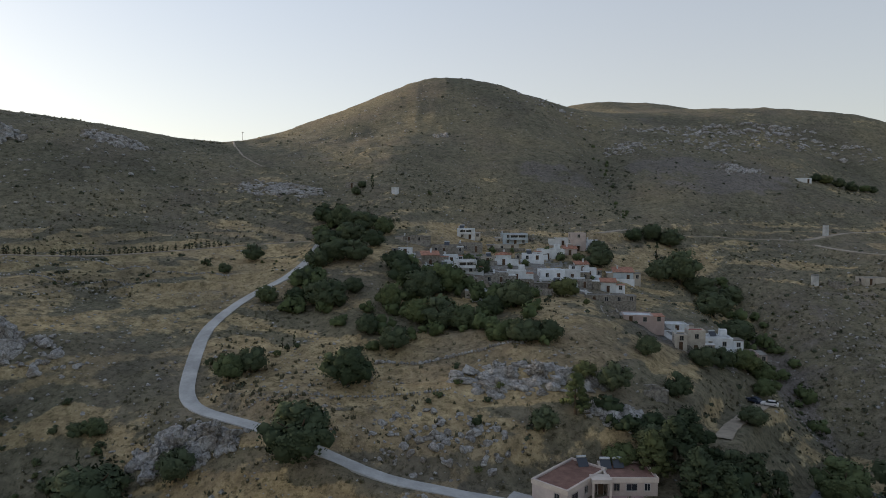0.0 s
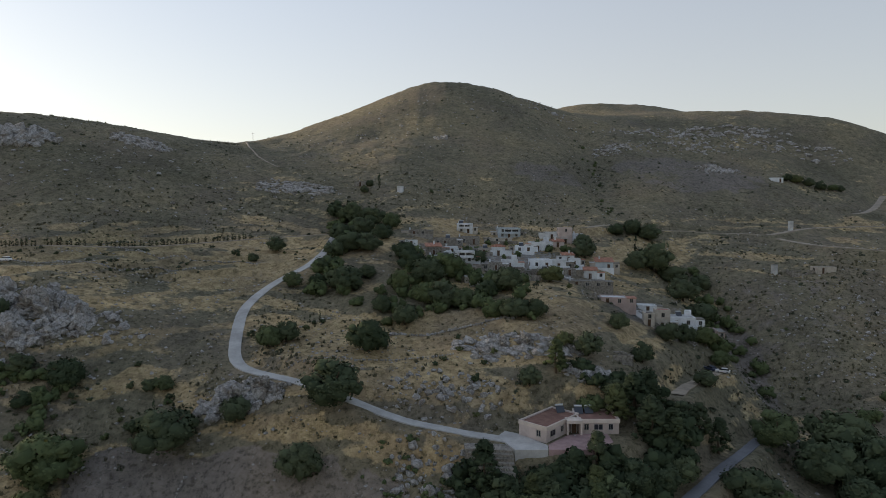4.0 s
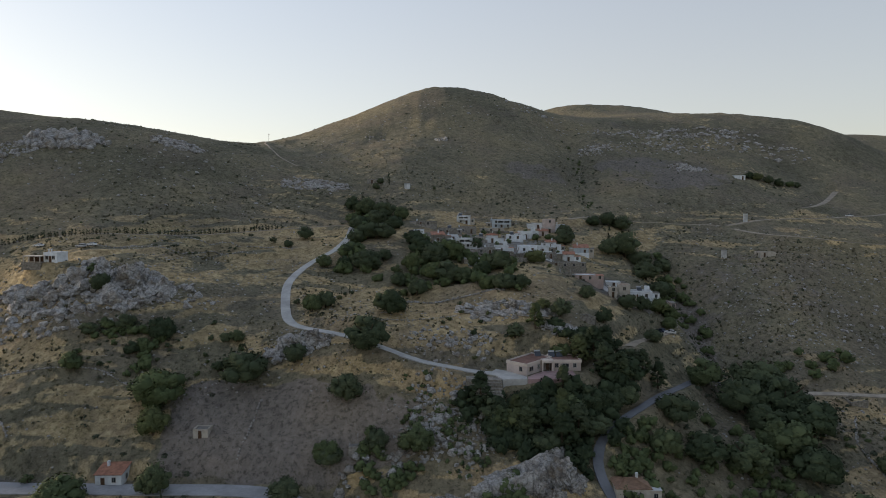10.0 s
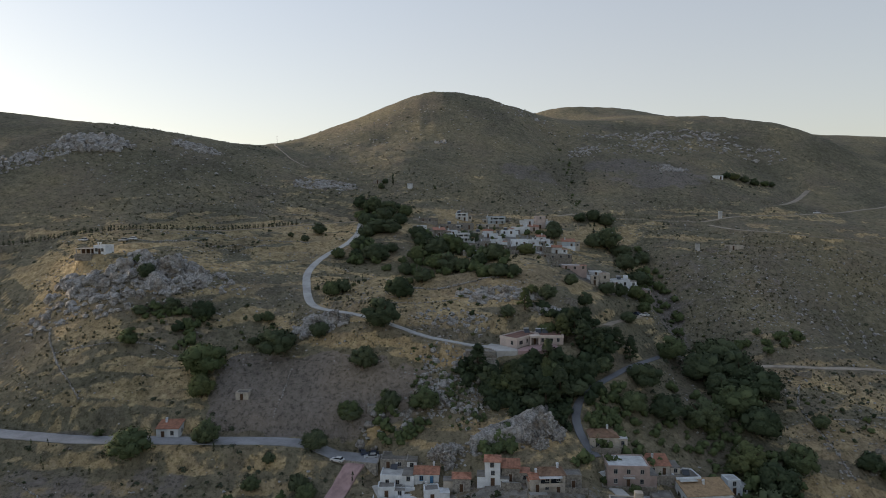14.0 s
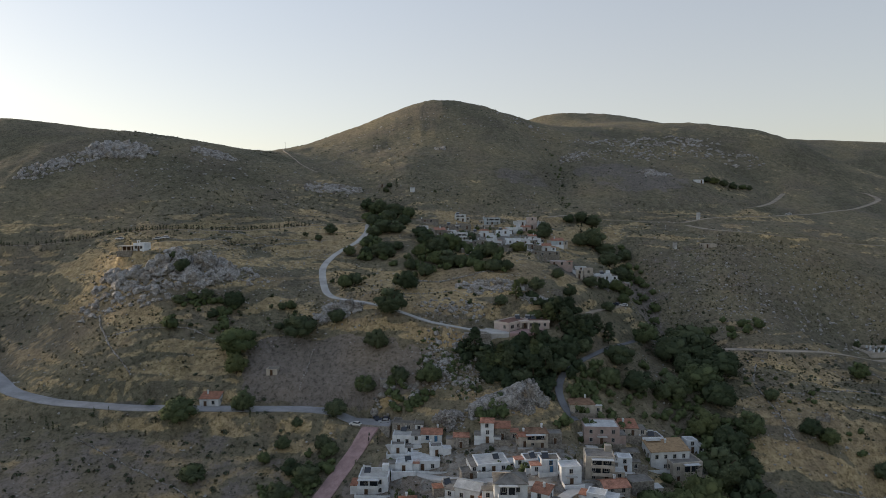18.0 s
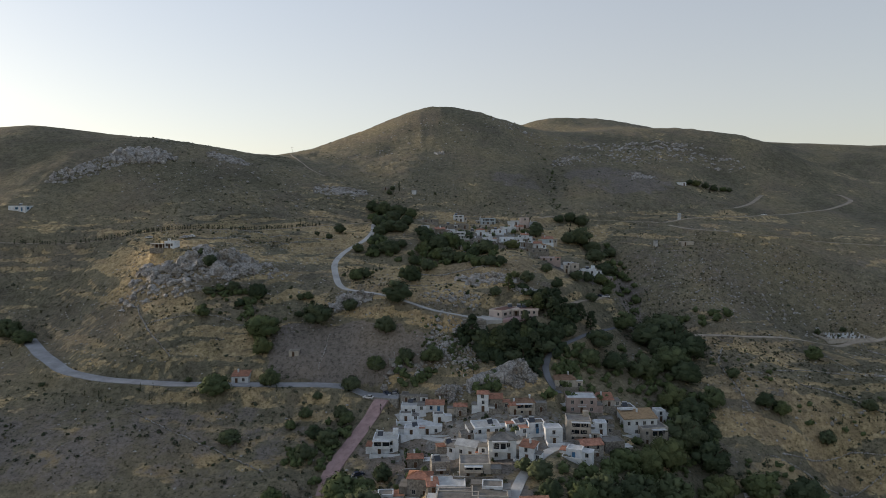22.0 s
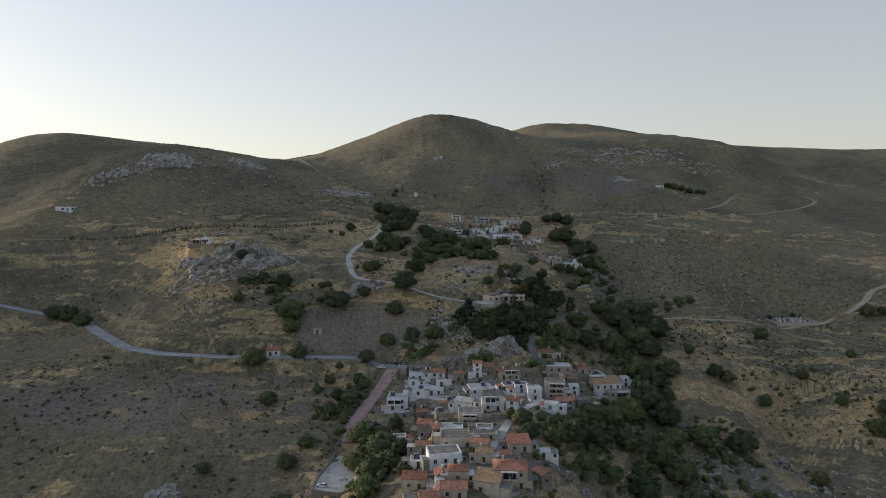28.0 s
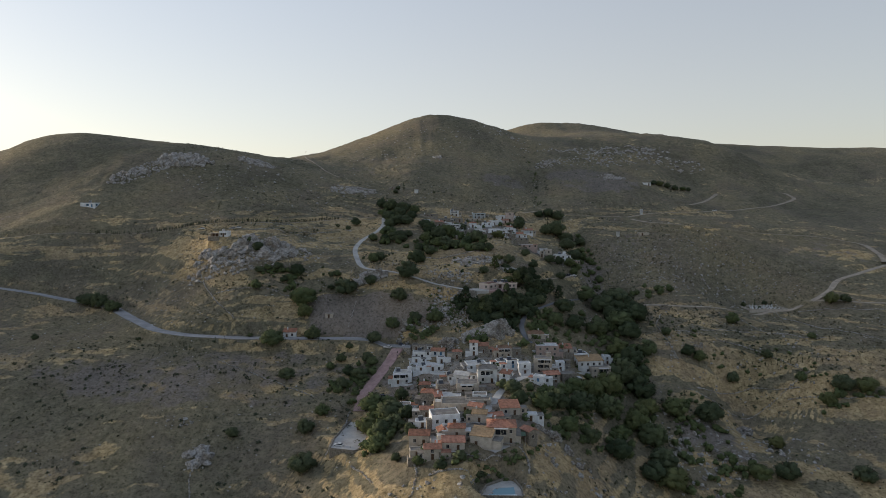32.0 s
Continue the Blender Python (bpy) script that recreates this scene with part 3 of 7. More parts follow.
def build_ground():
    ny, nx = GX.shape
    verts = np.stack([GX.ravel(), GY.ravel(), GZ.ravel()], 1)
    a = (np.arange(ny - 1)[:, None] * nx + np.arange(nx - 1)).ravel()
    me = sheet("ground", verts.tolist(), np.stack([a, a + 1, a + nx + 1, a + nx], 1).tolist(), GROUND)
    x, y = GX.ravel(), GY.ravel()
    patch = fractal(x, y, 45.0, 5, 90)
    hill = np.maximum(smooth(0, 45, y - 246 - 0.37 * np.minimum(x + 82, 0) - np.clip(0.2 * (x - 10), 0, 24)), blob(x, y, 195, 197, 100, 46) + blob(x, y, 290, 262, 95, 48))
    hill = hill.clip(0, 1)
    straw = 0.26 - 0.12 * hill + (patch - 0.5) * (0.70 - 0.4 * hill)
    for b in STRAW:
        straw = straw + 0.39 * blob(x, y, *b)
    for b in GREEN:
        straw = straw - 0.35 * blob(x, y, *b)
    z = GZ.ravel()
    mask, step = terraced(x, y, broad_land(x, y))
    mask = mask * smooth(0.38, 0.6, fractal(x, y, 22.0, 3, 61))
    mask = mask * (1 - 0.75 * blob(x, y, 185, 75, 130, 100))
    straw = straw + mask * (0.50 * smooth(0.62, 0.8, step) - 0.26 * smooth(0.1, 0.3, step) * (1 - smooth(0.5, 0.62, step)))
    band = value_noise(z / 2.1 + fractal(x, y, 50.0, 3, 3) * 6, x / 90, 19) + value_noise(z / 5.3 + fractal(x, y, 80.0, 3, 4) * 4, y / 140, 29)
    straw = straw + (band - 1.0) * (0.30 - 0.16 * hill)
    # straw and scrub lie in narrow uneven strips along the slopes
    along = x * 0.9 + y * 0.3
    ledge = value_noise(z / 1.25 + fractal(x, y, 28.0, 3, 14) * 7, along / 17, 59) - 0.5
    patchy = fractal(x, y, 9.0, 3, 64) - 0.5
    straw = straw + (1.05 * ledge + 0.4 * patchy) * (1 - 0.6 * hill)
    field = 1 - smooth(-1.5, 1.5, outside(x + (fractal(x, y, 8.0, 3, 15) - 0.5) * 7, y + (fractal(x, y, 8.0, 3, 16) - 0.5) * 7, FIELD))
    straw = straw - 0.7 * field
    # grassy strips between the low walls of the eastern fields
    strip = value_noise((y + 0.12 * x + fractal(x, y, 30.0, 3, 7) * 14) / 5.5, x / 45, 39) - 0.5
    straw = straw + 1.2 * strip * blob(x, y, 165, 65, 85, 70)
    soil = 0.12 + (fractal(x, y, 70.0, 5, 33) - 0.5) * 0.8
    for b in BARE:
        soil = soil + 0.42 * blob(x, y, *b)
    soil = soil + 0.75 * field
    stony = 0.16 + (fractal(x, y, 38.0, 5, 55) - 0.5) * 0.9 - 0.3 * field
    for b in STONY:
        stony = stony + 0.26 * blob(x, y, *b)
    paved = 0.0 * x
    for b in PAVED:
        paved = paved + 0.5 * blob(x, y, *b)
    data = np.stack([straw, soil, stony, paved], 1).clip(0, 1).astype(np.float32)
    me.attributes.new("cover", "FLOAT_COLOR", "POINT").data.foreach_set("color", data.ravel())
    return tagged(new("ground", me), "dry olive hillsides with straw grass, bare soil and limestone", "ground", kind="structure")


PAVED = [(18, 44, 52, 22, 6), (0, -14, 24, 28), (30, 226, 34, 30), (72, 182, 16, 9)]
STRAW = [(-50, 110, 16, 2.6, -6), (-34, 107, 12, 2.4, -6), (-14, 105, 12, 2.6, -10), (-5, 150, 55, 18), (-20, 128, 40, 14), (-115, 200, 80, 40, 25), (175, 70, 90, 55), (-165, 135, 30, 12, 50), (-20, -60, 50, 14), (40, 160, 22, 12),
         (-20, 225, 12, 8), (75, 240, 18, 10), (230, 300, 40, 16), (-95, 100, 40, 12), (40, 260, 90, 20), (140, 70, 24, 5, -5), (166, 75, 26, 4), (150, 120, 24, 6), (192, 56, 28, 5), (206, 40, 26, 5), (122, 96, 26, 5), (46, -38, 30, 16), (30, -26, 18, 10), (8, 152, 50, 14), (10, 176, 34, 8), (-12, 140, 40, 10)]
GREEN = [(-60, 470, 160, 80), (250, 800, 200, 120), (-240, 300, 120, 60), (-5, 170, 30, 12), (-220, 20, 60, 40), (-150, 30, 90, 40), (90, 90, 26, 70), (-20, 450, 90, 70), (90, 380, 30, 90), (225, 170, 55, 45), (60, 80, 30, 30)]
BARE = [(5, 42, 46, 26), (2, -14, 26, 24), (22, 222, 36, 30), (70, 178, 16, 10), (-50, 97, 36, 11, -10), (-48, 96, 30, 9, -10), (-50, 97, 34, 10, -10), (-120, 50, 90, 25), (-110, 82, 40, 6), (104, 190, 10, 40), (150, 365, 50, 34), (60, 340, 30, 16), (130, 20, 40, 20), (110, 45, 22, 30)]
STONY = [(5, 42, 46, 26), (2, -14, 26, 24), (22, 222, 36, 30), (-120, 138, 38, 16), (22, 74, 22, 12), (-52, 118, 16, 8), (20, 128, 34, 12), (5, 95, 14, 16), (-165, 325, 34, 14), (-240, 310, 40, 16), (-75, 310, 36, 20),
         (170, 370, 60, 24), (190, 455, 80, 20), (170, 165, 60, 26), (90, 20, 22, 40), (140, 45, 20, 14), (0, 385, 22, 10), (160, 300, 40, 20), (240, 430, 70, 26), (130, 440, 40, 18), (170, 420, 60, 30), (-200, 320, 50, 30)]
build_ground()

SURFACE = {"OLD_ASPHALT": OLD_ASPHALT, "CONCRETE": CONCRETE, "ASPHALT": ASPHALT, "DIRT": DIRT, "RED_PAVING": RED_PAVING}
ROAD_LABEL = {"OLD_ASPHALT": "narrow dark asphalt road beside the creek trees", "CONCRETE": "pale concrete lane winding over the hillside", "ASPHALT": "grey worn asphalt road cut along the slope",
              "DIRT": "dusty unpaved track across the dry slope", "RED_PAVING": "red paved street at the village edge"}


def build_road(name):
    wide, kind, _ = ROADS[name]
    line, z = LINES[name]
    way = np.gradient(line, axis=0)
    way /= np.hypot(way[:, 0], way[:, 1])[:, None]
    side = np.stack([way[:, 1], -way[:, 0]], 1)
    ragged = 0.25 if kind == "DIRT" else 0.06
    bm = bmesh.new()
    rows = []
    for n, (p, s, h) in enumerate(zip(line, side, z)):
        w1, w2 = wide / 2 + random.uniform(-ragged, ragged), wide / 2 + random.uniform(-ragged, ragged)
        rows.append([bm.verts.new((p[0] + s[0] * k, p[1] + s[1] * k, h + dz)) for k, dz in ((-w1, -0.6), (-w1, 0.13), (-w1 * 0.4, 0.17), (w2 * 0.4, 0.17), (w2, 0.13), (w2, -0.6))])
    for a, b in zip(rows, rows[1:]):
        for n in range(5):
            bm.faces.new((a[n], a[n + 1], b[n + 1], b[n]))
    bmesh.ops.recalc_face_normals(bm, faces=bm.faces)
    me = bpy.data.meshes.new(name)
    bm.to_mesh(me)
    bm.free()
    me.materials.append(SURFACE[kind])
    return tagged(new(name, me), ROAD_LABEL[kind], "road", kind="structure")


for road in ROADS:
    build_road(road)


# ---- tools for things ----
def part(name, bm, mat, parent, label="", shade=False):
    me = bpy.data.meshes.new(name)
    bm.to_mesh(me)
    bm.free()
    me.materials.append(mat)
    if shade:
        me.polygons.foreach_set("use_smooth", np.ones(len(me.polygons), bool))
    ob = new(name, me)
    ob.parent = parent
    return tagged(ob, label) if label else ob


def shared(name, me, parent, m, label=""):
    ob = new(name, me)
    ob.parent = parent
    ob.matrix_basis = m
    return tagged(ob, label) if label else ob


def box(bm, x0, x1, y0, y1, z0, z1):
    v = [bm.verts.new((x, y, z)) for z in (z0, z1) for y in (y0, y1) for x in (x0, x1)]
    for f in ((0, 2, 3, 1), (4, 5, 7, 6), (0, 1, 5, 4), (2, 6, 7, 3), (0, 4, 6, 2), (1, 3, 7, 5)):
        bm.faces.new([v[n] for n in f])
    return v


def boxes(*sizes):
    bm = bmesh.new()
    for s in sizes:
        box(bm, *s)
    return bm


def tube(bm, a, b, r0, r1, sides=8, cap=True):
    a, b = Vector(a), Vector(b)
    turn = (b - a).to_track_quat("Z", "Y").to_matrix()
    rings = []
    for p, r in ((a, r0), (b, r1)):
        rings.append([bm.verts.new(p + turn @ Vector((r * math.cos(2 * math.pi * n / sides), r * math.sin(2 * math.pi * n / sides), 0))) for n in range(sides)])
    for n in range(sides):
        bm.faces.new((rings[0][n], rings[0][(n + 1) % sides], rings[1][(n + 1) % sides], rings[1][n]))
    if cap:
        bm.faces.new(rings[1])
        bm.faces.new(rings[0][::-1])


def tubes(*runs):
    bm = bmesh.new()
    for r in runs:
        tube(bm, *r)
    return bm


def mesh_of(name, bm, mat, shade=False):
    me = bpy.data.meshes.new(name)
    bm.to_mesh(me)
    bm.free()
    me.materials.append(mat)
    if shade:
        me.polygons.foreach_set("use_smooth", np.ones(len(me.polygons), bool))
    return me


def thing(name, m, label, category, group=""):
    ob = new(name)
    ob.empty_display_size = 0.2
    ob.matrix_basis = m
    return tagged(ob, label, category, group)


# ---- windows and doors, shared by all houses ----
def casement(w, h):
    return boxes((-w / 2 - 0.09, -w / 2, -0.10, 0.03, -0.09, h + 0.09), (w / 2, w / 2 + 0.09, -0.10, 0.03, -0.09, h + 0.09),
                 (-w / 2, w / 2, -0.10, 0.03, h, h + 0.09), (-w / 2 - 0.05, w / 2 + 0.05, -0.16, 0.03, -0.12, 0.0), (-0.03, 0.03, -0.07, 0.03, 0, h))


WINDOW = mesh_of("window_frame", casement(0.95, 1.25), FRAME)
WINDOW_BLUE = mesh_of("window_frame", casement(0.95, 1.25), BLUE_PAINT)
PANE = mesh_of("pane", boxes((-0.47, 0.47, -0.035, 0.03, 0.0, 1.25)), GLASS)
WIDE = mesh_of("wide_window_frame", casement(1.9, 1.2), FRAME)
WIDE_PANE = mesh_of("wide_pane", boxes((-0.94, 0.94, -0.035, 0.03, 0.0, 1.2)), GLASS)
SHUTTER = mesh_of("shutter", boxes((-0.24, 0.24, -0.06, 0.0, -0.02, 1.27), *((-0.2, 0.2, -0.075, -0.05, 0.08 + 0.15 * n, 0.16 + 0.15 * n) for n in range(8))), BLUE_PAINT)
DOOR = {c: mesh_of("door", boxes((-0.5, 0.5, -0.05, 0.03, -0.3, 2.05), (-0.42, -0.05, -0.075, -0.04, 0.15, 0.95), (0.05, 0.42, -0.075, -0.04, 0.15, 0.95),
                                 (-0.42, -0.05, -0.075, -0.04, 1.1, 1.9), (0.05, 0.42, -0.075, -0.04, 1.1, 1.9)), m) for c, m in (("wood", WOOD), ("blue", BLUE_PAINT))}
DOOR_FRAME = mesh_of("door_frame", boxes((-0.6, -0.5, -0.09, 0.03, -0.3, 2.15), (0.5, 0.6, -0.09, 0.03, -0.3, 2.15), (-0.5, 0.5, -0.09, 0.03, 2.05, 2.15)), FRAME)
CHIMNEY = mesh_of("chimney", boxes((-0.28, 0.28, -0.28, 0.28, -0.5, 0.95), (-0.36, 0.36, -0.36, 0.36, 0.95, 1.07), (-0.2, -0.1, -0.25, 0.25, 1.07, 1.25), (0.1, 0.2, -0.25, 0.25, 1.07, 1.25), (-0.32, 0.32, -0.32, 0.32, 1.25, 1.33)), WALL["white"])
ROD = mesh_of("antenna", tubes(((0, 0, 0), (0, 0, 2.6), 0.03, 0.02, 6), ((-0.5, 0, 2.3), (0.5, 0, 2.3), 0.015, 0.015, 4), ((-0.35, -0.3, 2.45), (-0.35, 0.3, 2.45), 0.012, 0.012, 4), ((0.0, -0.3, 2.45), (0.0, 0.3, 2.45), 0.012, 0.012, 4)), METAL)


def ribbed(bm, a, b, c, d, pitch=0.42, high=0.07, thick=0.12):
    """A tiled slope: eaves a to b, ridge d to c, with a rounded rib for each run of tiles."""
    a, b, c, d = Vector(a), Vector(b), Vector(c), Vector(d)
    up = (b - a).cross(d - a).normalized()
    n = max(2, int((b - a).length / pitch)) * 2
    low, top = [], []
    for k in range(n + 1):
        lift = up * (high if k % 2 else 0.0)
        low.append(bm.verts.new(a.lerp(b, k / n) + lift))
        top.append(bm.verts.new(d.lerp(c, k / n) + lift))
    for k in range(n):
        bm.faces.new((low[k], low[k + 1], top[k + 1], top[k]))
    q = [bm.verts.new(p - up * thick) for p in (a, b, c, d)]
    bm.faces.new(q[::-1])
    e = [bm.verts.new(p) for p in (a, b, c, d)]
    for i in range(4):
        bm.faces.new((q[i], q[(i + 1) % 4], e[(i + 1) % 4], e[i]))


ROOF_OF = {"red": ROOF_RED, "brown": ROOF_BROWN, "tan": ROOF_TAN, "grey": ROOF_GREY, "white": ROOF_WHITE}
WALL_WORD = {"white": "whitewashed", "cream": "cream rendered", "pink": "pale pink", "rose": "rose-brown rendered", "blue": "pale blue", "stone": "grey rubble-stone"}
LIE = "village"


def heater(parent, x, y, z, turn):
    """A sloping panel with a lying tank above it on the roof."""
    m = pose(x, y, z, 0, 0, turn)
    bm = boxes((-1.0, 1.0, -0.04, 0.04, 0.0, 1.9))
    bmesh.ops.rotate(bm, verts=bm.verts, cent=(0, 0, 0), matrix=Matrix.Rotation(radians(-48), 3, "X"))
    bmesh.ops.translate(bm, verts=bm.verts, vec=(0, -0.9, 0.12))
    h = part("water_heater", tubes(((-0.95, 0.62, 1.5), (0.95, 0.62, 1.5), 0.27, 0.27, 12), ((-0.8, 0.6, 0), (-0.8, 0.6, 1.3), 0.03, 0.03, 5), ((0.8, 0.6, 0), (0.8, 0.6, 1.3), 0.03, 0.03, 5)), METAL, parent, "silver roof water tank")
    h.matrix_basis = m
    part("solar_panel", bm, PANEL, h, "dark sloping solar panel")


def opening(home, me, pane, m, name="window"):
    w = shared(name, me, home, m)
    if pane:
        shared("pane", pane, w, Matrix.Identity(4))
    return w


def fill_front(home, rng, w, y, floors, storey, turn_m, blue, doors=True):
    """Windows, and a door below, evenly along one wall; turn_m takes the wall's plane into the house."""
    count = max(1, int(w / 3.0))
    at_door = rng.randrange(count) if doors else -1
    for f in range(floors):
        for n in range(count):
            x = (n + 0.5 - count / 2) * w / count + rng.uniform(-0.15, 0.15)
            if f == 0 and n == at_door:
                m = turn_m @ pose(x, y, 0.1)
                d = shared("door", DOOR["blue" if blue else "wood"], home, m)
                shared("door_frame", DOOR_FRAME, d, Matrix.Identity(4))
            elif rng.random() < 0.82:
                z = f * storey + min(1.0, storey * 0.33)
                m = turn_m @ pose(x, y, z)
                win = opening(home, WINDOW_BLUE if blue else WINDOW, PANE, m)
                if blue and rng.random() < 0.6:
                    for s in (-0.78, 0.78):
                        shared("shutter", SHUTTER, win, pose(s, -0.02, 0))


def annex(home, rng, X, Y, h, mat, wall):
    """Lower rooms built against the house, and a yard wall before it."""
    for side in (-1, 1):
        if rng.random() < 0.6:
            aw, ad, ah = rng.uniform(1.8, 3.4), rng.uniform(2.5, 2 * Y), min(h - 0.3, rng.uniform(2.2, 2.9))
            x0, y0 = (X + 0.003 if side > 0 else -X - aw - 0.003), rng.uniform(-Y - 0.8, Y - ad)
            tone = mat if rng.random() < 0.6 else WALL[rng.choice(("white", "stone", "cream"))]
            room = part("annex", boxes((x0, x0 + aw, y0, y0 + ad, -3.2, ah)), tone, home)
            tile = rng.random() < 0.25
            part("annex_roof", boxes((x0 - 0.12, x0 + aw + 0.12, y0 - 0.12, y0 + ad + 0.12, ah, ah + 0.16)), ROOF_RED if tile else (ROOF_WHITE if rng.random() < 0.4 else ROOF_GREY), room)
            if rng.random() < 0.6:
                opening(home, WINDOW, PANE, pose(x0 + aw / 2, y0, 0.9))
    if rng.random() < 0.55:
        yw, yd, yh = X * rng.uniform(0.9, 1.5), rng.uniform(1.6, 3.2), rng.uniform(0.7, 1.3)
        tone = WALL["white"] if wall in ("white", "blue", "pink") else WALL["stone"]
        part("terrace", boxes((-yw, yw, -Y - yd, -Y - 0.003, -4.5, 0.02)), CONCRETE, home, "paved terrace before the door")
        part("yard_wall", boxes((-yw - 0.2, yw + 0.2, -Y - yd - 0.22, -Y - yd, -4.8, yh)), tone, home)
        part("yard_wall", boxes((-yw - 0.22, -yw, -Y - yd, -Y - 0.01, -4.8, yh)), tone, home)


HOUSE_COUNT = 0


def house(x, y, w, d, h, turn, roof, wall, floors):
    """A village house: walls down into the slope, roof with thickness, windows and doors, roof clutter."""
    global HOUSE_COUNT
    HOUSE_COUNT += 1
    rng = random.Random(HOUSE_COUNT * 7 + 1)
    a = radians(turn)
    fx, fy = x + math.sin(a) * d / 2, y - math.cos(a) * d / 2
    z = max(land(fx, fy), land(x, y) - 2.2)
    style, _, tint = roof.partition("_")
    h = max(2.5, h * 0.9)
    words = {"flat": "flat roof", "gable": tint + " gabled roof", "hip": tint + " hipped tile roof", "shed": tint + " lean-to tile roof", "ruin": "fallen roof"}[style]
    size = {1: "single-storey", 2: "two-storey", 3: "three-storey"}[floors]
    home = thing("ruined_house" if style == "ruin" else "house", pose(x, y, z, 0, 0, turn), f"{WALL_WORD[wall]} {size} house, {words}, {LIE}", "house", "houses of the " + LIE)
    mat = WALL[wall]
    deep, t = -3.2, 0.32
    X, Y = w / 2, d / 2
    if style == "ruin":
        for x0, y0, x1, y1 in ((-X, -Y, X, -Y), (X, -Y, X, Y), (X, Y, -X, Y), (-X, Y, -X, -Y)):
            n = max(3, int(math.hypot(x1 - x0, y1 - y0) / 0.5))
            nx, ny = (y0 - y1) / math.hypot(x1 - x0, y1 - y0) * 0.4, (x1 - x0) / math.hypot(x1 - x0, y1 - y0) * 0.4
            bm, rows, top = bmesh.new(), [], h * rng.uniform(0.5, 1.0)
            for k in range(n + 1):
                top = min(h, max(0.6, top + rng.uniform(-0.45, 0.4)))
                px, py = x0 + (x1 - x0) * k / n, y0 + (y1 - y0) * k / n
                rows.append([bm.verts.new((px, py, deep)), bm.verts.new((px, py, top)), bm.verts.new((px + nx, py + ny, top - 0.05)), bm.verts.new((px + nx, py + ny, deep))])
            for p, q in zip(rows, rows[1:]):
                for k in range(3):
                    bm.faces.new((p[k], q[k], q[k + 1], p[k + 1]))
            bm.faces.new(rows[0])
            bm.faces.new(rows[-1][::-1])
            part("broken_wall", bm, mat, home)
        return home
    if style == "flat":
        lip = 0.38
        bm = bmesh.new()
        ring = [[bm.verts.new((sx * (X - i), sy * (Y - i), z0)) for sx, sy in ((-1, -1), (1, -1), (1, 1), (-1, 1))] for i, z0 in ((0, deep), (0, h), (t, h), (t, h - lip - 0.02))]
        for p, q in zip(ring, ring[1:]):
            for k in range(4):
                bm.faces.new((p[k], p[(k + 1) % 4], q[(k + 1) % 4], q[k]))
        bm.faces.new(ring[3])
        part("wall", bm, mat, home)
        top = RED_PAINT if tint else (ROOF_WHITE if wall in ("white", "rose") and rng.random() < 0.55 else ROOF_GREY)
        part("roof", boxes((-X + t + 0.003, X - t - 0.003, -Y + t + 0.003, Y - t - 0.003, h - lip - 0.016, h - lip + 0.12)), top, home)
        if rng.random() < 0.3 and w > 5:
            heater(home, rng.uniform(-X / 2, X / 2), rng.uniform(-Y / 4, Y / 3), h - lip + 0.12, rng.uniform(-20, 20))
        if rng.random() < 0.25:
            shared("antenna", ROD, home, pose(rng.uniform(-X, X) * 0.6, Y * 0.5, h - lip + 0.1, 0, 0, rng.uniform(0, 180)))
        if rng.random() < 0.25 and w > 6:
            part("stair_head", boxes((X - 2.4, X - 0.4, Y - 2.2, Y - 0.4, h - lip + 0.1, h + 1.7)), mat, home)
        if rng.random() < 0.3:
            shared("chimney", CHIMNEY, home, pose(-X + 0.7, Y - 0.7, h - lip))
    else:
        rise = {"gable": 0.36, "hip": 0.36, "shed": 0.22}[style] * (d / 2 if style != "shed" else d)
        over, bm = 0.3, bmesh.new()
        slopes, ridges = [], []
        if style == "gable":
            end = [(-Y, deep), (Y, deep), (Y, h), (0, h + rise - 0.1), (-Y, h)]
            a0, a1 = [bm.verts.new((-X, yy, zz)) for yy, zz in end], [bm.verts.new((X, yy, zz)) for yy, zz in end]
            bm.faces.new(a0[::-1])
            bm.faces.new(a1)
            for k in range(5):
                bm.faces.new((a0[k], a0[(k + 1) % 5], a1[(k + 1) % 5], a1[k]))
            drop = rise * over / Y
            e, k = h - drop + 0.1, h + rise + 0.1
            slopes = [((-X - over, -Y - over, e), (X + over, -Y - over, e), (X + over, 0, k), (-X - over, 0, k)), ((X + over, Y + over, e), (-X - over, Y + over, e), (-X - over, 0, k), (X + over, 0, k))]
            ridges = [((-X - over, 0, k + 0.04), (X + over, 0, k + 0.04))]
        elif style == "hip":
            box(bm, -X, X, -Y, Y, deep, h)
            r = max(0.2, X - Y)
            e, k = h + 0.02, h + rise + 0.1
            c = [(-X - over, -Y - over, e), (X + over, -Y - over, e), (X + over, Y + over, e), (-X - over, Y + over, e)]
            p, q = (-r, 0, k), (r, 0, k)
            slopes = [(c[0], c[1], q, p), (c[2], c[3], p, q), (c[1], c[2], q, q), (c[3], c[0], p, p)]
            ridges = [(c[0], p), (c[1], q), (p, q)]
        else:
            v = [bm.verts.new(s) for s in ((-X, -Y, deep), (X, -Y, deep), (X, Y, deep), (-X, Y, deep), (-X, -Y, h), (X, -Y, h), (X, Y, h + rise), (-X, Y, h + rise))]
            for f in ((0, 1, 5, 4), (1, 2, 6, 5), (2, 3, 7, 6), (3, 0, 4, 7), (4, 5, 6, 7)):
                bm.faces.new([v[n] for n in f])
            drop = rise / d * over
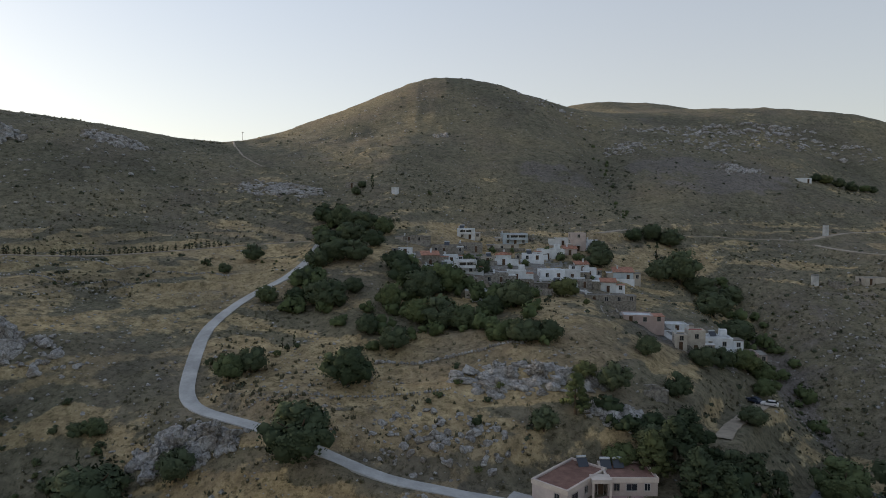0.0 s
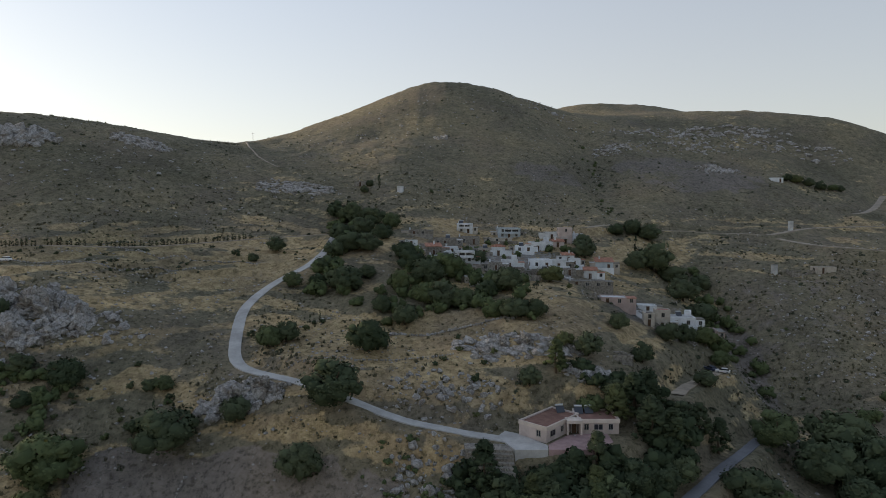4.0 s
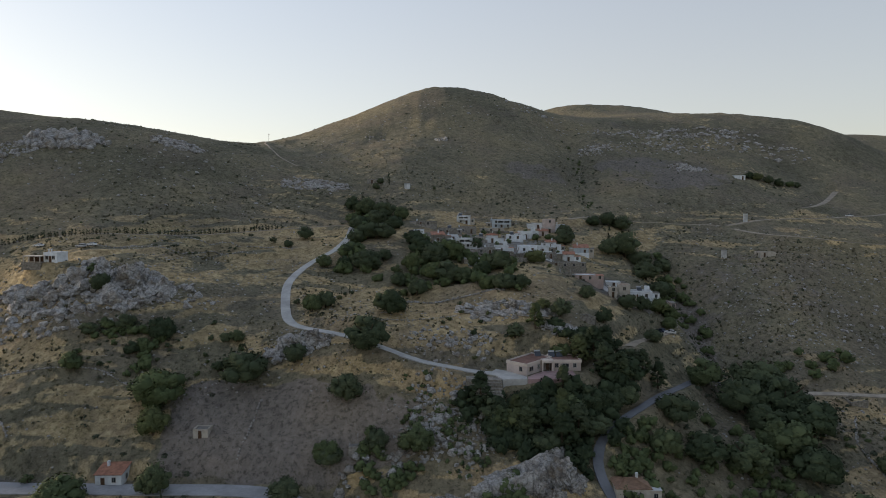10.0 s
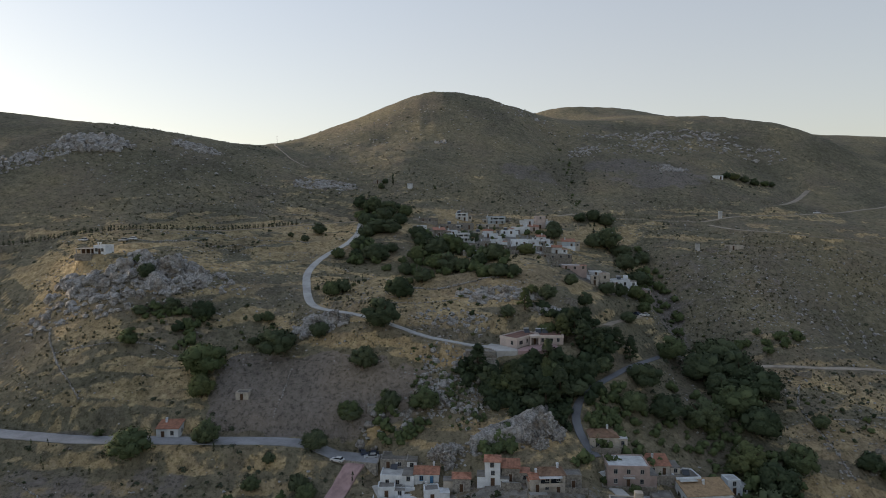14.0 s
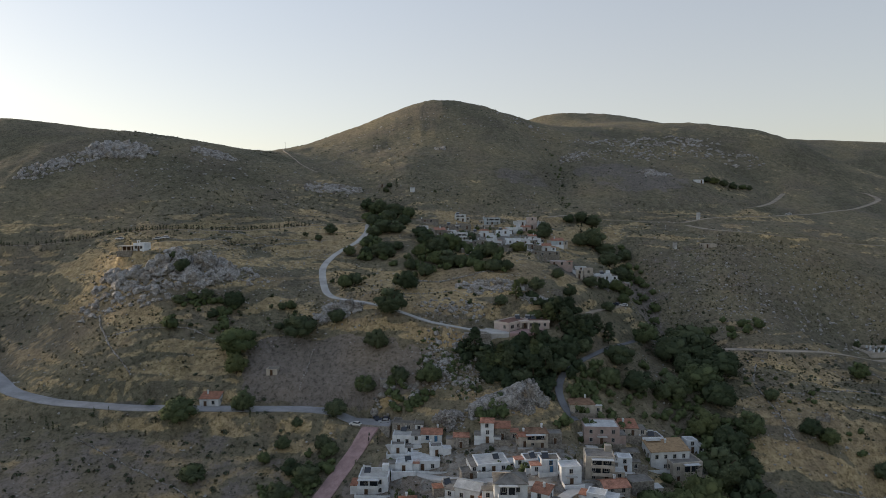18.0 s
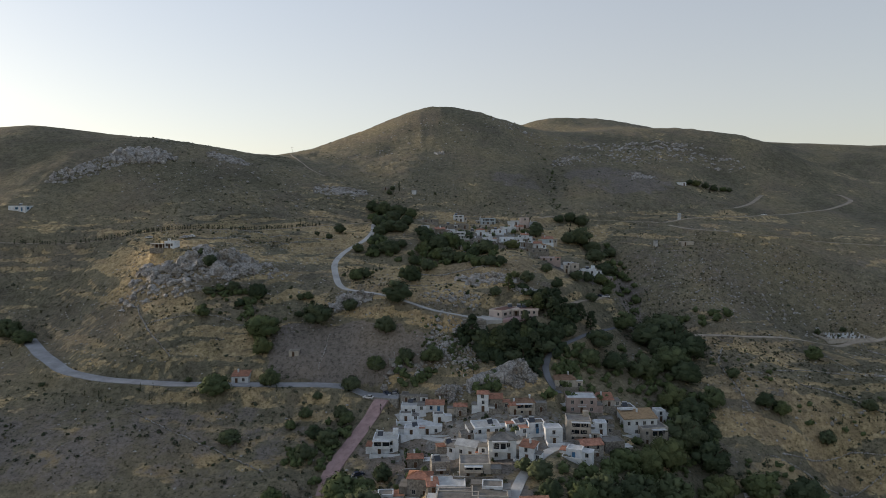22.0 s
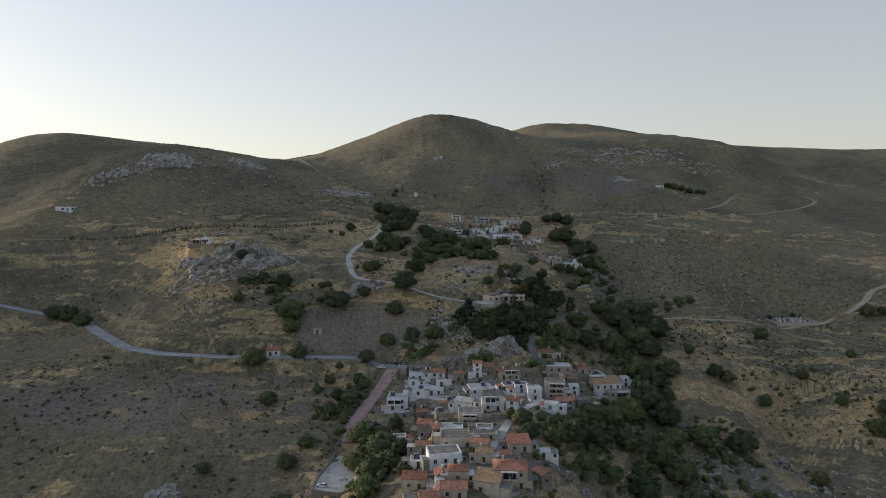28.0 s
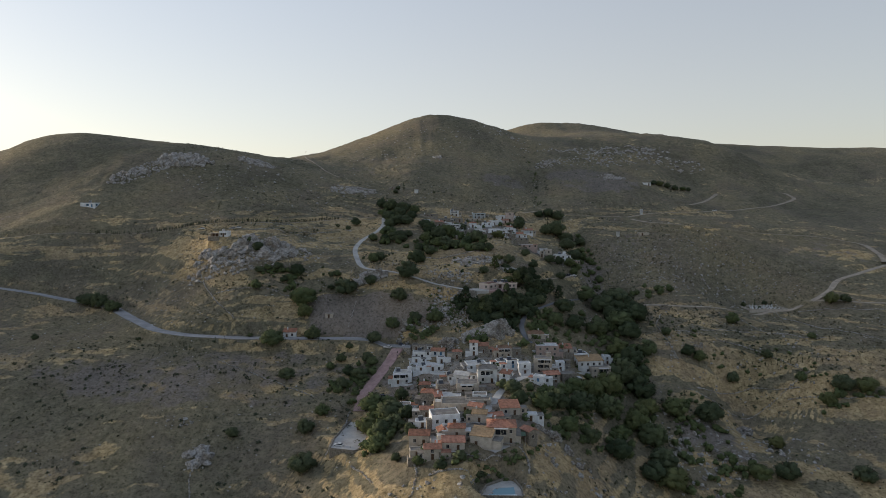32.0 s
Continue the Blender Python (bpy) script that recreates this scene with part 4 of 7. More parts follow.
            slopes = [((-X - over, -Y - over, h - drop + 0.12), (X + over, -Y - over, h - drop + 0.12), (X + over, Y + over, h + rise + drop + 0.12), (-X - over, Y + over, h + rise + drop + 0.12))]
        part("wall", bm, mat, home)
        for s in slopes:
            roof_bm = bmesh.new()
            ribbed(roof_bm, *s)
            part("roof_slope", roof_bm, ROOF_OF[tint], home)
        for u, v in ridges:
            part("ridge", tubes((u, v, 0.12, 0.12, 6)), ROOF_OF[tint], home)
        if rng.random() < 0.5:
            shared("chimney", CHIMNEY, home, pose(rng.uniform(-0.6, 0.6) * X, 0.3 * Y, h + rise * 0.75))
    storey = h / floors if style != "flat" else (h - 0.35) / floors
    blue = wall in ("white", "blue") and rng.random() < 0.09
    fill_front(home, rng, w - 0.8, -Y, floors, storey, Matrix.Identity(4), blue)
    fill_front(home, rng, d - 1.2, -X, floors, storey, pose(0, 0, 0, 0, 0, -90), blue, False)
    fill_front(home, rng, d - 1.2, -X, floors, storey, pose(0, 0, 0, 0, 0, 90), blue, False)
    if LIE != "hillside":
        annex(home, rng, X, Y, h, mat, wall)
    if floors > 1 and w > 6.4 and style in ("flat", "hip") and wall not in ("stone", "rose"):
        for f in range(1, floors):
            z0, bx = f * storey, rng.uniform(-0.15, 0.15) * w
            half = min(X - 0.4, rng.uniform(2.4, 3.6))
            log = part("loggia", boxes((bx - half, bx + half, -Y - 1.5, -Y - 0.003, z0 - 0.16, z0)), CONCRETE, home, "concrete balcony with a rendered parapet")
            part("parapet", boxes((bx - half, bx + half, -Y - 1.62, -Y - 1.5, z0 - 0.16, z0 + 0.85)), mat, log)
            part("parapet", boxes((bx - half - 0.12, bx - half, -Y - 1.62, -Y - 0.003, z0 - 0.16, z0 + 0.85)), mat, log)
            part("parapet", boxes((bx + half, bx + half + 0.12, -Y - 1.62, -Y - 0.003, z0 - 0.16, z0 + 0.85)), mat, log)
            part("glass_door", boxes((bx - half + 0.5, bx - 0.2, -Y - 0.06, -Y - 0.002, z0, z0 + min(2.1, storey - 0.4)), (bx + 0.3, bx + half - 0.5, -Y - 0.06, -Y - 0.002, z0, z0 + min(2.1, storey - 0.4))), GLASS, log, "dark glazed balcony door")
            if f == floors - 1:
                part("awning_slab", boxes((bx - half - 0.1, bx + half + 0.1, -Y - 1.6, -Y - 0.003, z0 + storey - 0.25, z0 + storey - 0.1)), ROOF_WHITE, log)
    elif floors > 1 and w > 5 and rng.random() < 0.6:
        bx = rng.uniform(-X * 0.3, X * 0.3)
        bal = part("balcony", boxes((bx - 1.6, bx + 1.6, -Y - 1.2, -Y, storey - 0.14, storey + 0.02)), CONCRETE, home, "concrete balcony slab")
        part("handrail", tubes(((bx - 1.55, -Y - 1.15, storey + 0.95), (bx + 1.55, -Y - 1.15, storey + 0.95), 0.035, 0.035, 5)), METAL, bal)
        for n in range(11):
            part("baluster", tubes(((bx - 1.5 + 0.3 * n, -Y - 1.15, storey), (bx - 1.5 + 0.3 * n, -Y - 1.15, storey + 0.95), 0.02, 0.02, 4)), METAL, bal)
    return home


LIE = "upper hamlet"
house(-13.5, 227.0, 5.0, 4.0, 2.7, 1, "flat", "white", 1)
house(-11.6, 248.2, 8.2, 6.6, 2.6, 4, "flat", "stone", 1)
house(9.8, 268.1, 7.4, 5.9, 4.8, -4, "flat", "white", 2)
house(30.1, 268.3, 10.4, 8.3, 5.1, 3, "flat", "blue", 2)
house(25.8, 260.8, 9.6, 7.7, 2.7, 3, "flat", "cream", 1)
house(0.6, 243.8, 9.8, 7.9, 3.5, -4, "flat", "stone", 1)
house(11.0, 255.0, 9.4, 7.5, 3.6, 0, "flat", "stone", 1)
house(-4.5, 218.7, 6.0, 4.8, 3.9, 7, "shed_red", "stone", 1)
house(2.7, 228.0, 5.1, 4.0, 3.4, 7, "flat", "white", 1)
house(7.5, 216.4, 7.6, 6.1, 5.0, 4, "flat", "white", 2)
house(-1.5, 212.2, 9.3, 7.5, 2.8, 4, "flat", "white", 1)
house(17.0, 239.0, 5.3, 4.2, 3.0, -7, "flat", "cream", 1)
house(22.9, 239.2, 5.8, 4.6, 4.2, -5, "hip_red", "white", 1)
house(34.9, 246.6, 8.2, 6.6, 3.1, -8, "flat", "white", 1)
house(42.4, 249.3, 9.3, 7.4, 4.2, 6, "flat", "white", 1)
house(49.1, 261.5, 5.9, 4.7, 3.6, -1, "flat", "white", 1)
house(54.5, 257.0, 6.0, 4.8, 8.1, 2, "flat", "pink", 3)
house(60.9, 258.7, 4.7, 4.0, 3.8, -8, "flat", "white", 1)
house(50.3, 251.3, 5.3, 4.2, 2.8, -1, "shed_red", "pink", 1)
house(18.7, 206.5, 5.0, 4.0, 3.6, 3, "flat", "stone", 1)
house(24.9, 213.8, 6.4, 5.1, 3.6, -4, "flat", "white", 1)
house(26.8, 201.9, 4.1, 4.0, 3.1, 3, "flat", "stone", 1)
house(38.0, 221.9, 8.3, 6.6, 3.7, 3, "flat", "white", 1)
house(45.5, 222.8, 5.6, 4.4, 4.0, -6, "flat", "white", 1)
house(51.4, 234.6, 5.0, 4.0, 3.1, 2, "shed_red", "white", 1)
house(53.1, 228.5, 4.7, 4.0, 3.5, -9, "flat", "white", 1)
house(11.5, 190.8, 4.3, 4.0, 2.9, 1, "flat", "white", 1)
house(15.0, 190.5, 2.8, 4.0, 3.0, -4, "flat", "stone", 1)
house(48.0, 214.5, 4.9, 4.0, 2.8, -2, "flat", "stone", 1)
house(56.4, 215.2, 5.1, 4.1, 3.7, -10, "shed_red", "white", 1)
house(65.6, 230.6, 7.1, 5.7, 3.4, -8, "shed_red", "blue", 1)
house(50.7, 197.0, 12.4, 5.0, 2.8, -4, "flat", "stone", 1)
house(48.0, 180.6, 4.7, 4.0, 2.6, -4, "ruin", "stone", 1)
house(35.5, 204.8, 8.0, 6.4, 2.6, 3, "flat", "stone", 1)
house(31.4, 194.1, 4.2, 4.0, 2.6, -1, "ruin", "stone", 1)
LIE = "middle hamlet"
house(56.9, 184.3, 8.4, 6.7, 2.6, -10, "flat", "rose", 1)
house(69.8, 188.6, 6.0, 4.8, 2.7, -8, "flat", "white", 1)
house(70.5, 175.4, 4.7, 4.0, 7.0, -8, "flat_red", "cream", 2)
house(65.5, 173.3, 3.2, 4.0, 4.6, -8, "flat", "cream", 2)
house(81.4, 188.2, 9.0, 7.2, 3.6, -8, "flat", "white", 1)
house(89.3, 187.5, 8.4, 6.7, 3.0, -10, "flat", "rose", 1)
house(47.1, 138.9, 5.3, 4.2, 2.6, -6, "ruin", "stone", 1)
LIE = "lower village"
house(-19.2, 72.7, 7.9, 6.3, 3.1, -4, "flat", "stone", 1)
house(-17.8, 68.0, 9.9, 8.0, 4.0, -4, "flat", "white", 1)
house(-9.6, 66.2, 7.0, 5.6, 3.0, -4, "gable_red", "white", 1)
house(-21.0, 62.7, 4.8, 4.0, 3.5, 1, "flat", "white", 1)
house(-8.4, 58.5, 4.2, 4.0, 3.7, 5, "flat", "white", 1)
house(-12.4, 56.5, 10.8, 8.5, 3.5, -4, "flat", "white", 1)
house(-18.5, 52.9, 5.4, 4.3, 3.2, -3, "flat", "white", 1)
house(-0.0, 60.4, 4.9, 4.0, 4.1, -3, "hip_red", "stone", 1)
house(8.7, 60.9, 4.3, 4.7, 7.5, -6, "hip_red", "white", 3)
house(13.8, 61.3, 4.9, 4.0, 4.3, -5, "shed_red", "stone", 1)
house(24.3, 57.2, 6.8, 5.4, 5.2, 2, "hip_brown", "cream", 2)
house(20.1, 56.4, 3.6, 4.0, 4.0, 2, "hip_red", "cream", 1)
house(30.5, 58.6, 4.6, 4.0, 4.1, -2, "flat", "stone", 1)
house(-27.6, 48.1, 9.1, 7.3, 6.1, -3, "flat", "white", 2)
house(8.6, 47.9, 10.1, 8.1, 3.3, 8, "flat", "white", 1)
house(11.8, 26.2, 9.0, 7.2, 7.2, -2, "hip_grey", "white", 2)
house(1.8, 44.1, 6.0, 4.8, 2.6, 8, "flat", "stone", 1)
house(1.3, 32.5, 7.5, 6.0, 4.1, -25, "gable_white", "white", 1)
house(-4.1, 38.4, 5.2, 4.2, 3.5, 9, "flat", "stone", 1)
house(2.2, 17.2, 9.6, 7.7, 4.4, -2, "flat", "cream", 2)
house(-17.0, 33.8, 5.4, 4.3, 3.7, 3, "hip_red", "stone", 1)
house(-8.6, 23.2, 6.0, 4.8, 4.7, 7, "flat", "stone", 2)
house(-14.9, 12.5, 7.3, 5.8, 6.3, -8, "hip_red", "stone", 2)
house(-11.3, 7.7, 3.4, 4.0, 2.7, 6, "shed_red", "stone", 1)
house(-5.6, 8.8, 8.7, 6.9, 2.7, -2, "flat", "white", 1)
house(6.2, 1.3, 6.0, 4.8, 3.2, -7, "flat", "white", 1)
house(-25.6, 12.0, 4.8, 4.0, 3.4, 3, "flat", "white", 1)
house(-4.3, -2.3, 10.6, 8.5, 2.8, 1, "flat", "cream", 1)
house(20.2, 22.5, 5.0, 4.0, 5.0, -30, "shed_red", "white", 2)
house(43.5, 76.4, 8.5, 6.8, 4.0, -2, "hip_brown", "cream", 1)
house(47.5, 65.8, 11.7, 8.5, 6.6, -4, "flat", "rose", 2)
house(21.5, 45.7, 6.4, 5.1, 3.1, 8, "flat", "white", 1)
house(25.9, 42.8, 6.0, 4.8, 4.6, 5, "flat", "white", 2)
house(31.0, 38.2, 6.1, 4.9, 6.0, 5, "flat", "white", 2)
house(41.0, 42.2, 8.6, 6.9, 8.4, -8, "flat", "cream", 3)
house(51.5, 51.1, 4.3, 4.0, 5.2, -6, "flat", "white", 2)
house(55.3, 57.8, 6.1, 4.9, 4.5, -5, "flat", "stone", 2)
house(65.8, 68.5, 7.4, 5.9, 5.3, 5, "flat", "white", 2)
house(69.2, 62.6, 13.3, 7.3, 7.3, 5, "shed_tan", "white", 2)
house(73.5, 59.9, 10.5, 8.4, 7.3, 8, "flat", "cream", 2)
house(80.9, 71.1, 3.9, 4.0, 5.1, 5, "flat", "white", 2)
house(43.1, 33.9, 7.7, 6.1, 4.6, 8, "gable_red", "stone", 2)
house(53.0, 41.6, 7.4, 5.9, 5.9, 10, "flat", "stone", 2)
house(36.5, 27.2, 5.2, 4.2, 3.5, -25, "flat", "white", 1)
house(58.5, 71.9, 7.0, 5.6, 3.0, -2, "shed_red", "cream", 1)
house(-25.9, 13.2, 4.5, 4.0, 2.7, -1, "flat", "white", 1)
house(-16.3, -4.9, 5.6, 4.5, 3.5, -4, "gable_red", "stone", 1)
house(-9.6, -18.6, 11.0, 8.0, 4.6, 8, "flat", "white", 1)
house(-19.2, -28.2, 7.7, 6.2, 4.1, -5, "gable_red", "cream", 1)
house(-10.7, -30.5, 4.7, 4.0, 3.7, -80, "gable_red", "stone", 1)
house(-5.5, -31.3, 6.3, 5.1, 4.1, -4, "hip_red", "cream", 1)
house(-7.1, -37.9, 8.2, 6.6, 3.5, -3, "gable_red", "cream", 1)
house(-14.6, -41.2, 6.1, 4.9, 4.4, -1, "gable_red", "cream", 2)
house(-20.4, -37.4, 5.0, 4.0, 2.9, 6, "flat", "cream", 1)
house(3.9, -35.9, 8.0, 6.4, 4.6, -20, "shed_tan", "cream", 1)
house(11.4, -30.3, 10.6, 8.5, 6.8, -6, "hip_red", "cream", 2)
house(22.0, -28.3, 5.2, 4.2, 4.2, -60, "gable_red", "stone", 1)
house(17.1, -10.0, 7.8, 6.2, 3.4, 2, "shed_red", "cream", 1)
house(25.9, -10.4, 5.1, 4.1, 3.0, -4, "flat", "white", 1)
house(-4.4, -6.5, 11.9, 8.5, 3.9, -5, "flat", "cream", 1)
house(3.6, -13.2, 5.9, 4.7, 3.9, -25, "gable_red", "cream", 1)
house(5.1, -1.7, 10.3, 8.2, 3.0, -4, "flat", "cream", 1)
house(4.2, -20.8, 5.6, 4.8, 4.0, -10, "gable_tan", "cream", 1)
house(10.2, -20.0, 5.4, 4.6, 3.8, 12, "gable_red", "cream", 1)
house(-18.1, -15.3, 5.8, 4.7, 2.6, -1, "flat", "white", 1)
LIE = "hillside"
house(-43.4, 304.7, 5.8, 4.7, 2.6, -5, "flat", "stone", 1)
house(206.5, 365.0, 7.1, 5.7, 3.1, 0, "flat", "white", 1)
house(-268.4, 229.8, 11.4, 8.5, 3.6, -7, "flat", "white", 1)
house(-90.3, 85.0, 6.8, 5.5, 3.3, 0, "shed_red", "white", 1)
house(-70.1, 94.3, 4.2, 3.4, 2.7, -2, "flat", "cream", 1)
house(156.5, 230.6, 8.0, 5.0, 2.6, 4, "flat", "cream", 1)
house(146.6, 230.2, 9.5, 4.2, 2.5, 4, "ruin", "stone", 1)
house(-25.9, 89.5, 6.1, 4.9, 2.6, 4, "flat", "stone", 1)
house(138.0, 88.3, 5.4, 4.3, 2.6, 3, "ruin", "stone", 1)
house(136.4, 81.2, 3.3, 4.0, 2.6, 3, "flat", "white", 1)
house(134.4, 127.4, 5.8, 4.7, 2.6, -2, "ruin", "stone", 1)


# ---- trees ----
CROWNS = {}
PHI = 0.5257311
ICO = [(-PHI, 0, 0.8506508), (PHI, 0, 0.8506508), (-PHI, 0, -0.8506508), (PHI, 0, -0.8506508), (0, 0.8506508, PHI), (0, 0.8506508, -PHI),
       (0, -0.8506508, PHI), (0, -0.8506508, -PHI), (0.8506508, PHI, 0), (-0.8506508, PHI, 0), (0.8506508, -PHI, 0), (-0.8506508, -PHI, 0)]
ICO_FACES = [(0, 1, 4), (0, 4, 9), (9, 4, 5), (4, 8, 5), (4, 1, 8), (8, 1, 10), (8, 10, 3), (5, 8, 3), (5, 3, 2), (2, 3, 7),
             (7, 3, 10), (7, 10, 6), (7, 6, 11), (11, 6, 0), (0, 6, 1), (6, 10, 1), (9, 11, 0), (9, 2, 11), (9, 5, 2), (7, 11, 2)]


def crown_mesh(name, mat, rng, clumps, leaves, leaf, shape):
    """Twig clumps hung with small leaves along a ragged outline, softly shaded: shape(rng) gives a clump's place and radius."""
    spots = [shape(rng) for _ in range(clumps)]
    low, top = min(p[2] for p, _ in spots), max(p[2] for p, _ in spots)
    blades, blade_soft, cores, core_soft = [], [], [], []
    for p, r in spots:
        p = Vector(p)
        out = Vector((p.x, p.y, (p.z - low * 0.6 - top * 0.4))).normalized()
        for corner in ICO:
            way = Vector(corner)
            cores.append(p + way * r * rng.uniform(0.38, 1.08))
            core_soft.append((way * 0.8 + out * 0.6 + Vector((0, 0, 0.12))).normalized())
        for _ in range(leaves):
            way = (Vector((rng.gauss(0, 1), rng.gauss(0, 1), rng.gauss(0, 1))).normalized() + out * 0.45).normalized()
            q = p + way * r * rng.uniform(0.75, 1.22)
            soft = (way * 0.75 + out * 0.6 + Vector((0, 0, 0.12))).normalized()
            face = (soft + Vector((rng.gauss(0, 0.5), rng.gauss(0, 0.5), rng.gauss(0, 0.5)))).normalized()
            u = Matrix.Rotation(rng.uniform(0, 6.28), 3, face) @ face.orthogonal().normalized()
            v = face.cross(u)
            s = leaf * rng.uniform(0.55, 1.35)
            blades += [q - u * s, q - v * s * 0.72, q + u * s, q + v * s * 0.72]
            blade_soft += [(soft + face * 0.35).normalized()] * 4
    n = len(blades)
    faces = [(k, k + 1, k + 2, k + 3) for k in range(0, n, 4)]
    faces += [tuple(n + 12 * k + i for i in f) for k in range(len(cores) // 12) for f in ICO_FACES]
    me = bpy.data.meshes.new(name)
    me.from_pydata(blades + cores, [], faces)
    me.materials.append(mat)
    softly_shaded(me, [tuple(v) for v in blade_soft + core_soft])
    CROWNS[me.name] = [np.array(v) for v in (blades, blade_soft, cores, core_soft)]
    return me


def softly_shaded(me, normals):
    me.polygons.foreach_set("use_smooth", np.ones(len(me.polygons), bool))
    me.normals_split_custom_set_from_vertices(normals)


def round_crown(rng):
    while True:
        p = Vector((rng.uniform(-1, 1), rng.uniform(-1, 1), rng.uniform(-0.8, 1)))
        if 0.35 < p.length < 0.95:
            break
    lump = 0.82 + 0.25 * math.sin(p.x * 5 + p.y * 3) * math.cos(p.y * 6 - p.z * 2)
    return (p.x * 0.40 * lump, p.y * 0.40 * lump, 0.34 + p.z * (0.36 if p.z > 0 else 0.30) * lump), rng.uniform(0.075, 0.15)


def pine_crown(rng):
    k = rng.random() ** 0.8
    a, r = rng.uniform(0, 6.28), (1 - k) * 0.30 + 0.07
    r *= rng.uniform(0.5, 1.05)
    return (math.cos(a) * r, math.sin(a) * r, 0.24 + 0.92 * k), rng.uniform(0.05, 0.10)


def cypress_crown(rng):
    k = rng.random()
    a, r = rng.uniform(0, 6.28), 0.10 * math.sin(math.pi * min(1.0, 0.12 + k * 0.88)) ** 0.6
    return (math.cos(a) * r * 0.8, math.sin(a) * r * 0.8, 0.06 + 0.92 * k), rng.uniform(0.04, 0.06)


def make_tree(kind, seed):
    """One tree of unit crown width (a cypress: unit height) to copy from."""
    rng = random.Random(seed)
    label, mat, clumps, leaves, leaf, shape, high = {
        "tree": ("dark green broad-leaved tree on the dry slope", LEAF, 76, 34, 0.023, round_crown, 0.5),
        "bush": ("low dense green bush among dry grass", LEAF, 22, 18, 0.042, round_crown, 0.2),
        "pine_tree": ("tall dark green pine beside the school", PINE, 76, 30, 0.022, pine_crown, 1.0),
        "cypress_tree": ("slim dark cypress on the hillside", CYPRESS, 24, 8, 0.026, cypress_crown, 0.6),
    }[kind]
    base = thing(kind, pose(0, 0, -500), label, "bush" if kind == "bush" else "tree", {"tree": "trees", "bush": "bushes", "pine_tree": "pines", "cypress_tree": "cypresses"}[kind])
    bm = bmesh.new()
    lean = (rng.uniform(-0.04, 0.04), rng.uniform(-0.04, 0.04), high * 0.55)
    tube(bm, (0, 0, -0.12), lean, 0.035, 0.022, 7)
    if kind in ("tree", "bush"):
        for n in range(5):
            a = n * 1.26 + rng.uniform(-0.3, 0.3)
            tube(bm, lean, (math.cos(a) * 0.25, math.sin(a) * 0.25, rng.uniform(0.4, 0.6)), 0.018, 0.006, 5)
    else:
        tube(bm, lean, (0, 0, 0.95), 0.02, 0.004, 6)
    part("trunk", bm, BARK, base)
    shared("crown", crown_mesh("crown", mat, rng, clumps, leaves, leaf, shape), base, Matrix.Identity(4))
    return base


TREE_KINDS = {k: [make_tree(k, 40 + 9 * n + len(k)) for n in range(4 if k in ("tree", "pine_tree") else 3)] for k in ("tree", "bush", "pine_tree", "cypress_tree")}
USED = set()


def plant(kind, x, y, size, tall=1.0, rng=random):
    proto = rng.choice(TREE_KINDS[kind])
    m = Matrix.LocRotScale((x, y, land(x, y) - 0.1), Euler((0, 0, rng.uniform(0, 6.28))), (size * rng.uniform(0.93, 1.07), size * rng.uniform(0.93, 1.07), size * tall * rng.uniform(0.9, 1.12)))
    if proto.name not in USED:
        USED.add(proto.name)
        proto.matrix_basis = m
        return proto
    return copy_thing(proto, Matrix.LocRotScale(m.translation, m.to_quaternion(), Vector(a / b for a, b in zip(m.to_scale(), proto.scale))))


# x, y and crown width
FIELD_TREES = [(-26.0, 108.7, 15.0), (-21.1, 135.3, 12.7), (-48.6, 139.7, 8.2), (-44.8, 143.8, 8.3), (31.4, 137.1, 6.0), (37.1, 133.5, 8.5), (20.2, 122.6, 6.8), (53.8, 140.7, 7.3), (51.0, 154.1, 7.4), (-12.4, 154.7, 9.4), (14.2, 156.0, 8.0), (20.0, 151.6, 9.8), (26.2, 151.6, 7.7), (-20.8, 154.5, 4.0), (-55.4, 148.7, 3.5), (12.5, 136.3, 3.0), (-39.5, 158.6, 2.1), (-36.9, 158.6, 2.4), (-41.3, 155.4, 2.6), (72.6, 143.3, 6.9), (87.0, 166.6, 6.9), (69.6, 165.1, 8.2), (77.4, 170.7, 7.9), (85.7, 174.9, 8.9), (90.8, 175.6, 8.7), (7.0, 125.7, 3.6), (-28.2, 124.9, 1.9)]
VILLAGE_TREES = [(-32.8, 178.6, 13.1), (-27.0, 189.1, 7.6), (-36.7, 182.0, 10.1), (-51.9, 183.8, 7.9), (-43.7, 183.9, 6.8), (-15.3, 203.4, 11.0), (-12.0, 194.4, 12.3), (-6.4, 184.0, 13.3), (1.0, 190.4, 13.7), (-0.6, 167.0, 13.7), (-6.6, 167.9, 10.7), (5.4, 165.6, 9.0), (-15.1, 178.5, 9.7), (-19.8, 163.9, 7.5), (12.7, 214.2, 8.1), (20.8, 176.5, 12.5), (37.0, 190.6, 9.1), (59.2, 235.1, 10.9), (80.8, 265.0, 8.9), (97.0, 267.2, 13.2), (88.9, 268.0, 10.1), (88.3, 231.1, 17.8), (79.2, 228.6, 10.9), (95.1, 229.9, 13.4), (108.1, 233.3, 11.5), (93.3, 213.5, 14.7), (96.3, 203.1, 12.2), (61.3, 248.2, 9.2), (13.4, 173.4, 7.9), (-17.6, 157.5, 4.3)]
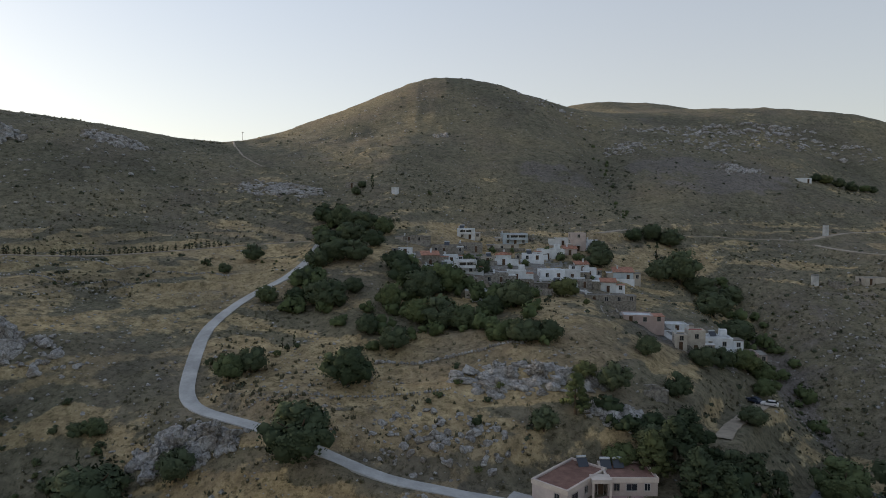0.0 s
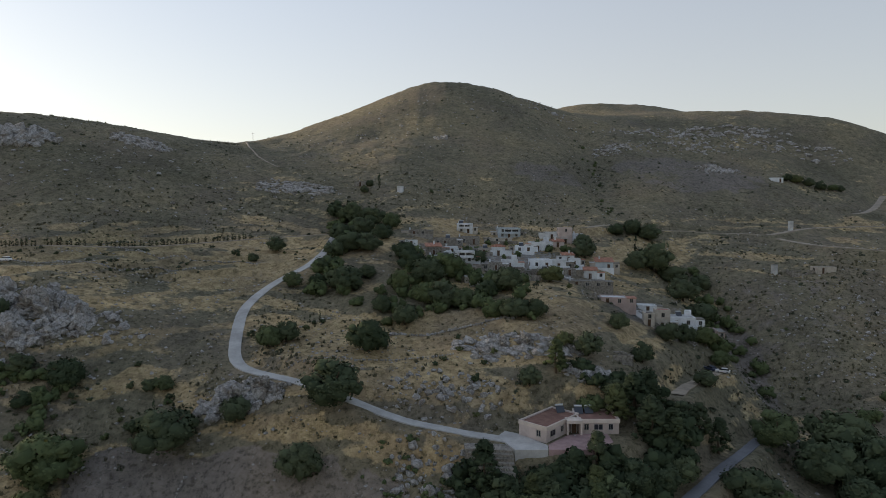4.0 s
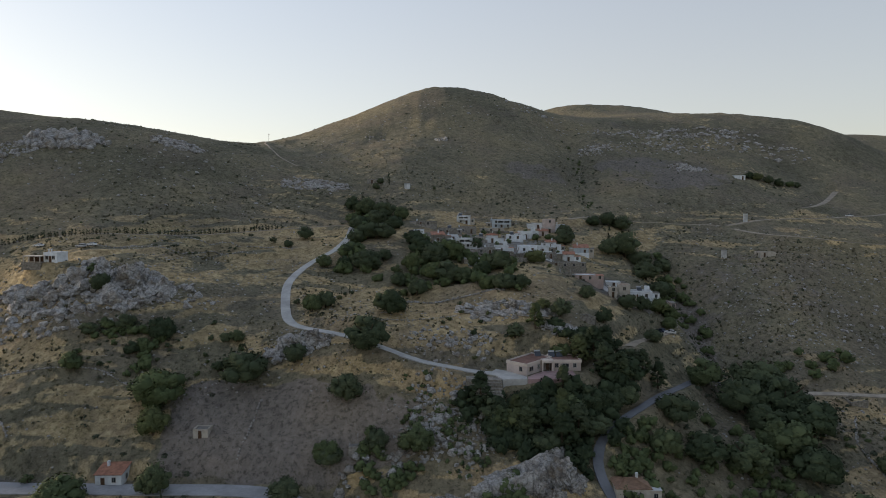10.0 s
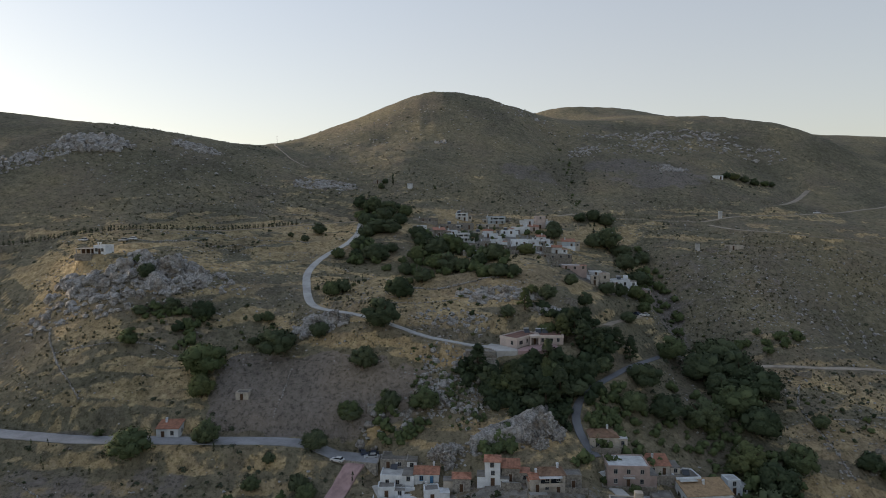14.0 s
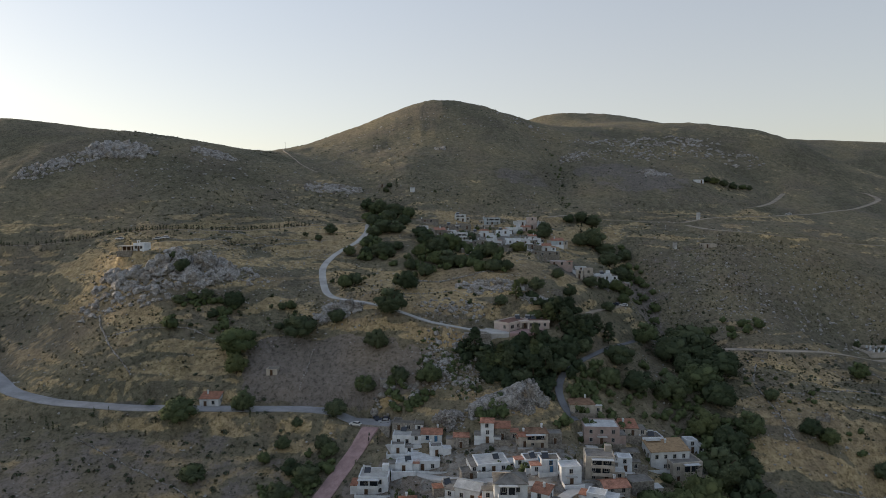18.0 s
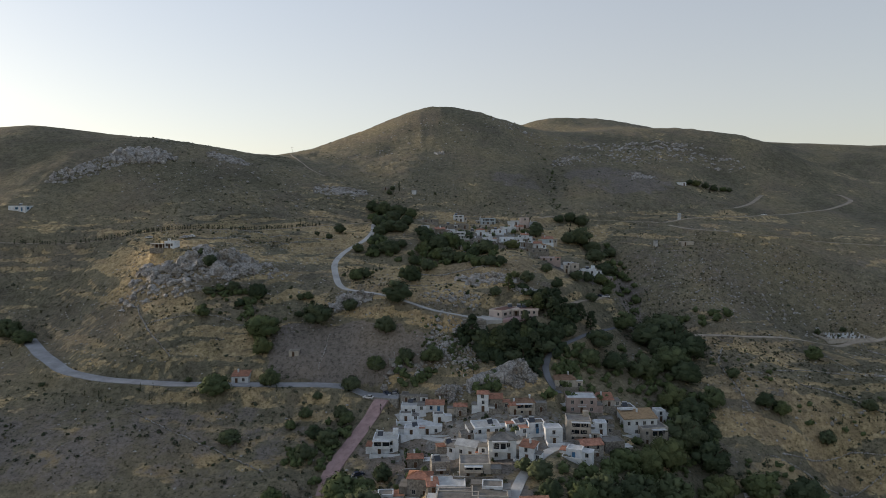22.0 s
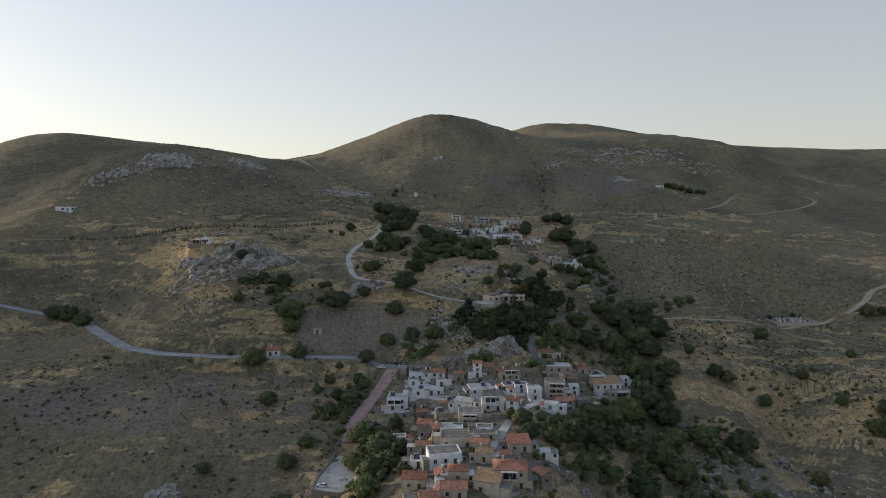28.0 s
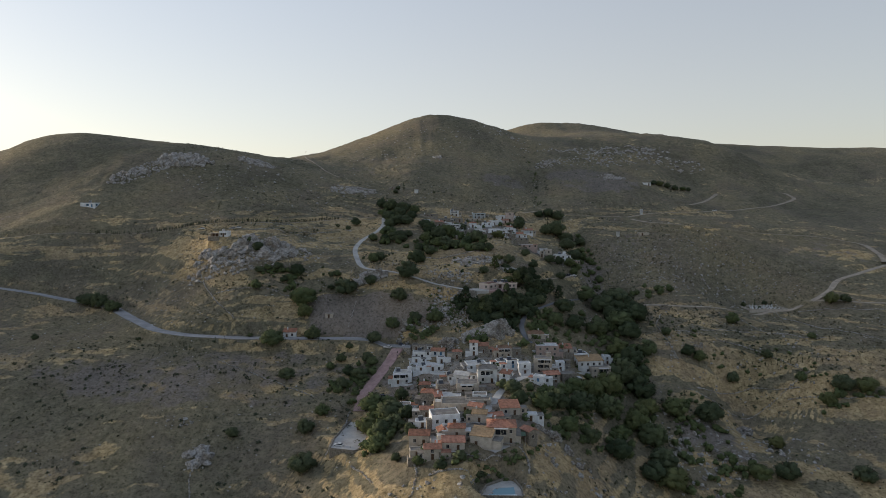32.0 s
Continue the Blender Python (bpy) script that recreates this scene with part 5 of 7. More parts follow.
NORTH_TREES = [(-49.6, 266.0, 12.1), (-42.9, 261.0, 14.2), (-32.2, 250.5, 13.5), (-23.0, 247.5, 8.9), (-35.2, 240.1, 13.0), (-44.1, 236.0, 10.7), (-25.3, 227.8, 10.3), (-36.3, 209.1, 11.4), (-28.7, 208.2, 11.3), (-41.2, 205.4, 9.4), (-42.5, 194.0, 8.9), (-67.9, 223.8, 8.4), (-71.9, 206.1, 5.1), (-79.9, 212.9, 4.1), (-38.3, 298.8, 4.8), (-40.0, 291.5, 5.3), (-6.4, 298.5, 3.2), (214.0, 364.0, 7.5), (221.0, 364.5, 9.0), (229.0, 365.0, 8.5), (237.0, 366.0, 8.0), (246.0, 369.0, 7.0), (253.0, 372.0, 5.5), (93.0, 347.8, 3.2)]
SOUTH_TREES = [(-31.0, 96.5, 10.2), (-86.4, 99.0, 15.8), (-84.1, 92.1, 10.3), (-61.9, 103.8, 15.3), (-71.6, 111.4, 4.6), (-48.2, 109.2, 8.2), (-116.0, 121.0, 6.5), (-93.0, 121.0, 9.5), (-88.0, 103.0, 10.0), (-121.0, 137.5, 8.5), (-128.0, 148.0, 5.0), (-72.9, 122.5, 4.5), (-69.4, 122.3, 5.6), (-77.6, 123.7, 3.0), (-21.7, 86.6, 7.6), (-10.9, 83.7, 12.0), (-33.3, 83.4, 7.6), (-114.9, 108.8, 7.7), (-100.0, 116.0, 6.0), (-105.0, 123.5, 6.5)]
LEFT_TREES = [(-97.3, 69.7, 13.9), (-76.9, 75.4, 9.8), (-85.6, 50.1, 8.3), (-43.9, 74.6, 9.5), (-56.7, 71.4, 4.7), (-50.0, 50.0, 9.0), (-44.0, 61.0, 7.0), (-65.1, 60.0, 5.0), (-60.3, 64.6, 6.4), (-81.7, 85.2, 4.1), (-111.7, 83.1, 3.8), (-34.4, 83.6, 8.8)]
SLOPE_TREES = [(-230.5, 88.7, 4.5), (-228.4, 138.0, 12.2), (-219.4, 134.0, 13.6), (-206.3, 124.4, 11.6), (-171.9, 83.9, 3.4), (-101.8, 12.9, 6.5), (-86.2, 51.1, 7.7), (-69.9, 12.0, 9.5), (-67.0, -14.0, 13.0), (-64.0, 22.1, 8.0), (-57.0, 43.0, 8.5), (-55.0, 53.0, 8.0), (-46.5, 63.0, 7.0), (-43.1, 79.1, 4.4)]
EAST_TREES = [(135.1, 76.1, 8.0), (97.7, 59.2, 10.7), (129.6, 78.0, 8.8), (151.3, 69.7, 8.0), (92.2, 35.2, 11.9), (106.3, 35.6, 15.1), (123.6, 36.5, 15.5), (148.3, 20.3, 8.1), (140.2, -2.6, 11.5), (127.7, -2.8, 10.5), (172.3, -6.4, 11.0), (199.2, 48.4, 12.0), (208.0, 44.0, 12.0), (187.5, 43.6, 9.0), (249.3, 136.7, 10.0), (256.5, 133.5, 8.0), (207.5, 90.7, 6.1), (174.0, 77.7, 7.1), (173.6, 115.8, 9.2), (123.1, 94.1, 7.0), (183.9, 62.0, 7.0)]
CREEK_TREES = [(104.7, 131.0, 18.6), (93.8, 118.4, 17.9), (107.1, 116.1, 19.5), (110.5, 105.6, 17.7), (98.0, 98.4, 17.2), (95.9, 107.7, 14.0), (101.2, 88.0, 15.5), (88.6, 73.3, 14.9), (94.1, 66.2, 14.7), (87.0, 53.7, 16.7), (74.5, 41.1, 16.6), (93.0, 45.5, 15.2), (64.0, 33.8, 14.3), (54.8, 30.1, 11.2), (40.9, 3.9, 12.8), (52.3, 9.8, 14.8), (68.1, 19.9, 15.6), (81.7, 21.0, 14.2), (86.6, 12.4, 15.7), (65.5, -5.2, 13.0), (86.8, -0.3, 15.2), (53.2, -5.8, 9.1), (43.1, -7.9, 9.9), (106.4, 75.2, 13.2), (86.4, 30.5, 11.7), (32.4, -2.1, 9.9), (87.2, -11.6, 15.9), (78.7, -9.0, 13.2), (86.4, 130.0, 13.2), (65.4, 101.2, 13.5), (69.2, 89.1, 13.2), (82.2, 89.4, 16.6), (57.7, 88.4, 9.8)]
PARK_TREES = [(-40.3, 18.0, 14.3), (-31.9, 1.8, 12.5), (-41.8, 5.0, 11.2), (-33.5, -13.9, 11.8), (-29.1, -10.6, 10.5), (-24.6, -2.9, 8.8), (-35.1, -23.6, 9.2), (-27.9, 26.0, 8.1), (-43.9, 30.4, 8.2), (-32.8, 19.2, 7.9), (-23.2, -19.7, 6.0), (-12.0, -50.3, 4.9), (-19.8, -44.6, 4.6), (-28.1, -35.9, 4.4), (-0.1, -21.0, 5.5), (-5.1, -48.2, 5.4), (1.7, -48.5, 4.1), (21.7, 6.5, 9.1), (17.5, 12.0, 6.2), (22.6, -3.3, 8.8)]
SCHOOL_TREES = [(7.0, 98.3, 11.1), (11.3, 95.1, 11.0), (15.6, 93.3, 10.9), (19.6, 90.1, 10.8), (23.8, 88.5, 10.8), (28.2, 88.5, 10.9), (33.3, 91.9, 11.1), (38.7, 95.8, 11.3), (45.0, 102.2, 11.8), (38.7, 102.4, 11.6), (45.4, 109.6, 12.1), (51.0, 111.8, 10.6), (57.6, 122.1, 9.3), (44.0, 117.1, 12.4), (31.5, 98.1, 11.3), (25.1, 96.2, 11.2), (19.2, 97.9, 9.6), (27.3, 119.3, 8.8), (34.3, 120.0, 8.9), (41.3, 120.6, 10.8), (48.5, 121.3, 10.9), (50.9, 106.1, 10.3), (66.2, 121.4, 9.4), (60.2, 119.2, 9.2), (31.0, 103.1, 8.2), (39.2, 107.8, 10.2), (10.3, 101.4, 6.4)]
grow = random.Random(11)
for grove in (FIELD_TREES, VILLAGE_TREES, NORTH_TREES, SOUTH_TREES, LEFT_TREES, SLOPE_TREES, EAST_TREES, CREEK_TREES, PARK_TREES):
    for x, y, w in grove:
        if w < 4.2:
            plant("bush", x, y, w * 1.1, 0.95, grow)
        else:
            plant("tree", x, y + w * 0.25, w * 1.15, 0.88 if w < 11 else 0.8, grow)
for x, y, w in SCHOOL_TREES:
    if 22 < x < 44 and 88 < y < 120:
        y -= 3 if y < 104 else -8
    plant("pine_tree" if grow.random() < 0.45 else "tree", x, y, w * 1.05, 0.72, grow)


def clear(x, y, margin=2.5):
    for line, _ in LINES.values():
        if np.hypot(line[:, 0] - x, line[:, 1] - y).min() < margin + 2:
            return False
    return True


def scatter(kind, count, cx, cy, rx, ry, low, high, tall, seed):
    """Loose growth over an ellipse on the plan, off the roads."""
    rng = random.Random(seed)
    for _ in range(count):
        a, r = rng.uniform(0, 6.28), math.sqrt(rng.random())
        x, y = cx + math.cos(a) * r * rx, cy + math.sin(a) * r * ry
        if clear(x, y):
            plant(kind, x, y, rng.uniform(low, high), tall, rng)


WOODS, GROVES = [], []


def wood(count, corners, width, low, high, seed, into=WOODS):
    """Close-grown trees along a line on the plan."""
    rng, line = random.Random(seed), spaced(corners)
    for _ in range(count):
        p = line[rng.randrange(len(line))]
        x, y = p[0] + rng.uniform(-width, width), p[1] + rng.uniform(-width, width)
        if clear(x, y, 1.2) and not (10 < x < 43 and 101 < y < 121):
            into.append((x, y, rng.uniform(low, high)))


wood(30, [(10, 90), (22, 84), (34, 85)], 4, 4, 7, 56, GROVES)
wood(90, [(6, 99), (16, 92), (27, 90), (36, 92), (44, 98)], 6, 4.5, 7.5, 31, GROVES)
wood(34, [(20, 97), (30, 97), (40, 98), (47, 104), (49, 114)], 3, 6.5, 8.5, 50, GROVES)
wood(34, [(46, 102), (54, 110), (60, 120), (52, 128), (40, 127), (30, 127)], 4, 4, 7, 32, GROVES)
wood(70, [(146, 156), (120, 148), (105, 139), (101, 111), (90, 88), (95, 73), (92, 52)], 8, 3.5, 7.5, 33)
wood(50, [(44, 64), (58, 72), (75, 88), (50, 78), (61, 66), (77, 75), (98, 100)], 8, 1.8, 4.6, 51)
wood(28, [(78, 112), (78, 94), (86, 86), (60, 92)], 10, 2.5, 6, 34)
wood(40, [(52, 95), (45, 87), (46, 78)], 5, 3, 5.5, 45)
wood(30, [(33, 84), (31, 78), (36, 92), (44, 101)], 2.5, 2.5, 4.5, 57, GROVES)
wood(26, [(-12, 92), (-4, 100), (4, 92), (-2, 84)], 5, 1.4, 3.0, 58)
wood(56, [(96, 66), (84, 50), (70, 36), (60, 20), (48, 6), (36, 0)], 12, 2, 4.6, 52)
wood(88, [(100, 62), (82, 56), (66, 42), (52, 24), (38, 12), (28, 4)], 8, 3.5, 7.5, 35)
wood(40, [(88, 44), (78, 24), (66, 6), (50, -6), (34, -8)], 8, 3, 6.5, 36)
wood(40, [(98, 48), (112, 46), (124, 50), (112, 34), (126, 26)], 7, 2, 4.5, 54)
wood(34, [(118, 112), (134, 96), (150, 84), (180, 72), (200, 60)], 10, 1.6, 3.6, 55)
wood(26, [(104, 30), (110, 0), (96, -16)], 12, 3, 6, 46)
wood(44, [(-62, 47), (-56, 44), (-52, 52), (-46, 61)], 4, 2.5, 5.5, 37)
wood(34, [(-51, 32), (-49, 46), (-43, 60)], 2.5, 2.5, 4.5, 38)
wood(60, [(-40, 18), (-30, 12), (-36, 0), (-30, -9), (-38, -16)], 5, 3.5, 7, 39)
wood(40, [(104, 245), (107, 215), (104, 195), (96, 178)], 8, 3, 7, 40)
wood(26, [(-30, 176), (-12, 172), (10, 168), (26, 176)], 7, 3, 6.5, 41)
wood(22, [(96, 440), (96, 372), (92, 332), (87, 296)], 4, 1.6, 3.2, 42)
wood(20, [(-38, 250), (-40, 225), (-36, 205)], 6, 4, 7, 43)
wood(22, [(9, 70), (14, 70), (17, 73), (12, 76)], 2, 3.5, 5.5, 44)
wood(26, [(-16, 80), (-9, 78), (-28, 84), (-20, 90)], 4, 3, 5.5, 47)
wood(40, [(-24, 56), (-12, 46), (-22, 38), (-14, 28), (-22, 20), (-2, 48), (14, 42), (34, 48), (26, 32)], 3, 1.8, 3.6, 48)
wood(34, [(-8, -44), (2, -47), (10, -46), (18, -40), (12, -36)], 3, 1.6, 3.2, 53)
wood(30, [(20, -4), (24, -18), (26, -36), (6, -48), (-14, -48), (-24, -30)], 3, 2, 4, 49)
wood(36, [(-12, 206), (-5, 189), (5, 196), (17, 188), (27, 188), (3, 176), (-8, 174)], 6, 4, 8, 61)
wood(18, [(14, 163), (25, 155), (-14, 165), (-2, 168)], 4, 3, 6, 62)
wood(50, [(-50, 264), (-43, 240), (-36, 226), (-44, 211), (-38, 192), (-43, 184), (-26, 180)], 6, 4, 8, 63)
wood(26, [(-12, 228), (6, 224), (12, 246), (22, 232), (36, 236), (44, 214), (58, 222), (58, 244), (20, 252)], 4, 2.5, 5, 64)
wood(40, [(36, 84), (38, 74), (44, 70), (36, 68)], 3, 3, 5.5, 65)
wood(40, [(-116, 122), (-105, 123), (-93, 121), (-100, 116), (-88, 103), (-84, 96)], 3, 2.5, 5.5, 66)
wood(24, [(135, 36), (112, 35), (101, 18), (108, 4), (140, 0)], 6, 3, 6, 67)
wood(60, [(-14, 104), (-6, 98), (0, 92), (6, 86), (2, 80)], 6, 0.9, 2.4, 69)
wood(30, [(211, 48), (198, 47), (186, 44)], 6, 3, 6, 68)
scatter("pine_tree", 12, 24, 92, 14, 4, 7, 10, 0.7, 22)
scatter("bush", 30, 112, 190, 14, 50, 1.2, 2.6, 0.8, 29)
scatter("bush", 20, -20, 20, 30, 40, 1.5, 3.0, 0.9, 24)
scatter("bush", 20, 30, 30, 30, 36, 1.5, 3.2, 0.9, 25)
scatter("bush", 20, 20, 200, 34, 26, 1.5, 3.0, 0.9, 26)
scatter("bush", 26, -90, 118, 36, 14, 1.5, 3.5, 0.8, 9)
scatter("bush", 30, 160, 70, 75, 55, 1.2, 3.2, 0.8, 10)
scatter("bush", 22, -110, 55, 75, 22, 1.0, 2.8, 0.8, 12)
scatter("bush", 14, 5, 128, 45, 20, 1.2, 3.0, 0.8, 13)
scatter("bush", 20, -110, 205, 70, 36, 1.2, 2.6, 0.8, 14)
scatter("bush", 14, 0, 92, 16, 12, 1.5, 3.0, 0.8, 15)
scatter("cypress_tree", 18, 2, 88, 14, 9, 2.0, 3.6, 1.0, 17)
scatter("cypress_tree", 18, -118, 74, 45, 5, 1.6, 3.4, 1.0, 18)
for x, y, h in ((85, 251, 6.5), (-33, 297, 7.0), (-64, 116, 3.6), (-69, 117, 3.2), (-41, 160, 3.0), (-38, 160, 3.2), (-20, 33, 6.5), (-31, 66, 3.4), (-28, 65, 3.0)):
    plant("cypress_tree", x, y, h, 1.0, grow)
hedge_line = LINES["hedge_track"][0]
for n in range(len(hedge_line)):
    p = hedge_line[n]
    if -255 < p[0] < -84 and grow.random() < (0.95 if p[0] > -190 else 0.6):
        plant("cypress_tree", p[0] + grow.uniform(-0.5, 0.5), p[1] + (3.0 if p[0] > -150 else -1.9), grow.uniform(4.0, 5.6), 0.52, grow)
for n in range(14):
    plant("cypress_tree", 158 + 3.2 * n + grow.uniform(-0.4, 0.4), 78 - 0.6 * n, grow.uniform(2.0, 3.4), 1.0, grow)
    plant("cypress_tree", -62 + 2.6 * n, -62 + grow.uniform(-1, 1), grow.uniform(1.8, 2.6), 1.0, grow)

# ---- rock: crags of single boulders ----
def boulder_mesh(seed, flat=0.75, fine=3):
    rng = random.Random(seed)
    bm = bmesh.new()
    bmesh.ops.create_icosphere(bm, subdivisions=fine, radius=1.0)
    cuts = [(Vector((rng.gauss(0, 1), rng.gauss(0, 1), rng.gauss(0, 0.8))).normalized(), rng.uniform(0.45, 0.85)) for _ in range(11)]
    shift = Vector((rng.uniform(0, 50), rng.uniform(0, 50), 0))
    for v in bm.verts:
        p = v.co.copy()
        for way, far in cuts:
            over = p.dot(way) - far
            if over > 0:
                p -= way * over * 0.93
        p *= 1 + 0.24 * noise.fractal(p * 2.6 + shift, 0.7, 2.1, 5)
        v.co = (p.x, p.y, p.z * flat)
    return mesh_of("boulder", bm, LIMESTONE)


BOULDERS = [boulder_mesh(100 + n, 0.6 + 0.06 * n) for n in range(8)]
ROCKS = [boulder_mesh(100 + n, 0.6 + 0.06 * n, 2) for n in range(8)]


def outcrop(label, count, cx, cy, rx, ry, low, high, seed, turn=0.0, tilt=14, slab=0.0, lift=0.0, far=False):
    """Boulders strewn over an ellipse; on the far hills the small ones are one mesh."""
    rng = random.Random(seed)
    base = thing("rock_outcrop", pose(cx, cy, land(cx, cy)), label, "rock", "rock outcrops")
    c, s = math.cos(radians(turn)), math.sin(radians(turn))
    verts, faces = [], []
    for n in range(count):
        a, r = rng.uniform(0, 6.28), math.sqrt(rng.random())
        u, v = math.cos(a) * r * rx, math.sin(a) * r * ry
        x, y = cx + u * c - v * s, cy + u * s + v * c
        size = low + (high - low) * rng.random() ** 2.2 * (1.1 - 0.5 * r)
        if not clear(x, y, size * 0.8) or math.hypot((x + 147) / 11, (y - 156) / 9) < 1:
            continue
        m = Matrix.LocRotScale((x - cx, y - cy, land(x, y) - base.location.z + size * (lift + rng.uniform(-0.22, 0.2))),
                               Euler((radians(rng.uniform(-tilt, tilt)), radians(rng.uniform(-tilt, tilt)), rng.uniform(0, 6.28) if not slab else radians(turn + rng.uniform(-22, 22)))),
                               (size * rng.uniform(0.8, 1.25) * (1 + slab), size * rng.uniform(0.8, 1.2), size * rng.uniform(0.7, 1.25) * (1 + lift)))
        if far:
            co, tri = ROCK_SHAPES[n % len(ROCK_SHAPES)]
            k = np.array(m)
            faces.append(tri + sum(len(q) for q in verts))
            verts.append(co @ k[:3, :3].T + k[:3, 3])
        else:
            shared("boulder", rng.choice(BOULDERS if size > 2.2 else ROCKS), base, m)
    if far:
        rubble = shared("rubble", sheet("rubble", np.concatenate(verts).tolist(), np.concatenate(faces).tolist(), LIMESTONE, False), base, Matrix.Identity(4))
        tagged(rubble, "", "", kind="stuff")
    return base


def shape_of(me):
    co, tri = np.empty(len(me.vertices) * 3), np.empty(len(me.polygons) * 3, int)
    me.vertices.foreach_get("co", co)
    me.polygons.foreach_get("vertices", tri)
    return co.reshape(-1, 3), tri.reshape(-1, 3)


ROCK_SHAPES = [shape_of(me) for me in ROCKS]


def strata_mesh(seed, lean):
    """A large rock split into tilted layers."""
    rng = random.Random(seed)
    bm = bmesh.new()
    bmesh.ops.create_icosphere(bm, subdivisions=4, radius=1.0)
    axis_way = Vector((math.sin(lean), -0.35, math.cos(lean))).normalized()
    shift = Vector((rng.uniform(0, 50), rng.uniform(0, 50), 0))
    cuts = [(Vector((rng.gauss(0, 1), rng.gauss(0, 1), rng.gauss(0, 0.7))).normalized(), rng.uniform(0.6, 0.9)) for _ in range(8)]
    for v in bm.verts:
        p = v.co.copy()
        for way, far in cuts:
            over = p.dot(way) - far
            if over > 0:
                p -= way * over * 0.85
        k = p.dot(axis_way) * 4.2 + 0.5 * noise.fractal(p * 1.3 + shift, 0.8, 2.0, 3)
        layer = k - math.floor(k)
        near = noise.voronoi(Vector((p.x * 2.7, p.y * 2.7, p.z * 2.0)) + shift)[0]
        crack = min(1.0, (near[1] - near[0]) / 0.22)
        p *= 1 + 0.20 * (layer ** 3 - 0.4) + 0.14 * noise.fractal(p * 3.2 + shift, 0.7, 2.1, 6) - 0.26 * (1 - crack)
        v.co = p
    return mesh_of("crag_block", bm, LIMESTONE)


STRATA = [strata_mesh(300 + n, a) for n, a in enumerate((0.9, 1.1, 0.7))]


def crag(label, cx, cy, blocks):
    """A few great layered blocks: offset, half sizes, turn and tilt."""
    base = thing("rock_crag", pose(cx, cy, land(cx, cy)), label, "rock", "rock crags")
    for n, (dx, dy, up, sx, sy, sz, turn, tilt) in enumerate(blocks):
        m = Matrix.LocRotScale((dx, dy, land(cx + dx, cy + dy) - base.location.z + up), Euler((radians(tilt * 0.4), radians(tilt), radians(turn))), (sx, sy, sz))
        shared("crag_block", STRATA[n % 3], base, m)
    return base


def slab_mesh(seed, length, high):
    """An upright leaf of rock with a ragged crest that climbs along it and breaks off at the end."""
    rng = random.Random(seed)
    bm, rows = bmesh.new(), []
    n = int(length / 0.55)
    jag, shift = 0.0, Vector((seed * 7.1, 0, 0))
    for k in range(n + 1):
        f = k / n
        climb = high * (0.14 + 0.86 * f ** 1.15) * (1 if f < 0.84 else 1 - ((f - 0.84) / 0.16) ** 2 * 0.75)
        jag = jag * 0.7 + rng.uniform(-0.26, 0.24)
        x, wob = (f - 0.5) * length, noise.fractal(Vector((k * 0.35, 0, 0)) + shift, 0.8, 2.0, 3) * 0.5
        crest = max(0.3, climb + jag)
        thick = rng.uniform(0.6, 1.0)
        ring = [(-thick - 0.55, -3.0), (-thick - 0.25 + rng.uniform(-0.2, 0.2), crest * 0.45), (-thick * 0.8 + rng.uniform(-0.15, 0.15), crest * 0.82), (-0.1, crest), (thick * 0.8, crest - rng.uniform(0.1, 0.5)), (thick + 0.5, -3.0)]
        rows.append([bm.verts.new((x + rng.uniform(-0.12, 0.12), y + wob, z)) for y, z in ring])
    for a, b in zip(rows, rows[1:]):
        for k in range(5):
            bm.faces.new((a[k], b[k], b[k + 1], a[k + 1]))
    bm.faces.new(rows[0])
    bm.faces.new(rows[-1][::-1])
    bmesh.ops.recalc_face_normals(bm, faces=bm.faces)
    return mesh_of("rock_leaf", bm, LIMESTONE)


def layered_ridge(label, cx, cy, turn, length, high, count):
    """Leaves of rock standing close behind one another, highest in the middle."""
    base = thing("rock_ridge", pose(cx, cy, land(cx, cy), 0, 0, turn), label, "rock", "rock crags")
    rng = random.Random(count)
    for n in range(count):
        f = n / (count - 1)
        tall = high * (0.42 + 0.58 * math.sin(math.pi * (0.12 + 0.80 * f)))
        shared("rock_leaf", slab_mesh(700 + n, length * rng.uniform(0.6, 0.95), tall), base, pose((f - 0.3) * 5 + rng.uniform(-2.5, 1.5), -2.8 + 1.5 * n, -1.0, -10 + rng.uniform(-5, 5), 0, rng.uniform(-6, 6)))
    return base


outcrop("pale grey limestone crag of piled boulders below the chapel", 170, -130, 143, 31, 14, 0.9, 4.4, 1, 0, 14, 0, 0.12)
outcrop("tall rounded limestone cliff face on the knoll", 80, -110, 142, 13, 10, 1.4, 4.6, 2, 0, 14, 0, 0.05)
crag("sheer rounded limestone face on the chapel knoll", -112, 146, [(0, 0, 0, 8, 6, 6.5, 0, 60), (-9, -2, -0.5, 5.5, 4.5, 5.0, 30, 70), (8, -1, -1, 5.5, 4.5, 4.5, -20, 64), (-20, -6, -1.0, 4.6, 3.6, 4.6, 10, 76), (-28, -4, -1.5, 4.2, 3.4, 4.2, 50, 70)])
outcrop("broken limestone rocks beside the chapel knoll", 40, -90, 144, 9, 7, 0.6, 2.6, 3)
crag("great layered limestone dome behind the village houses", 25, 76, [(1, 0.5, 1.6, 4.6, 4.0, 5.4, 10, -14), (-4.5, -2, 0.5, 2.6, 2.4, 4.0, 30, 8), (4.5, -1, 0, 3.0, 3.2, 3.6, 50, 16), (-1, -4.5, 0, 3.2, 2.2, 3.2, 0, 10)])
layered_ridge("slanting layered limestone ridge rising to the dome", 16.5, 77.5, 12, 30, 8.8, 7)
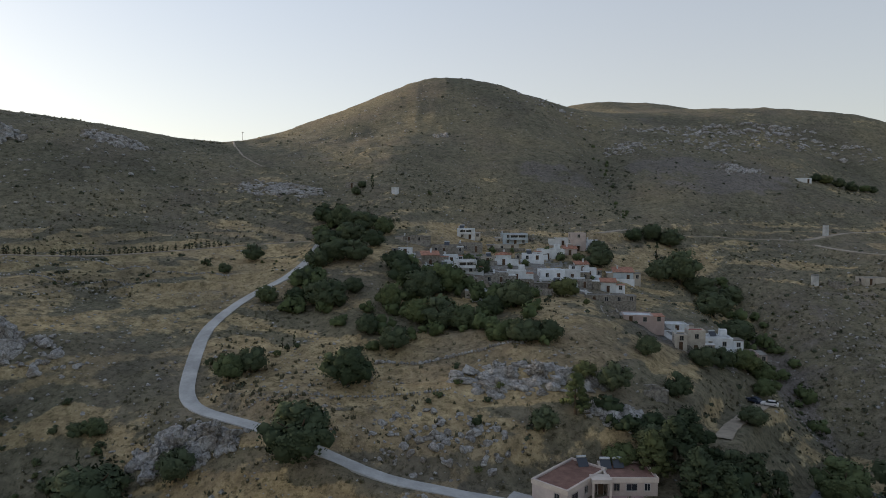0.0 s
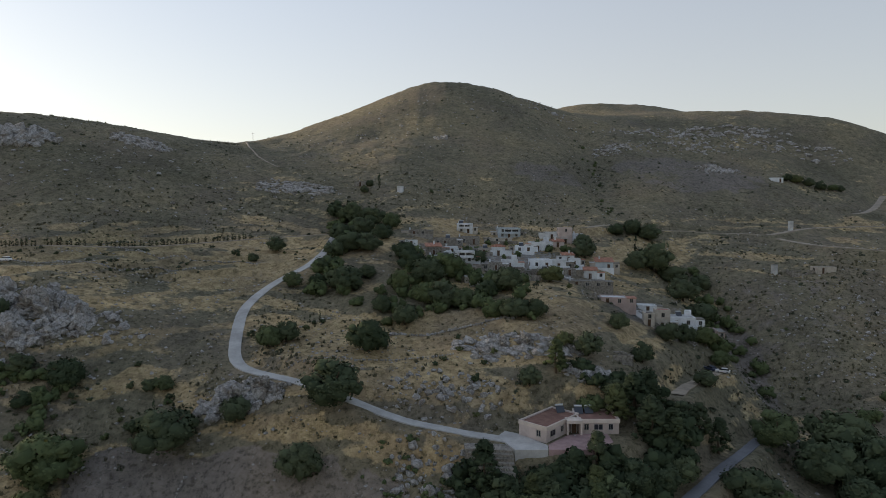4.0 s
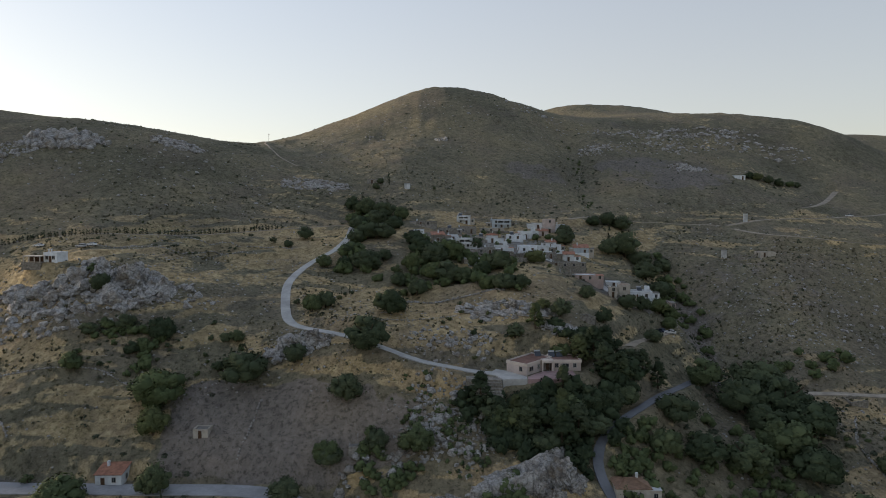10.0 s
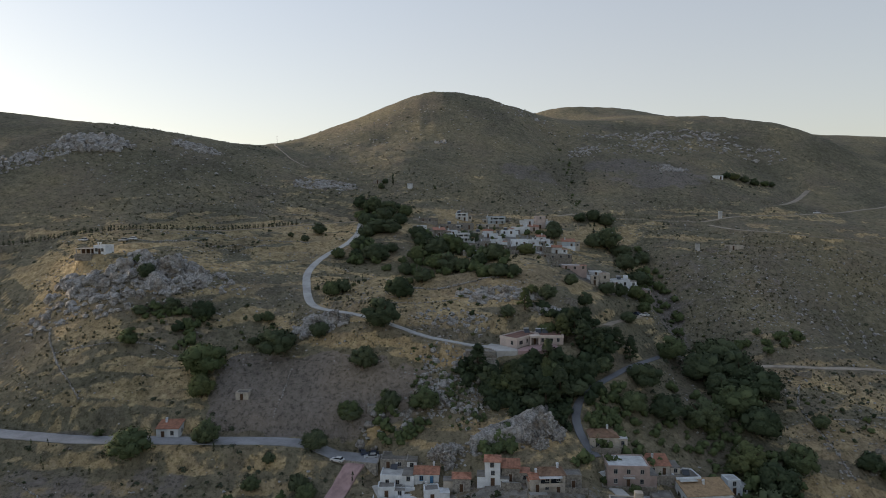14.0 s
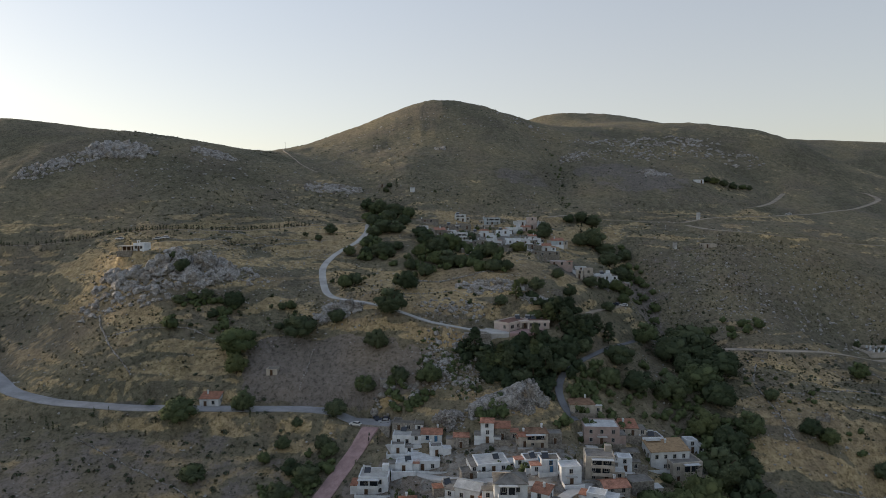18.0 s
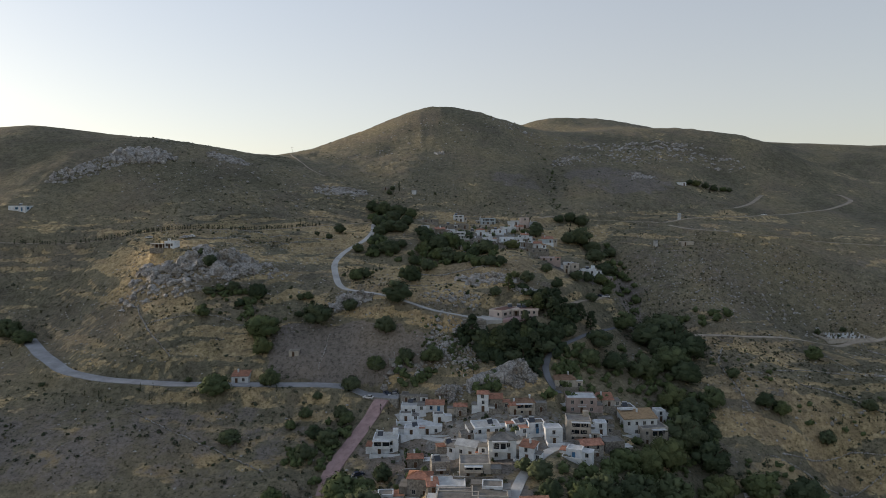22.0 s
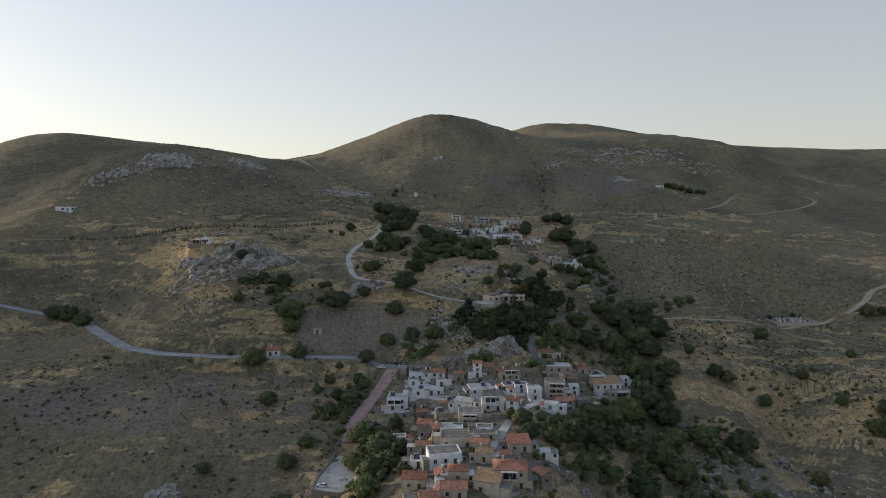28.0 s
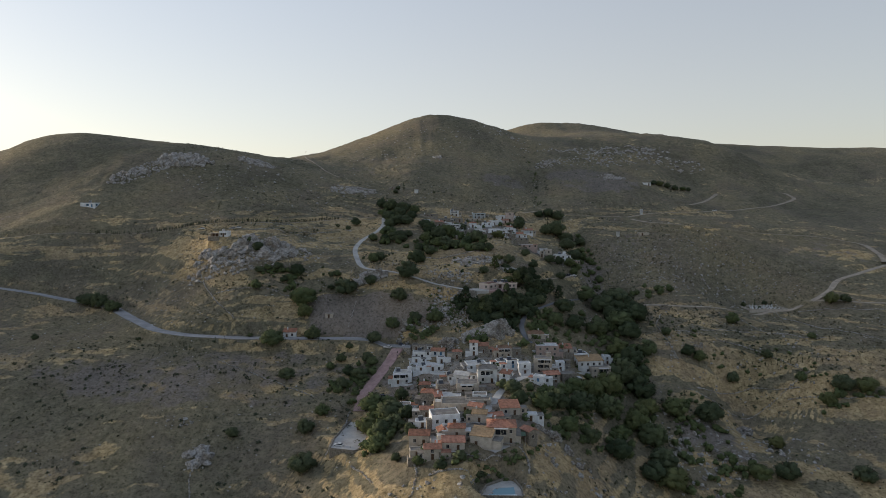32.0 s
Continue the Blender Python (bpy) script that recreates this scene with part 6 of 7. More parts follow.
crag("rough grey limestone knob above the village square", -4, 71, [(0, 0, 0.8, 3.6, 3.0, 3.8, 0, 70), (-3.2, 1, 0.2, 2.2, 2.2, 2.6, 40, 60), (2.8, 1.6, 0.4, 2.4, 2.0, 3.0, 20, 66), (0.5, -3.2, 0, 2.0, 1.8, 2.2, 70, 50)])
outcrop("broken limestone blocks at the foot of the dome", 60, 10, 74, 17, 6, 0.5, 1.7, 25, 14, 20, 0.3)
outcrop("limestone bluff below the bend of the lane", 110, -48, 118, 11, 6, 0.8, 3.6, 6)
outcrop("low pale limestone ledges in the dry field", 150, 18, 139, 17, 5.5, 0.5, 2.4, 7, -8, 14, 0.8)
outcrop("large grey boulder pile above the school", 50, 35, 128, 6, 3.2, 0.8, 2.6, 8, 0, 16, 0.4)
outcrop("scattered limestone blocks in straw grass", 130, -1, 122, 14, 8, 0.4, 1.8, 9)
outcrop("stony spur of loose limestone blocks below the lane", 150, 0, 96, 15, 10, 0.5, 2.2, 10, -40)
outcrop("small broken limestone along the stony spur", 230, 1, 93, 13, 12, 0.25, 1.2, 36, -40, 14, 0, 0, True)
outcrop("loose rocks heaped at the bare field's edge", 120, -10, 90, 7, 6, 0.3, 1.3, 37, -30, 14, 0, 0, True)
outcrop("broken rocks at the foot of the chapel crag", 200, -136, 130, 30, 8, 0.4, 2.6, 38, 0, 14, 0, 0, True)
outcrop("limestone rocks around the stone sheds", 40, -22, 83, 9, 6, 0.7, 3.0, 11)
outcrop("bare limestone patch high on the western hill", 150, -168, 326, 17, 8, 0.8, 2.8, 12, 0, 12, 0.8, 0, True)
outcrop("rugged limestone brow on the western hill", 220, -222, 300, 22, 11, 1.2, 5.0, 13, 10, 16, 0, 0.2, True)
outcrop("broken limestone scree running down the western hill", 240, -250, 278, 28, 10, 0.7, 3.0, 26, 45, 14, 0, 0, True)
outcrop("grey limestone slabs above the road end", 180, -77, 303, 22, 9, 0.6, 2.4, 14, -10, 12, 1.0, 0, True)
outcrop("small white rock on the hill's flank", 26, -1, 384, 6, 4, 0.8, 2.6, 15, 0, 14, 0, 0, True)
outcrop("limestone blocks on the eastern hill", 90, 174, 376, 15, 8, 0.7, 2.6, 16, 0, 14, 0, 0, True)
outcrop("pale limestone scree along the eastern ridge", 200, 200, 452, 66, 11, 0.6, 2.6, 17, 3, 12, 0.8, 0.1, True)
outcrop("broad stony field below the eastern ridge", 150, 172, 424, 52, 17, 0.5, 2.3, 28, 10, 12, 0.4, 0, True)
outcrop("limestone ledges over the ravine head", 110, 116, 408, 16, 10, 0.6, 2.4, 29, 30, 12, 0.5, 0, True)
outcrop("stony brow at the eastern ridge's end", 130, 250, 436, 44, 18, 0.5, 2.4, 30, -15, 12, 0.6, 0, True)
outcrop("scattered rocks along the summit's shoulder", 70, 95, 460, 50, 16, 0.6, 2.2, 22, -15, 14, 0, 0, True)
outcrop("rocks strewn over the summit's western flank", 90, -20, 430, 70, 40, 0.4, 1.6, 31, 20, 14, 0.4, 0, True)
outcrop("rocks strewn over the western hillside", 160, -150, 290, 90, 40, 0.4, 1.5, 32, 10, 14, 0.4, 0, True)
crag("pale limestone bluff beside the bend of the lane", -49, 117, [(0, 0, 0.4, 3.2, 2.6, 4.2, 0, 24), (-4.5, -0.5, 0, 2.8, 2.4, 3.6, 20, 30), (4.5, 0.6, 0.2, 3.0, 2.6, 3.8, -20, 20), (9.5, -1, -0.6, 2.6, 2.2, 2.0, 40, 50)])
crag("weathered limestone ledge in the straw field", 22, 140, [(0, 0, -0.5, 4.0, 2.4, 2.0, 10, 70), (6, -1.5, -0.5, 3.4, 2.2, 1.8, 30, 60), (-6, 1, -0.6, 3.2, 2.0, 1.7, -10, 66), (13, -3, -0.3, 3.0, 2.2, 2.2, 20, 70)])
crag("large pale boulder standing over the eastern terraces", 145, 46, [(0, 0, 1.2, 3.2, 2.8, 4.2, 20, 76), (-3.4, -1, 0, 2.0, 1.8, 2.2, 60, 60)])
outcrop("pale boulders in the dry creek bed", 130, 98, 6, 13, 28, 0.5, 2.2, 19, 10)
crag("pale limestone cliff at the village's eastern edge", 34, -16, [(0, 0, -0.5, 4.2, 3.0, 3.4, 30, 60), (5, -3, -1.2, 3.4, 2.8, 3.0, 50, 66), (-5, 1, -0.8, 3.2, 2.4, 2.6, 10, 70), (8, -8, -1.2, 2.6, 2.4, 2.6, 80, 60)])
outcrop("grey rocks strewn below the eastern terraces", 260, 128, 22, 42, 24, 0.4, 1.8, 34, 0, 14, 0, 0, True)
outcrop("pale rocks along the eastern field edges", 200, 165, 78, 60, 34, 0.3, 1.3, 35, 0, 14, 0, 0, True)
outcrop("grey loose rocks below the village edge", 60, 42, -28, 16, 10, 0.4, 1.8, 33)
outcrop("lone limestone rocks on the western slope", 30, -113, 4, 6, 6, 0.9, 4.2, 20)
outcrop("small rocks on the brow of the western slope", 24, -127, 21, 6, 3, 0.4, 1.8, 39)
outcrop("loose pale stones scattered over the eastern slope", 460, 178, 188, 62, 36, 0.35, 1.5, 21, 0, 14, 0, 0, True)
outcrop("rocks in the straw slope below the village", 40, 5, -52, 40, 9, 0.4, 1.6, 23)


# ---- what nobody could count: stones and tufts ----
def strewn(count, spots, seed):
    rng = np.random.RandomState(seed)
    out = []
    for cx, cy, rx, ry, share in spots:
        n = int(count * share)
        a, r = rng.uniform(0, 2 * math.pi, n), np.sqrt(rng.uniform(0, 1, n))
        out.append(np.stack([cx + np.cos(a) * r * rx, cy + np.sin(a) * r * ry], 1))
    p = np.concatenate(out)
    lines = np.concatenate([line for line, _ in LINES.values()])
    keep = np.array([np.hypot(lines[:, 0] - x, lines[:, 1] - y).min() > 3.6 for x, y in p])
    return p[keep], rng


WIDE_SPOTS = [(0, 130, 260, 190, 0.42), (0, 330, 260, 130, 0.2), (170, 150, 110, 90, 0.20), (-120, 150, 100, 60, 0.12), (0, 120, 60, 40, 0.06), (0, -30, 80, 50, 0.04)]


def build_stones():
    p, rng = strewn(15000, WIDE_SPOTS, 5)
    keep = fractal(p[:, 0], p[:, 1], 30.0, 3, 12) > 0.42
    verts, faces = [], []
    for x, y in p[keep]:
        s = 0.14 + 0.55 * rng.uniform() ** 3
        z, n = land(x, y), len(verts)
        turn = rng.uniform(0, 6.28)
        for k in range(5):
            a = turn + k * 1.257
            verts.append((x + math.cos(a) * s * rng.uniform(0.7, 1.3), y + math.sin(a) * s * rng.uniform(0.7, 1.3), z + rng.uniform(-0.1, 0.25) * s))
        verts += [(x + rng.uniform(-0.4, 0.4) * s, y + rng.uniform(-0.4, 0.4) * s, z + s * rng.uniform(0.5, 0.9)), (x, y, z - s)]
        for k in range(5):
            faces += [(n + k, n + (k + 1) % 5, n + 5), (n + (k + 1) % 5, n + k, n + 6)]
    return tagged(new("loose_stones", sheet("loose_stones", verts, faces, LIMESTONE, False)), "pale loose stones strewn over the dry slopes", "stones", kind="stuff")


def build_scrub():
    p, rng = strewn(28000, WIDE_SPOTS, 8)
    p = p[np.hypot((p[:, 0] + 48) / 38, (p[:, 1] - 96) / 11) > 1]
    p = p[(np.hypot((p[:, 0] - 2) / 50, (p[:, 1] - 148) / 24) > 1) | (rng.uniform(size=len(p)) < 0.35)]
    dense = fractal(p[:, 0], p[:, 1], 26.0, 4, 77)
    verts, faces = [], []
    for (x, y), d in zip(p[dense > 0.46], dense[dense > 0.46]):
        s, z = 0.22 + 0.75 * rng.uniform() ** 2 * min(1.0, d * 1.5), land(x, y)
        for k in range(7):
            a, lean, n = rng.uniform(0, 6.28), rng.uniform(0.2, 1.0), len(verts)
            c, q = math.cos(a), math.sin(a)
            w = s * rng.uniform(0.3, 0.6)
            top = s * rng.uniform(0.5, 1.1)
            verts += [(x + c * s * 0.3 - q * w, y + q * s * 0.3 + c * w, z - 0.1), (x + c * s * 0.3 + q * w, y + q * s * 0.3 - c * w, z - 0.1), (x + c * s * lean, y + q * s * lean, z + top)]
            faces.append((n, n + 1, n + 2))
    return tagged(new("dry_scrub", sheet("dry_scrub", verts, faces, SCRUB, False)), "low thorny scrub and dry tufts over the hillsides", "scrub", kind="stuff")


def build_woodland(name, spots, mat, label):
    """Close-grown trees, joined: ragged crowns of twig clumps and leaves."""
    rng = np.random.RandomState(3)
    moulds = [CROWNS[next(c.data.name for c in TREE_KINDS["tree"][n].children if c.name.startswith("crown"))] for n in range(4)]
    blades, blade_soft, cores, core_soft = [], [], [], []
    for k, (x, y, w) in enumerate(spots):
        b, bs, c, cs = (v.reshape(-1, n, 3) for v, n in zip(moulds[k % 4], (4, 4, 12, 12)))
        pick, keep = rng.permutation(len(b))[: 250 if w > 4.5 else 150], rng.permutation(len(c))[:12]
        b, c = b[pick], c[keep]
        mid, heart = b.mean(1, keepdims=True), c.mean(1, keepdims=True)
        b, c = mid * 1.03 + (b - mid) * 2.2, heart + (c - heart) * 1.75
        a = rng.uniform(0, 6.28)
        turn = np.array([[math.cos(a), math.sin(a), 0], [-math.sin(a), math.cos(a), 0], [0, 0, 1]])
        size, foot = (w, w, w * rng.uniform(0.75, 1.15)), (x, y, land(x, y) - 0.2)
        blades.append(((b @ turn) * size + foot).reshape(-1, 3))
        cores.append(((c @ turn) * size + foot).reshape(-1, 3))
        blade_soft.append((bs[pick] @ turn).reshape(-1, 3))
        core_soft.append((cs[keep] @ turn).reshape(-1, 3))
    blades, cores = np.concatenate(blades), np.concatenate(cores)
    n = len(blades)
    heart = (n + 12 * np.arange(len(cores) // 12)[:, None, None] + np.array(ICO_FACES)).reshape(-1, 3)
    me = sheet(name, np.concatenate([blades, cores]).tolist(), np.arange(n).reshape(-1, 4).tolist() + heart.tolist(), mat, False)
    softly_shaded(me, np.concatenate(blade_soft + core_soft).tolist())
    return tagged(new(name, me), label, "woodland", kind="stuff")


def build_shrubs():
    """Small dark shrubs over slopes, gullies and terrace edges."""
    p, rng = strewn(8500, [(0, 140, 250, 180, 0.34), (0, 380, 270, 130, 0.16), (-130, 45, 100, 60, 0.08), (120, 60, 90, 80, 0.16), (95, 300, 16, 150, 0.06), (0, 0, 80, 60, 0.06), (88, 80, 30, 70, 0.06)], 21)
    lush = fractal(p[:, 0], p[:, 1], 34.0, 4, 48)
    p = p[(lush > 0.47) & (np.hypot((p[:, 0] - 2) / 50, (p[:, 1] - 148) / 24) > 1) & (np.hypot((p[:, 0] + 48) / 38, (p[:, 1] - 96) / 11) > 1)]
    verts, normals = [], []
    for x, y in p:
        s, z = 0.3 + 1.0 * rng.uniform() ** 2.5, land(x, y)
        way = rng.normal(size=(22, 3))
        way /= np.linalg.norm(way, axis=1)[:, None]
        way[:, 2] = np.abs(way[:, 2])
        q = way * s * rng.uniform(0.5, 1.05, (22, 1)) * (1, 1, 0.85) + (x, y, z)
        u = np.cross(way, rng.normal(size=(22, 3)))
        u /= np.linalg.norm(u, axis=1)[:, None]
        v = np.cross(way, u)
        r = s * rng.uniform(0.2, 0.42, (22, 1))
        verts.append(np.stack([q - u * r, q - v * r, q + u * r, q + v * r], 1).reshape(-1, 3))
        normals.append(np.repeat(way + (0, 0, 0.2), 4, 0))
    verts, normals = np.concatenate(verts), np.concatenate(normals)
    me = sheet("green_shrubs", verts.tolist(), np.arange(len(verts)).reshape(-1, 4).tolist(), SHRUB, False)
    softly_shaded(me, (normals / np.linalg.norm(normals, axis=1)[:, None]).tolist())
    return tagged(new("green_shrubs", me), "small dark olive shrubs dotted over the slopes", "shrubs", kind="stuff")


build_stones()
build_scrub()
build_woodland("creek_woodland", WOODS, LEAF, "dense dark green trees filling the creek and the groves")
build_woodland("pine_grove", GROVES, PINE, "close dark pine grove below the school")
build_shrubs()


# ---- the school ----
def prism(corners, z0, z1):
    bm = bmesh.new()
    low, top = [bm.verts.new((*c, z0)) for c in corners], [bm.verts.new((*c, z1)) for c in corners]
    n = len(corners)
    for k in range(n):
        bm.faces.new((low[k], low[(k + 1) % n], top[(k + 1) % n], top[k]))
    bm.faces.new(top)
    bm.faces.new(low[::-1])
    return bm


def rimmed(w, d, z0, z1, lip, t):
    """Walls of a wing about its middle, with a parapet."""
    bm = bmesh.new()
    X, Y = w / 2, d / 2
    ring = [[bm.verts.new((sx * (X - i), sy * (Y - i), z)) for sx, sy in ((-1, -1), (1, -1), (1, 1), (-1, 1))] for i, z in ((0, z0), (0, z1), (t, z1), (t, z1 - lip))]
    for p, q in zip(ring, ring[1:]):
        for k in range(4):
            bm.faces.new((p[k], p[(k + 1) % 4], q[(k + 1) % 4], q[k]))
    bm.faces.new(ring[3])
    return bm


SCHOOL_PINK = plain("salmon_pink_render", (0.56, 0.47, 0.43), 0.85, 0.2, 0.4)
SCHOOL_BAND = plain("pale_parapet_band", (0.66, 0.57, 0.50), 0.85, 0.2, 0.4)
SCHOOL_ROOF = plain("reddish_roof_screed", (0.28, 0.16, 0.13), 0.9, 0.35, 0.5)


def build_school():
    z = 63.9
    home = thing("school_building", pose(26, 111, z), "pink L-shaped one-storey school with a pale parapet", "building")

    def wing(m, w, d, h, sides):
        body = part("wing", rimmed(w, d, -4.0, h, 0.45, 0.3), SCHOOL_PINK, home)
        body.matrix_basis = m
        band = boxes((-w / 2 - 0.14, w / 2 + 0.14, -d / 2 - 0.14, -d / 2 + 0.02, h - 0.85, h + 0.03), (-w / 2 - 0.14, w / 2 + 0.14, d / 2 - 0.02, d / 2 + 0.14, h - 0.85, h + 0.03),
                     (-w / 2 - 0.14, -w / 2 + 0.02, -d / 2 + 0.02, d / 2 - 0.02, h - 0.85, h + 0.03), (w / 2 - 0.02, w / 2 + 0.14, -d / 2 + 0.02, d / 2 - 0.02, h - 0.85, h + 0.03))
        part("parapet_band", band, SCHOOL_BAND, body, "pale projecting parapet band")
        part("roof", boxes((-w / 2 + 0.31, w / 2 - 0.31, -d / 2 + 0.31, d / 2 - 0.31, h - 0.44, h - 0.3)), SCHOOL_ROOF, body, "reddish flat roof")
        for kind, x, turn, off in sides:
            mm = m @ pose(0, 0, 0, 0, 0, turn) @ pose(x, -off, 1.05)
            opening(home, WIDE if kind == "wide" else WINDOW, WIDE_PANE if kind == "wide" else PANE, mm)
        return body

    a = 46.8
    c, s = math.cos(radians(a)), math.sin(radians(a))
    mx, my = (16.5 + 29.8) / 2 - 26, (111.1 + 114.8) / 2 - 111
    wing(pose(mx, my, 0, 0, 0, a), 13.2, 7.3, 3.5, [("wide", -4.2, 0, 3.65), ("one", -0.4, 0, 3.65), ("one", 1.6, -90, 6.6)])
    wing(pose(34.2 - 26, 115.0 - 111, 0, 0, 0, 0), 9.0, 7.6, 3.4, [("one", -2.9, 0, 3.8), ("wide", -0.2, 0, 3.8), ("one", 2.6, 0, 3.8), ("one", 0.0, 90, 4.5)])
    porch = part("porch_roof", boxes((0.6, 4.2, -0.9, 1.6, 2.75, 3.45)), SCHOOL_BAND, home, "pale porch canopy")
    for x in (0.85, 3.95):
        part("porch_pillar", boxes((x - 0.2, x + 0.2, -0.85, -0.45, -0.4, 2.75)), SCHOOL_BAND, porch)
    d = shared("door", DOOR["wood"], home, pose(2.6, 0.9, 0.1))
    shared("door_frame", DOOR_FRAME, d, Matrix.Identity(4))
    heater(home, 0.4, 6.4, 3.1, 10)
    heater(home, 4.6, 5.6, 3.1, 0)
    heater(home, 7.0, 5.8, 3.1, 0)
    return home


build_school()
yard = new("school_yard", mesh_of("school_yard", prism([(11, 109.5), (14, 101.5), (21, 101.5), (21.3, 104.2), (16.2, 111), (13, 113)], 60.0, 64.02), CONCRETE))
tagged(yard, "pale concrete apron beside the school", "pavement", kind="structure")
court = new("school_court", mesh_of("school_court", prism([(21.2, 101.5), (31, 101.5), (36, 106), (36, 110.9), (29.2, 110.9), (26.6, 109.9), (21.5, 104.3)], 60.0, 64.05), RED_PAVING))
tagged(court, "red paved forecourt of the school", "pavement", kind="structure")
steps = thing("stepped_wall", pose(9, 104, 63.4), "grey stepped retaining walls beside the school", "wall")
for n in range(6):
    part("step", prism([(-5.5 + 0.6 * n, -0.9 - 0.9 * n), (4.6, -2.2 - 0.9 * n), (4.8, 1.5), (-5.6 + 0.6 * n, 2.4)], -8, 0.3 - 0.6 * n), WALL["stone"], steps)


# ---- the chapel on the knoll ----
def build_chapel():
    home = thing("chapel", pose(-146.5, 158, 93.0, 0, 0, -6), "small cream chapel with an open porch on the rocky knoll", "chapel")
    part("wall", rimmed(5.2, 6.0, -2, 3.6, 0.3, 0.28), WALL["white"], home)
    part("roof", boxes((-2.3, 2.3, -2.7, 2.7, 3.31, 3.42)), ROOF_WHITE, home)
    part("bell_gable", boxes((-0.7, -0.35, -3.0, -2.6, 3.6, 4.7), (0.35, 0.7, -3.0, -2.6, 3.6, 4.7), (-0.8, 0.8, -3.05, -2.55, 4.7, 4.95)), WALL["white"], home)
    for x in (-1.3, 1.3):
        opening(home, WINDOW, PANE, pose(x, -3.0, 1.1))
    d = shared("door", DOOR["wood"], home, pose(0, -3.0, 0.2))
    shared("door_frame", DOOR_FRAME, d, Matrix.Identity(4))
    porch = part("porch_roof", boxes((-9.0, -2.2, -5.6, -1.6, 2.2, 2.5)), WALL["cream"], home, "flat cream porch roof")
    part("porch_wall", boxes((-8.8, -2.7, -2.0, -1.7, -2.0, 2.2)), WOOD, porch, "dark glazed back wall of the porch")
    part("porch_plinth", boxes((-9.2, -2.0, -5.8, -1.6, -2.6, 0.15)), WALL["stone"], porch)
    for n in range(4):
        part("porch_post", boxes((-8.8 + 2.1 * n, -8.5 + 2.1 * n, -5.4, -5.1, 0.15, 2.2)), WALL["cream"], porch)
    return home


build_chapel()


# ---- cars ----
TYRE = plain("tyre_rubber", (0.03, 0.03, 0.03), 0.9, 0.2, 3.0)
LAMP, _nt, _sh = material("headlight_glass")
_sh.inputs["Base Color"].default_value, _sh.inputs["Roughness"].default_value = (0.75, 0.76, 0.78, 1), 0.15
PAINT = {"white": plain("white_car_paint", (0.70, 0.70, 0.70), 0.3, 0.1, 1.0), "silver": plain("silver_car_paint", (0.42, 0.43, 0.45), 0.3, 0.1, 1.0),
         "dark": plain("dark_blue_car_paint", (0.03, 0.04, 0.07), 0.3, 0.1, 1.0), "red": plain("red_car_paint", (0.35, 0.03, 0.03), 0.3, 0.1, 1.0)}


def loft(profile, half, taper):
    """A car's shell: a side outline, drawn in at the top."""
    bm = bmesh.new()
    top = max(z for _, z in profile)
    sides = []
    for s in (-1, 1):
        sides.append([bm.verts.new((s * (half - taper * z / top), y, z)) for y, z in profile])
    n = len(profile)
    for k in range(n):
        bm.faces.new((sides[0][k], sides[0][(k + 1) % n], sides[1][(k + 1) % n], sides[1][k]))
    bm.faces.new(sides[0][::-1])
    bm.faces.new(sides[1])
    bmesh.ops.bevel(bm, geom=list(bm.edges), offset=0.05, segments=1, affect="EDGES")
    bmesh.ops.recalc_face_normals(bm, faces=bm.faces)
    return bm


def car(x, y, turn, paint, lift=0.2):
    ob = thing("parked_car", pose(x, y, land(x, y) + lift, 0, 0, turn), f"{paint} parked car on the bare ground" if paint != "white" else "white parked hatchback car on the ground", "car", "parked cars")
    body = part("body", loft([(-2.05, 0.3), (2.05, 0.3), (2.1, 0.62), (2.0, 0.85), (0.95, 0.98), (-1.8, 1.0), (-2.1, 0.85)], 0.86, 0.06), PAINT[paint], ob)
    part("glazing", loft([(-1.75, 0.98), (1.0, 0.96), (0.35, 1.42), (-1.35, 1.42)], 0.83, 0.18), GLASS, ob, "dark car windows")
    part("car_roof", loft([(-1.38, 1.38), (0.38, 1.38), (0.25, 1.5), (-1.2, 1.5)], 0.80, 0.14), PAINT[paint], ob)
    for sx in (-1, 1):
        part("headlight", boxes((sx * 0.62 - 0.17, sx * 0.62 + 0.17, 2.0, 2.1, 0.62, 0.78)), LAMP, body)
        for yy in (-1.28, 1.3):
            wheel = part("wheel", tubes(((sx * 0.66, yy, 0.31), (sx * 0.88, yy, 0.31), 0.32, 0.32, 14)), TYRE, ob)
            part("rim", tubes(((sx * 0.86, yy, 0.31), (sx * 0.895, yy, 0.31), 0.2, 0.2, 10)), METAL, wheel)
    return ob


for spec in ((-52.8, -5.5, 70, "white"), (-45.2, 18.0, 12, "white"), (-36.5, 33.5, -60, "dark"), (-38.5, 31.5, -65, "silver"), (-36.5, 73.5, 70, "white"), (-26.5, 77.5, 95, "dark"),
             (-26.5, 75.4, 95, "silver"), (-29.5, 78.5, 20, "dark"), (-172, 189, 80, "white"), (-147, 176, 75, "silver"), (-143.5, 177, 75, "white"), (82, 164, 20, "dark"), (84.5, 161, 60, "white"), (253, 315, 70, "white")):
    car(*spec)


